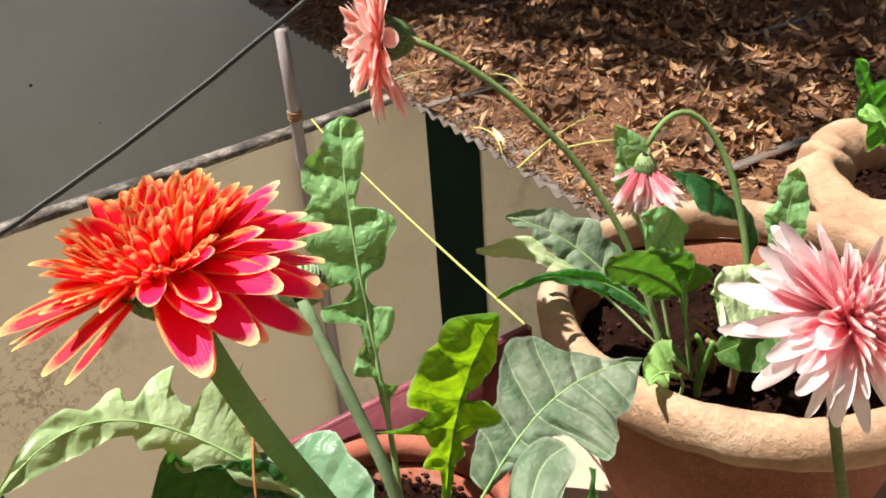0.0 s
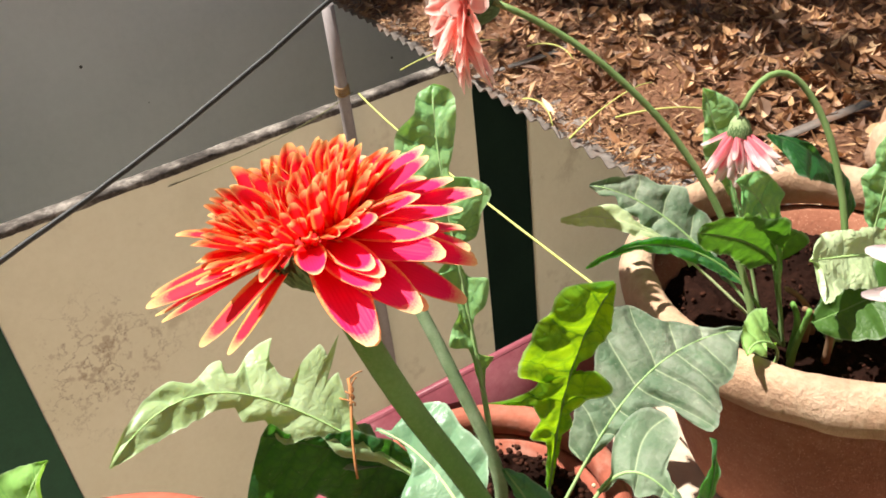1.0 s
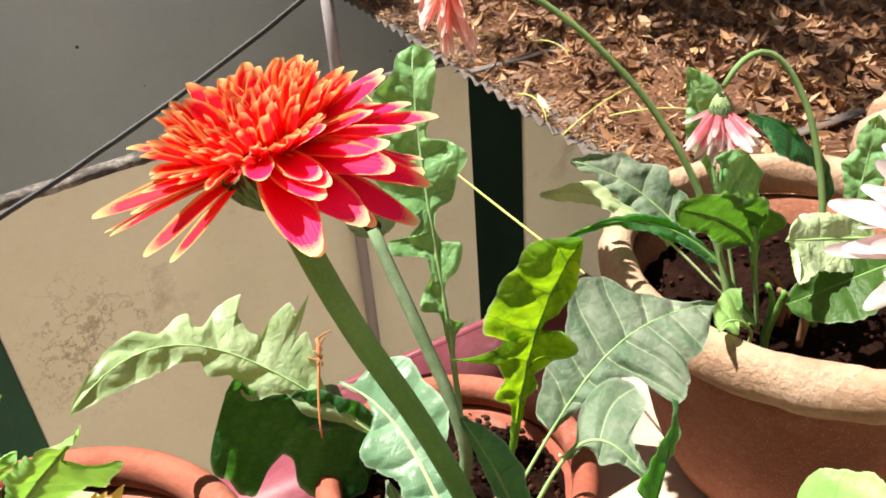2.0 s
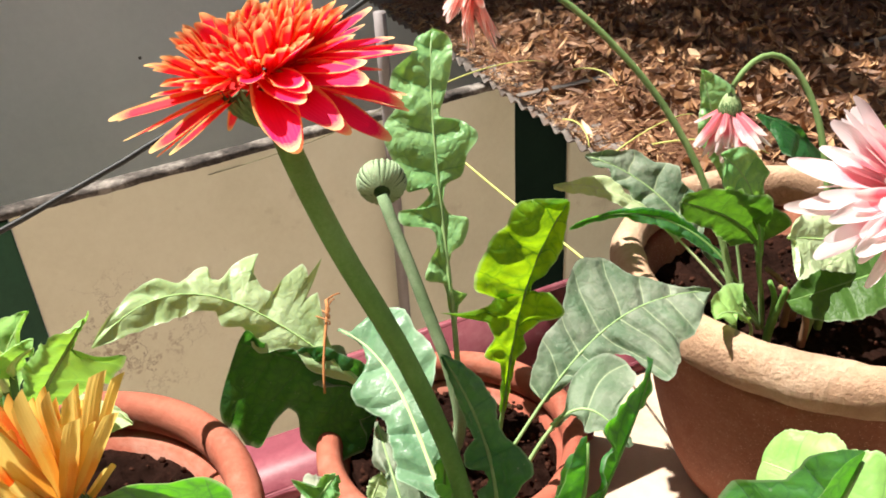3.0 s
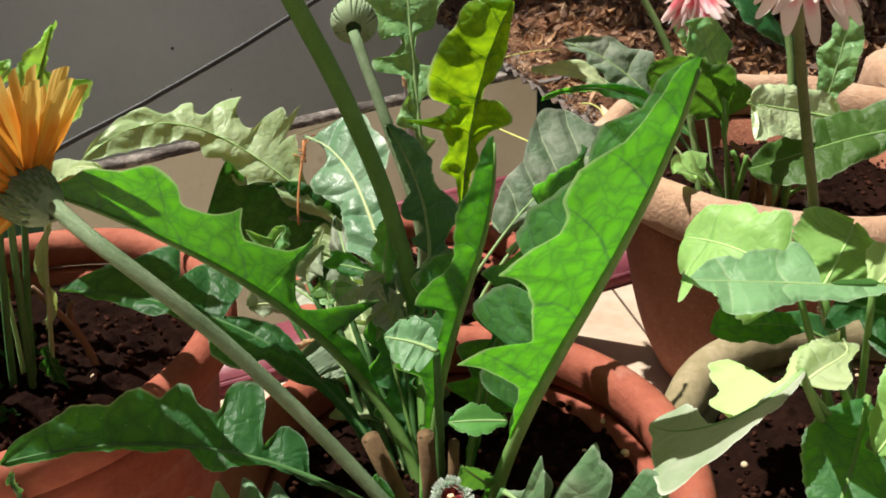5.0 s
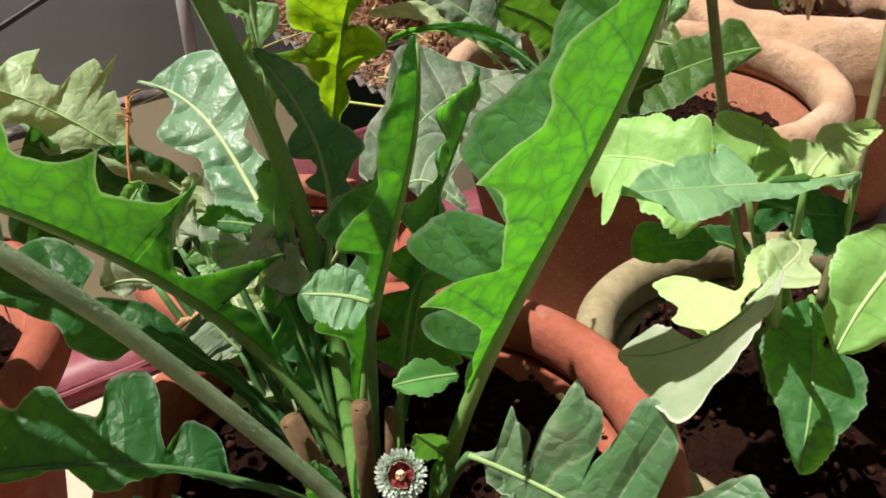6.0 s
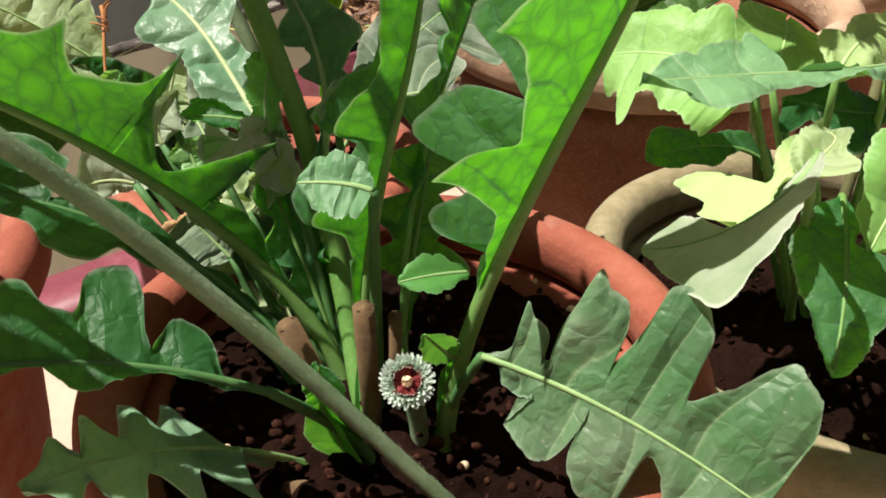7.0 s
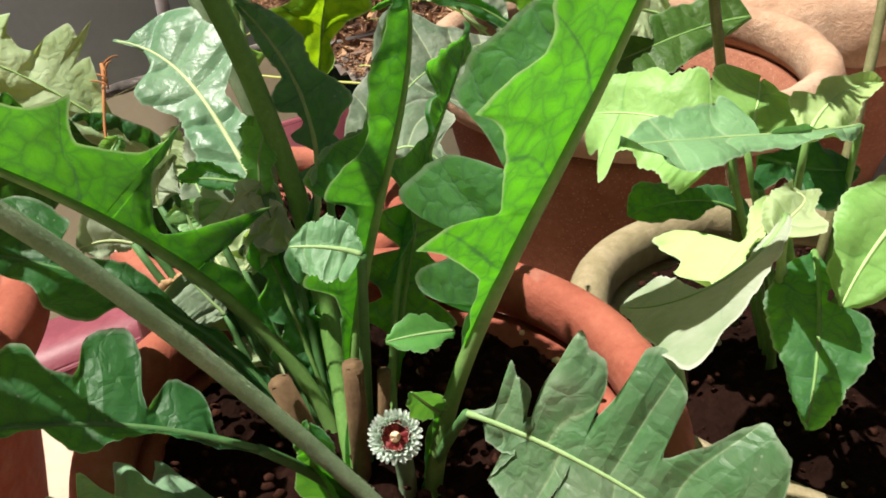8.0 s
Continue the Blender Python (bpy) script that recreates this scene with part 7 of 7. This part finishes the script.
# extra leaves added out of view to shade the left pot and front leaf
for base, tip, w, mat, seed in (
    ((-0.270, 0.395, 0.297), (-0.335, 0.370, 0.455), 0.030, FRESH, 131),
    ((-0.275, 0.385, 0.297), (-0.350, 0.330, 0.420), 0.030, LIME, 132),
    ((-0.265, 0.410, 0.297), (-0.330, 0.440, 0.450), 0.030, FRESH, 133),
    ((-0.285, 0.365, 0.297), (-0.330, 0.300, 0.400), 0.026, DEEP, 134),
    ((-0.280, 0.400, 0.297), (-0.370, 0.400, 0.430), 0.028, FRESH, 135),
    ((-0.260, 0.390, 0.297), (-0.300, 0.340, 0.400), 0.024, FRESH, 136),
    ((-0.262, 0.420, 0.297), (-0.300, 0.410, 0.420), 0.024, LIME, 137),
    ((-0.250, 0.345, 0.297), (-0.262, 0.262, 0.440), 0.032, FRESH, 138),
    ((-0.240, 0.375, 0.297), (-0.302, 0.300, 0.430), 0.036, FRESH, 141),
    ((-0.235, 0.405, 0.297), (-0.295, 0.370, 0.440), 0.036, DEEP, 142),
    ((-0.240, 0.400, 0.297), (-0.262, 0.335, 0.425), 0.026, FRESH, 143),
    ((-0.240, 0.350, 0.297), (-0.232, 0.250, 0.405), 0.030, DEEP, 139),
    ((-0.262, 0.365, 0.297), (-0.300, 0.310, 0.455), 0.030, FRESH, 140),
    ((-0.305, 0.425, 0.297), (-0.275, 0.412, 0.490), 0.038, DEEP, 151),
    ((-0.308, 0.390, 0.297), (-0.268, 0.372, 0.480), 0.038, DEEP, 152),
    ((-0.298, 0.445, 0.297), (-0.292, 0.445, 0.485), 0.036, DEEP, 153),
    ((-0.300, 0.360, 0.297), (-0.290, 0.330, 0.500), 0.046, DEEP, 154),
    ((-0.305, 0.400, 0.297), (-0.285, 0.395, 0.515), 0.046, DEEP, 155),
    ((-0.295, 0.330, 0.297), (-0.285, 0.290, 0.470), 0.042, DEEP, 156),
    ((-0.310, 0.420, 0.297), (-0.310, 0.440, 0.520), 0.046, DEEP, 157),
    ((-0.300, 0.300, 0.297), (-0.085, 0.290, 0.650), 0.026, DEEP, 158),
    ((-0.305, 0.305, 0.297), (-0.150, 0.272, 0.610), 0.028, DEEP, 159),
    ((-0.310, 0.350, 0.297), (-0.260, 0.300, 0.560), 0.040, DEEP, 168),
    ((-0.315, 0.380, 0.297), (-0.250, 0.365, 0.570), 0.036, DEEP, 169),
    ((-0.318, 0.410, 0.297), (-0.275, 0.420, 0.560), 0.036, DEEP, 170),
    ((-0.320, 0.395, 0.297), (-0.238, 0.405, 0.600), 0.036, DEEP, 171),
    ((-0.322, 0.420, 0.297), (-0.255, 0.450, 0.590), 0.036, DEEP, 172),
    ((-0.320, 0.370, 0.297), (-0.240, 0.370, 0.610), 0.034, DEEP, 173),
):
    quick_leaf(lp_, base, tip, w, mat, 0.02, (0.2, -0.4, 0.9), seed, 4, 0.35, (8, 8), 0.3)
rl = random.Random(19)
for k in range(9):
    x, y = -0.205 + rl.uniform(-0.07, 0.06), 0.365 + rl.uniform(-0.06, 0.04)
    h = rl.uniform(0.018, 0.06)
    quick_leaf(lp_, (x, y, 0.297), (x + rl.uniform(-0.018, 0.02), y - rl.uniform(0.0, 0.02), 0.297 + h), rl.uniform(0.003, 0.0055), rl.choice((SPROUT, DEEP, DEEP)), 0.004, (0.1, -0.7, 0.7), 200 + k, 3, 0.3, (6, 6), 0.4, nu=24, nv=3, rib=0.0006)
rl = random.Random(31)
for k in range(9):
    x, y = -0.225 + rl.uniform(-0.055, 0.05), 0.372 + rl.uniform(-0.045, 0.04)
    h = rl.uniform(0.05, 0.10)
    part("stalk", curve_tube([(x, y, 0.296), (x + 0.004, y, 0.296 + h * 0.4), (x - 0.006, y - 0.006, 0.296 + h * 0.7), (x + rl.uniform(-0.02, 0.02), y - 0.012, 0.296 + h)], 0.0022, 0.0014, 10, 7), RED_STALK, lp_)
for k in range(8):
    x, y = 0.185 + rl.uniform(-0.035, 0.035), 0.655 + rl.uniform(-0.03, 0.02)
    part("stalk", curve_tube([(x, y, 0.292), (x, y, 0.310), (x + 0.004, y - 0.004, 0.325), (x + rl.uniform(-0.025, 0.02), y - 0.01, 0.345)], 0.0028, 0.0018, 9, 7), RED_STALK if k % 3 else STEM, rear)
twig = thing("dry_twig", (-0.096, 0.498, 0.360), "thin dry orange twig caught between the leaves", "twig")
part("twig", curve_tube([(-0.100, 0.534, 0.384), (-0.097, 0.525, 0.376), (-0.099, 0.512, 0.370), (-0.096, 0.498, 0.345)], 0.0010, 0.0007, 10, 6), RUSTY, twig)
for k in range(5):
    p = Vector((-0.1 + 0.001 * k, 0.534 - 0.003 * k, 0.383 - 0.002 * k))
    part("shoot", curve_tube([p, p + Vector((0.003, 0, 0.003)), p + Vector((0.005 - 0.003 * k, 0, 0.005)), p + Vector((0.008 - 0.004 * k, 0.002, 0.004))], 0.0006, 0.0004, 6, 5), RUSTY, twig)
flower_head(third, (0.255, 0.534, 0.445), (-0.70, -0.20, -0.45), [
    (20, 0.006, 0.000, 0.025, 0.0026, 34, -0.06, PEACH_RAY, 0.2, "trough"),
    (20, 0.006, 0.001, 0.026, 0.0026, 50, -0.04, PEACH_RAY, 0.2, "trough"),
    (16, 0.004, 0.002, 0.023, 0.0024, 64, 0.0, PEACH_RAY, 0.2, "trough"),
], 0.0085, 0.012, 27, "dried peach gerbera hanging its head", None, CUP_GREY)
stem(third, [(0.235, 0.430, 0.285), (0.262, 0.460, 0.420), (0.300, 0.530, 0.500), (0.263, 0.537, 0.452)], 0.0026, 0.0022, BROWN_STEM, "drooping dull stem")


def down(parent, pts, r0, r1, n, length, seed):
    """Short pale hairs standing off a stem."""
    r = random.Random(seed)
    vs, fs = [], []
    for k in range(n):
        q = r.random()
        c, t = bezier(pts, q), slope(pts, q)
        u = t.orthogonal().normalized()
        a = r.uniform(0, math.tau)
        o = (u * math.cos(a) + t.cross(u) * math.sin(a)).normalized()
        w = o.cross(t) * 0.00005
        base = c + o * (r0 + (r1 - r0) * q) * 0.96
        tip = base + (o + t * r.uniform(-0.6, 0.6) + w.normalized() * r.uniform(-0.5, 0.5)) * length * r.uniform(0.5, 1.2)
        k0 = len(vs)
        vs += [base - w, base + w, tip]
        fs.append((k0, k0 + 1, k0 + 2))
    me = bpy.data.meshes.new("stem_hairs")
    me.from_pydata(vs, [], fs)
    return link_part("stem_hairs", me, HAIR, parent, "fine pale hairs")


HAIR = rough_surface("pale_hair", [(0.3, (0.20, 0.28, 0.14)), (0.7, (0.34, 0.41, 0.25))], 50, 400, 0.8, 0.0, 0.0005)
down(main, [(0.0498, 0.2756, 0.3030), (-0.0436, 0.3016, 0.4196), (-0.0495, 0.2638, 0.4494), (-0.0910, 0.2945, 0.4570)], 0.0024, 0.0026, 7000, 0.0006, 1)
down(main, [(0.0178, 0.3080, 0.303), (0.0082, 0.4201, 0.4159), (-0.0296, 0.3585, 0.4865), (-0.0534, 0.3827, 0.5500)], 0.0034, 0.0039, 2500, 0.0006, 2)
down(back, [(-0.0306, 0.502, 0.296), (-0.005, 0.490, 0.341), (-0.032, 0.501, 0.380), (-0.062, 0.536, 0.450)], 0.0036, 0.0032, 3500, 0.0009, 3)
down(third, [(0.188, 0.407, 0.290), (0.186, 0.413, 0.360), (0.158, 0.421, 0.420), (0.147, 0.422, 0.503)], 0.0028, 0.0024, 2500, 0.0010, 4)
down(rear, [(0.150, 0.635, 0.295), (0.145, 0.671, 0.405), (0.072, 0.696, 0.496), (-0.010, 0.690, 0.536)], 0.0025, 0.0020, 2500, 0.0010, 5)
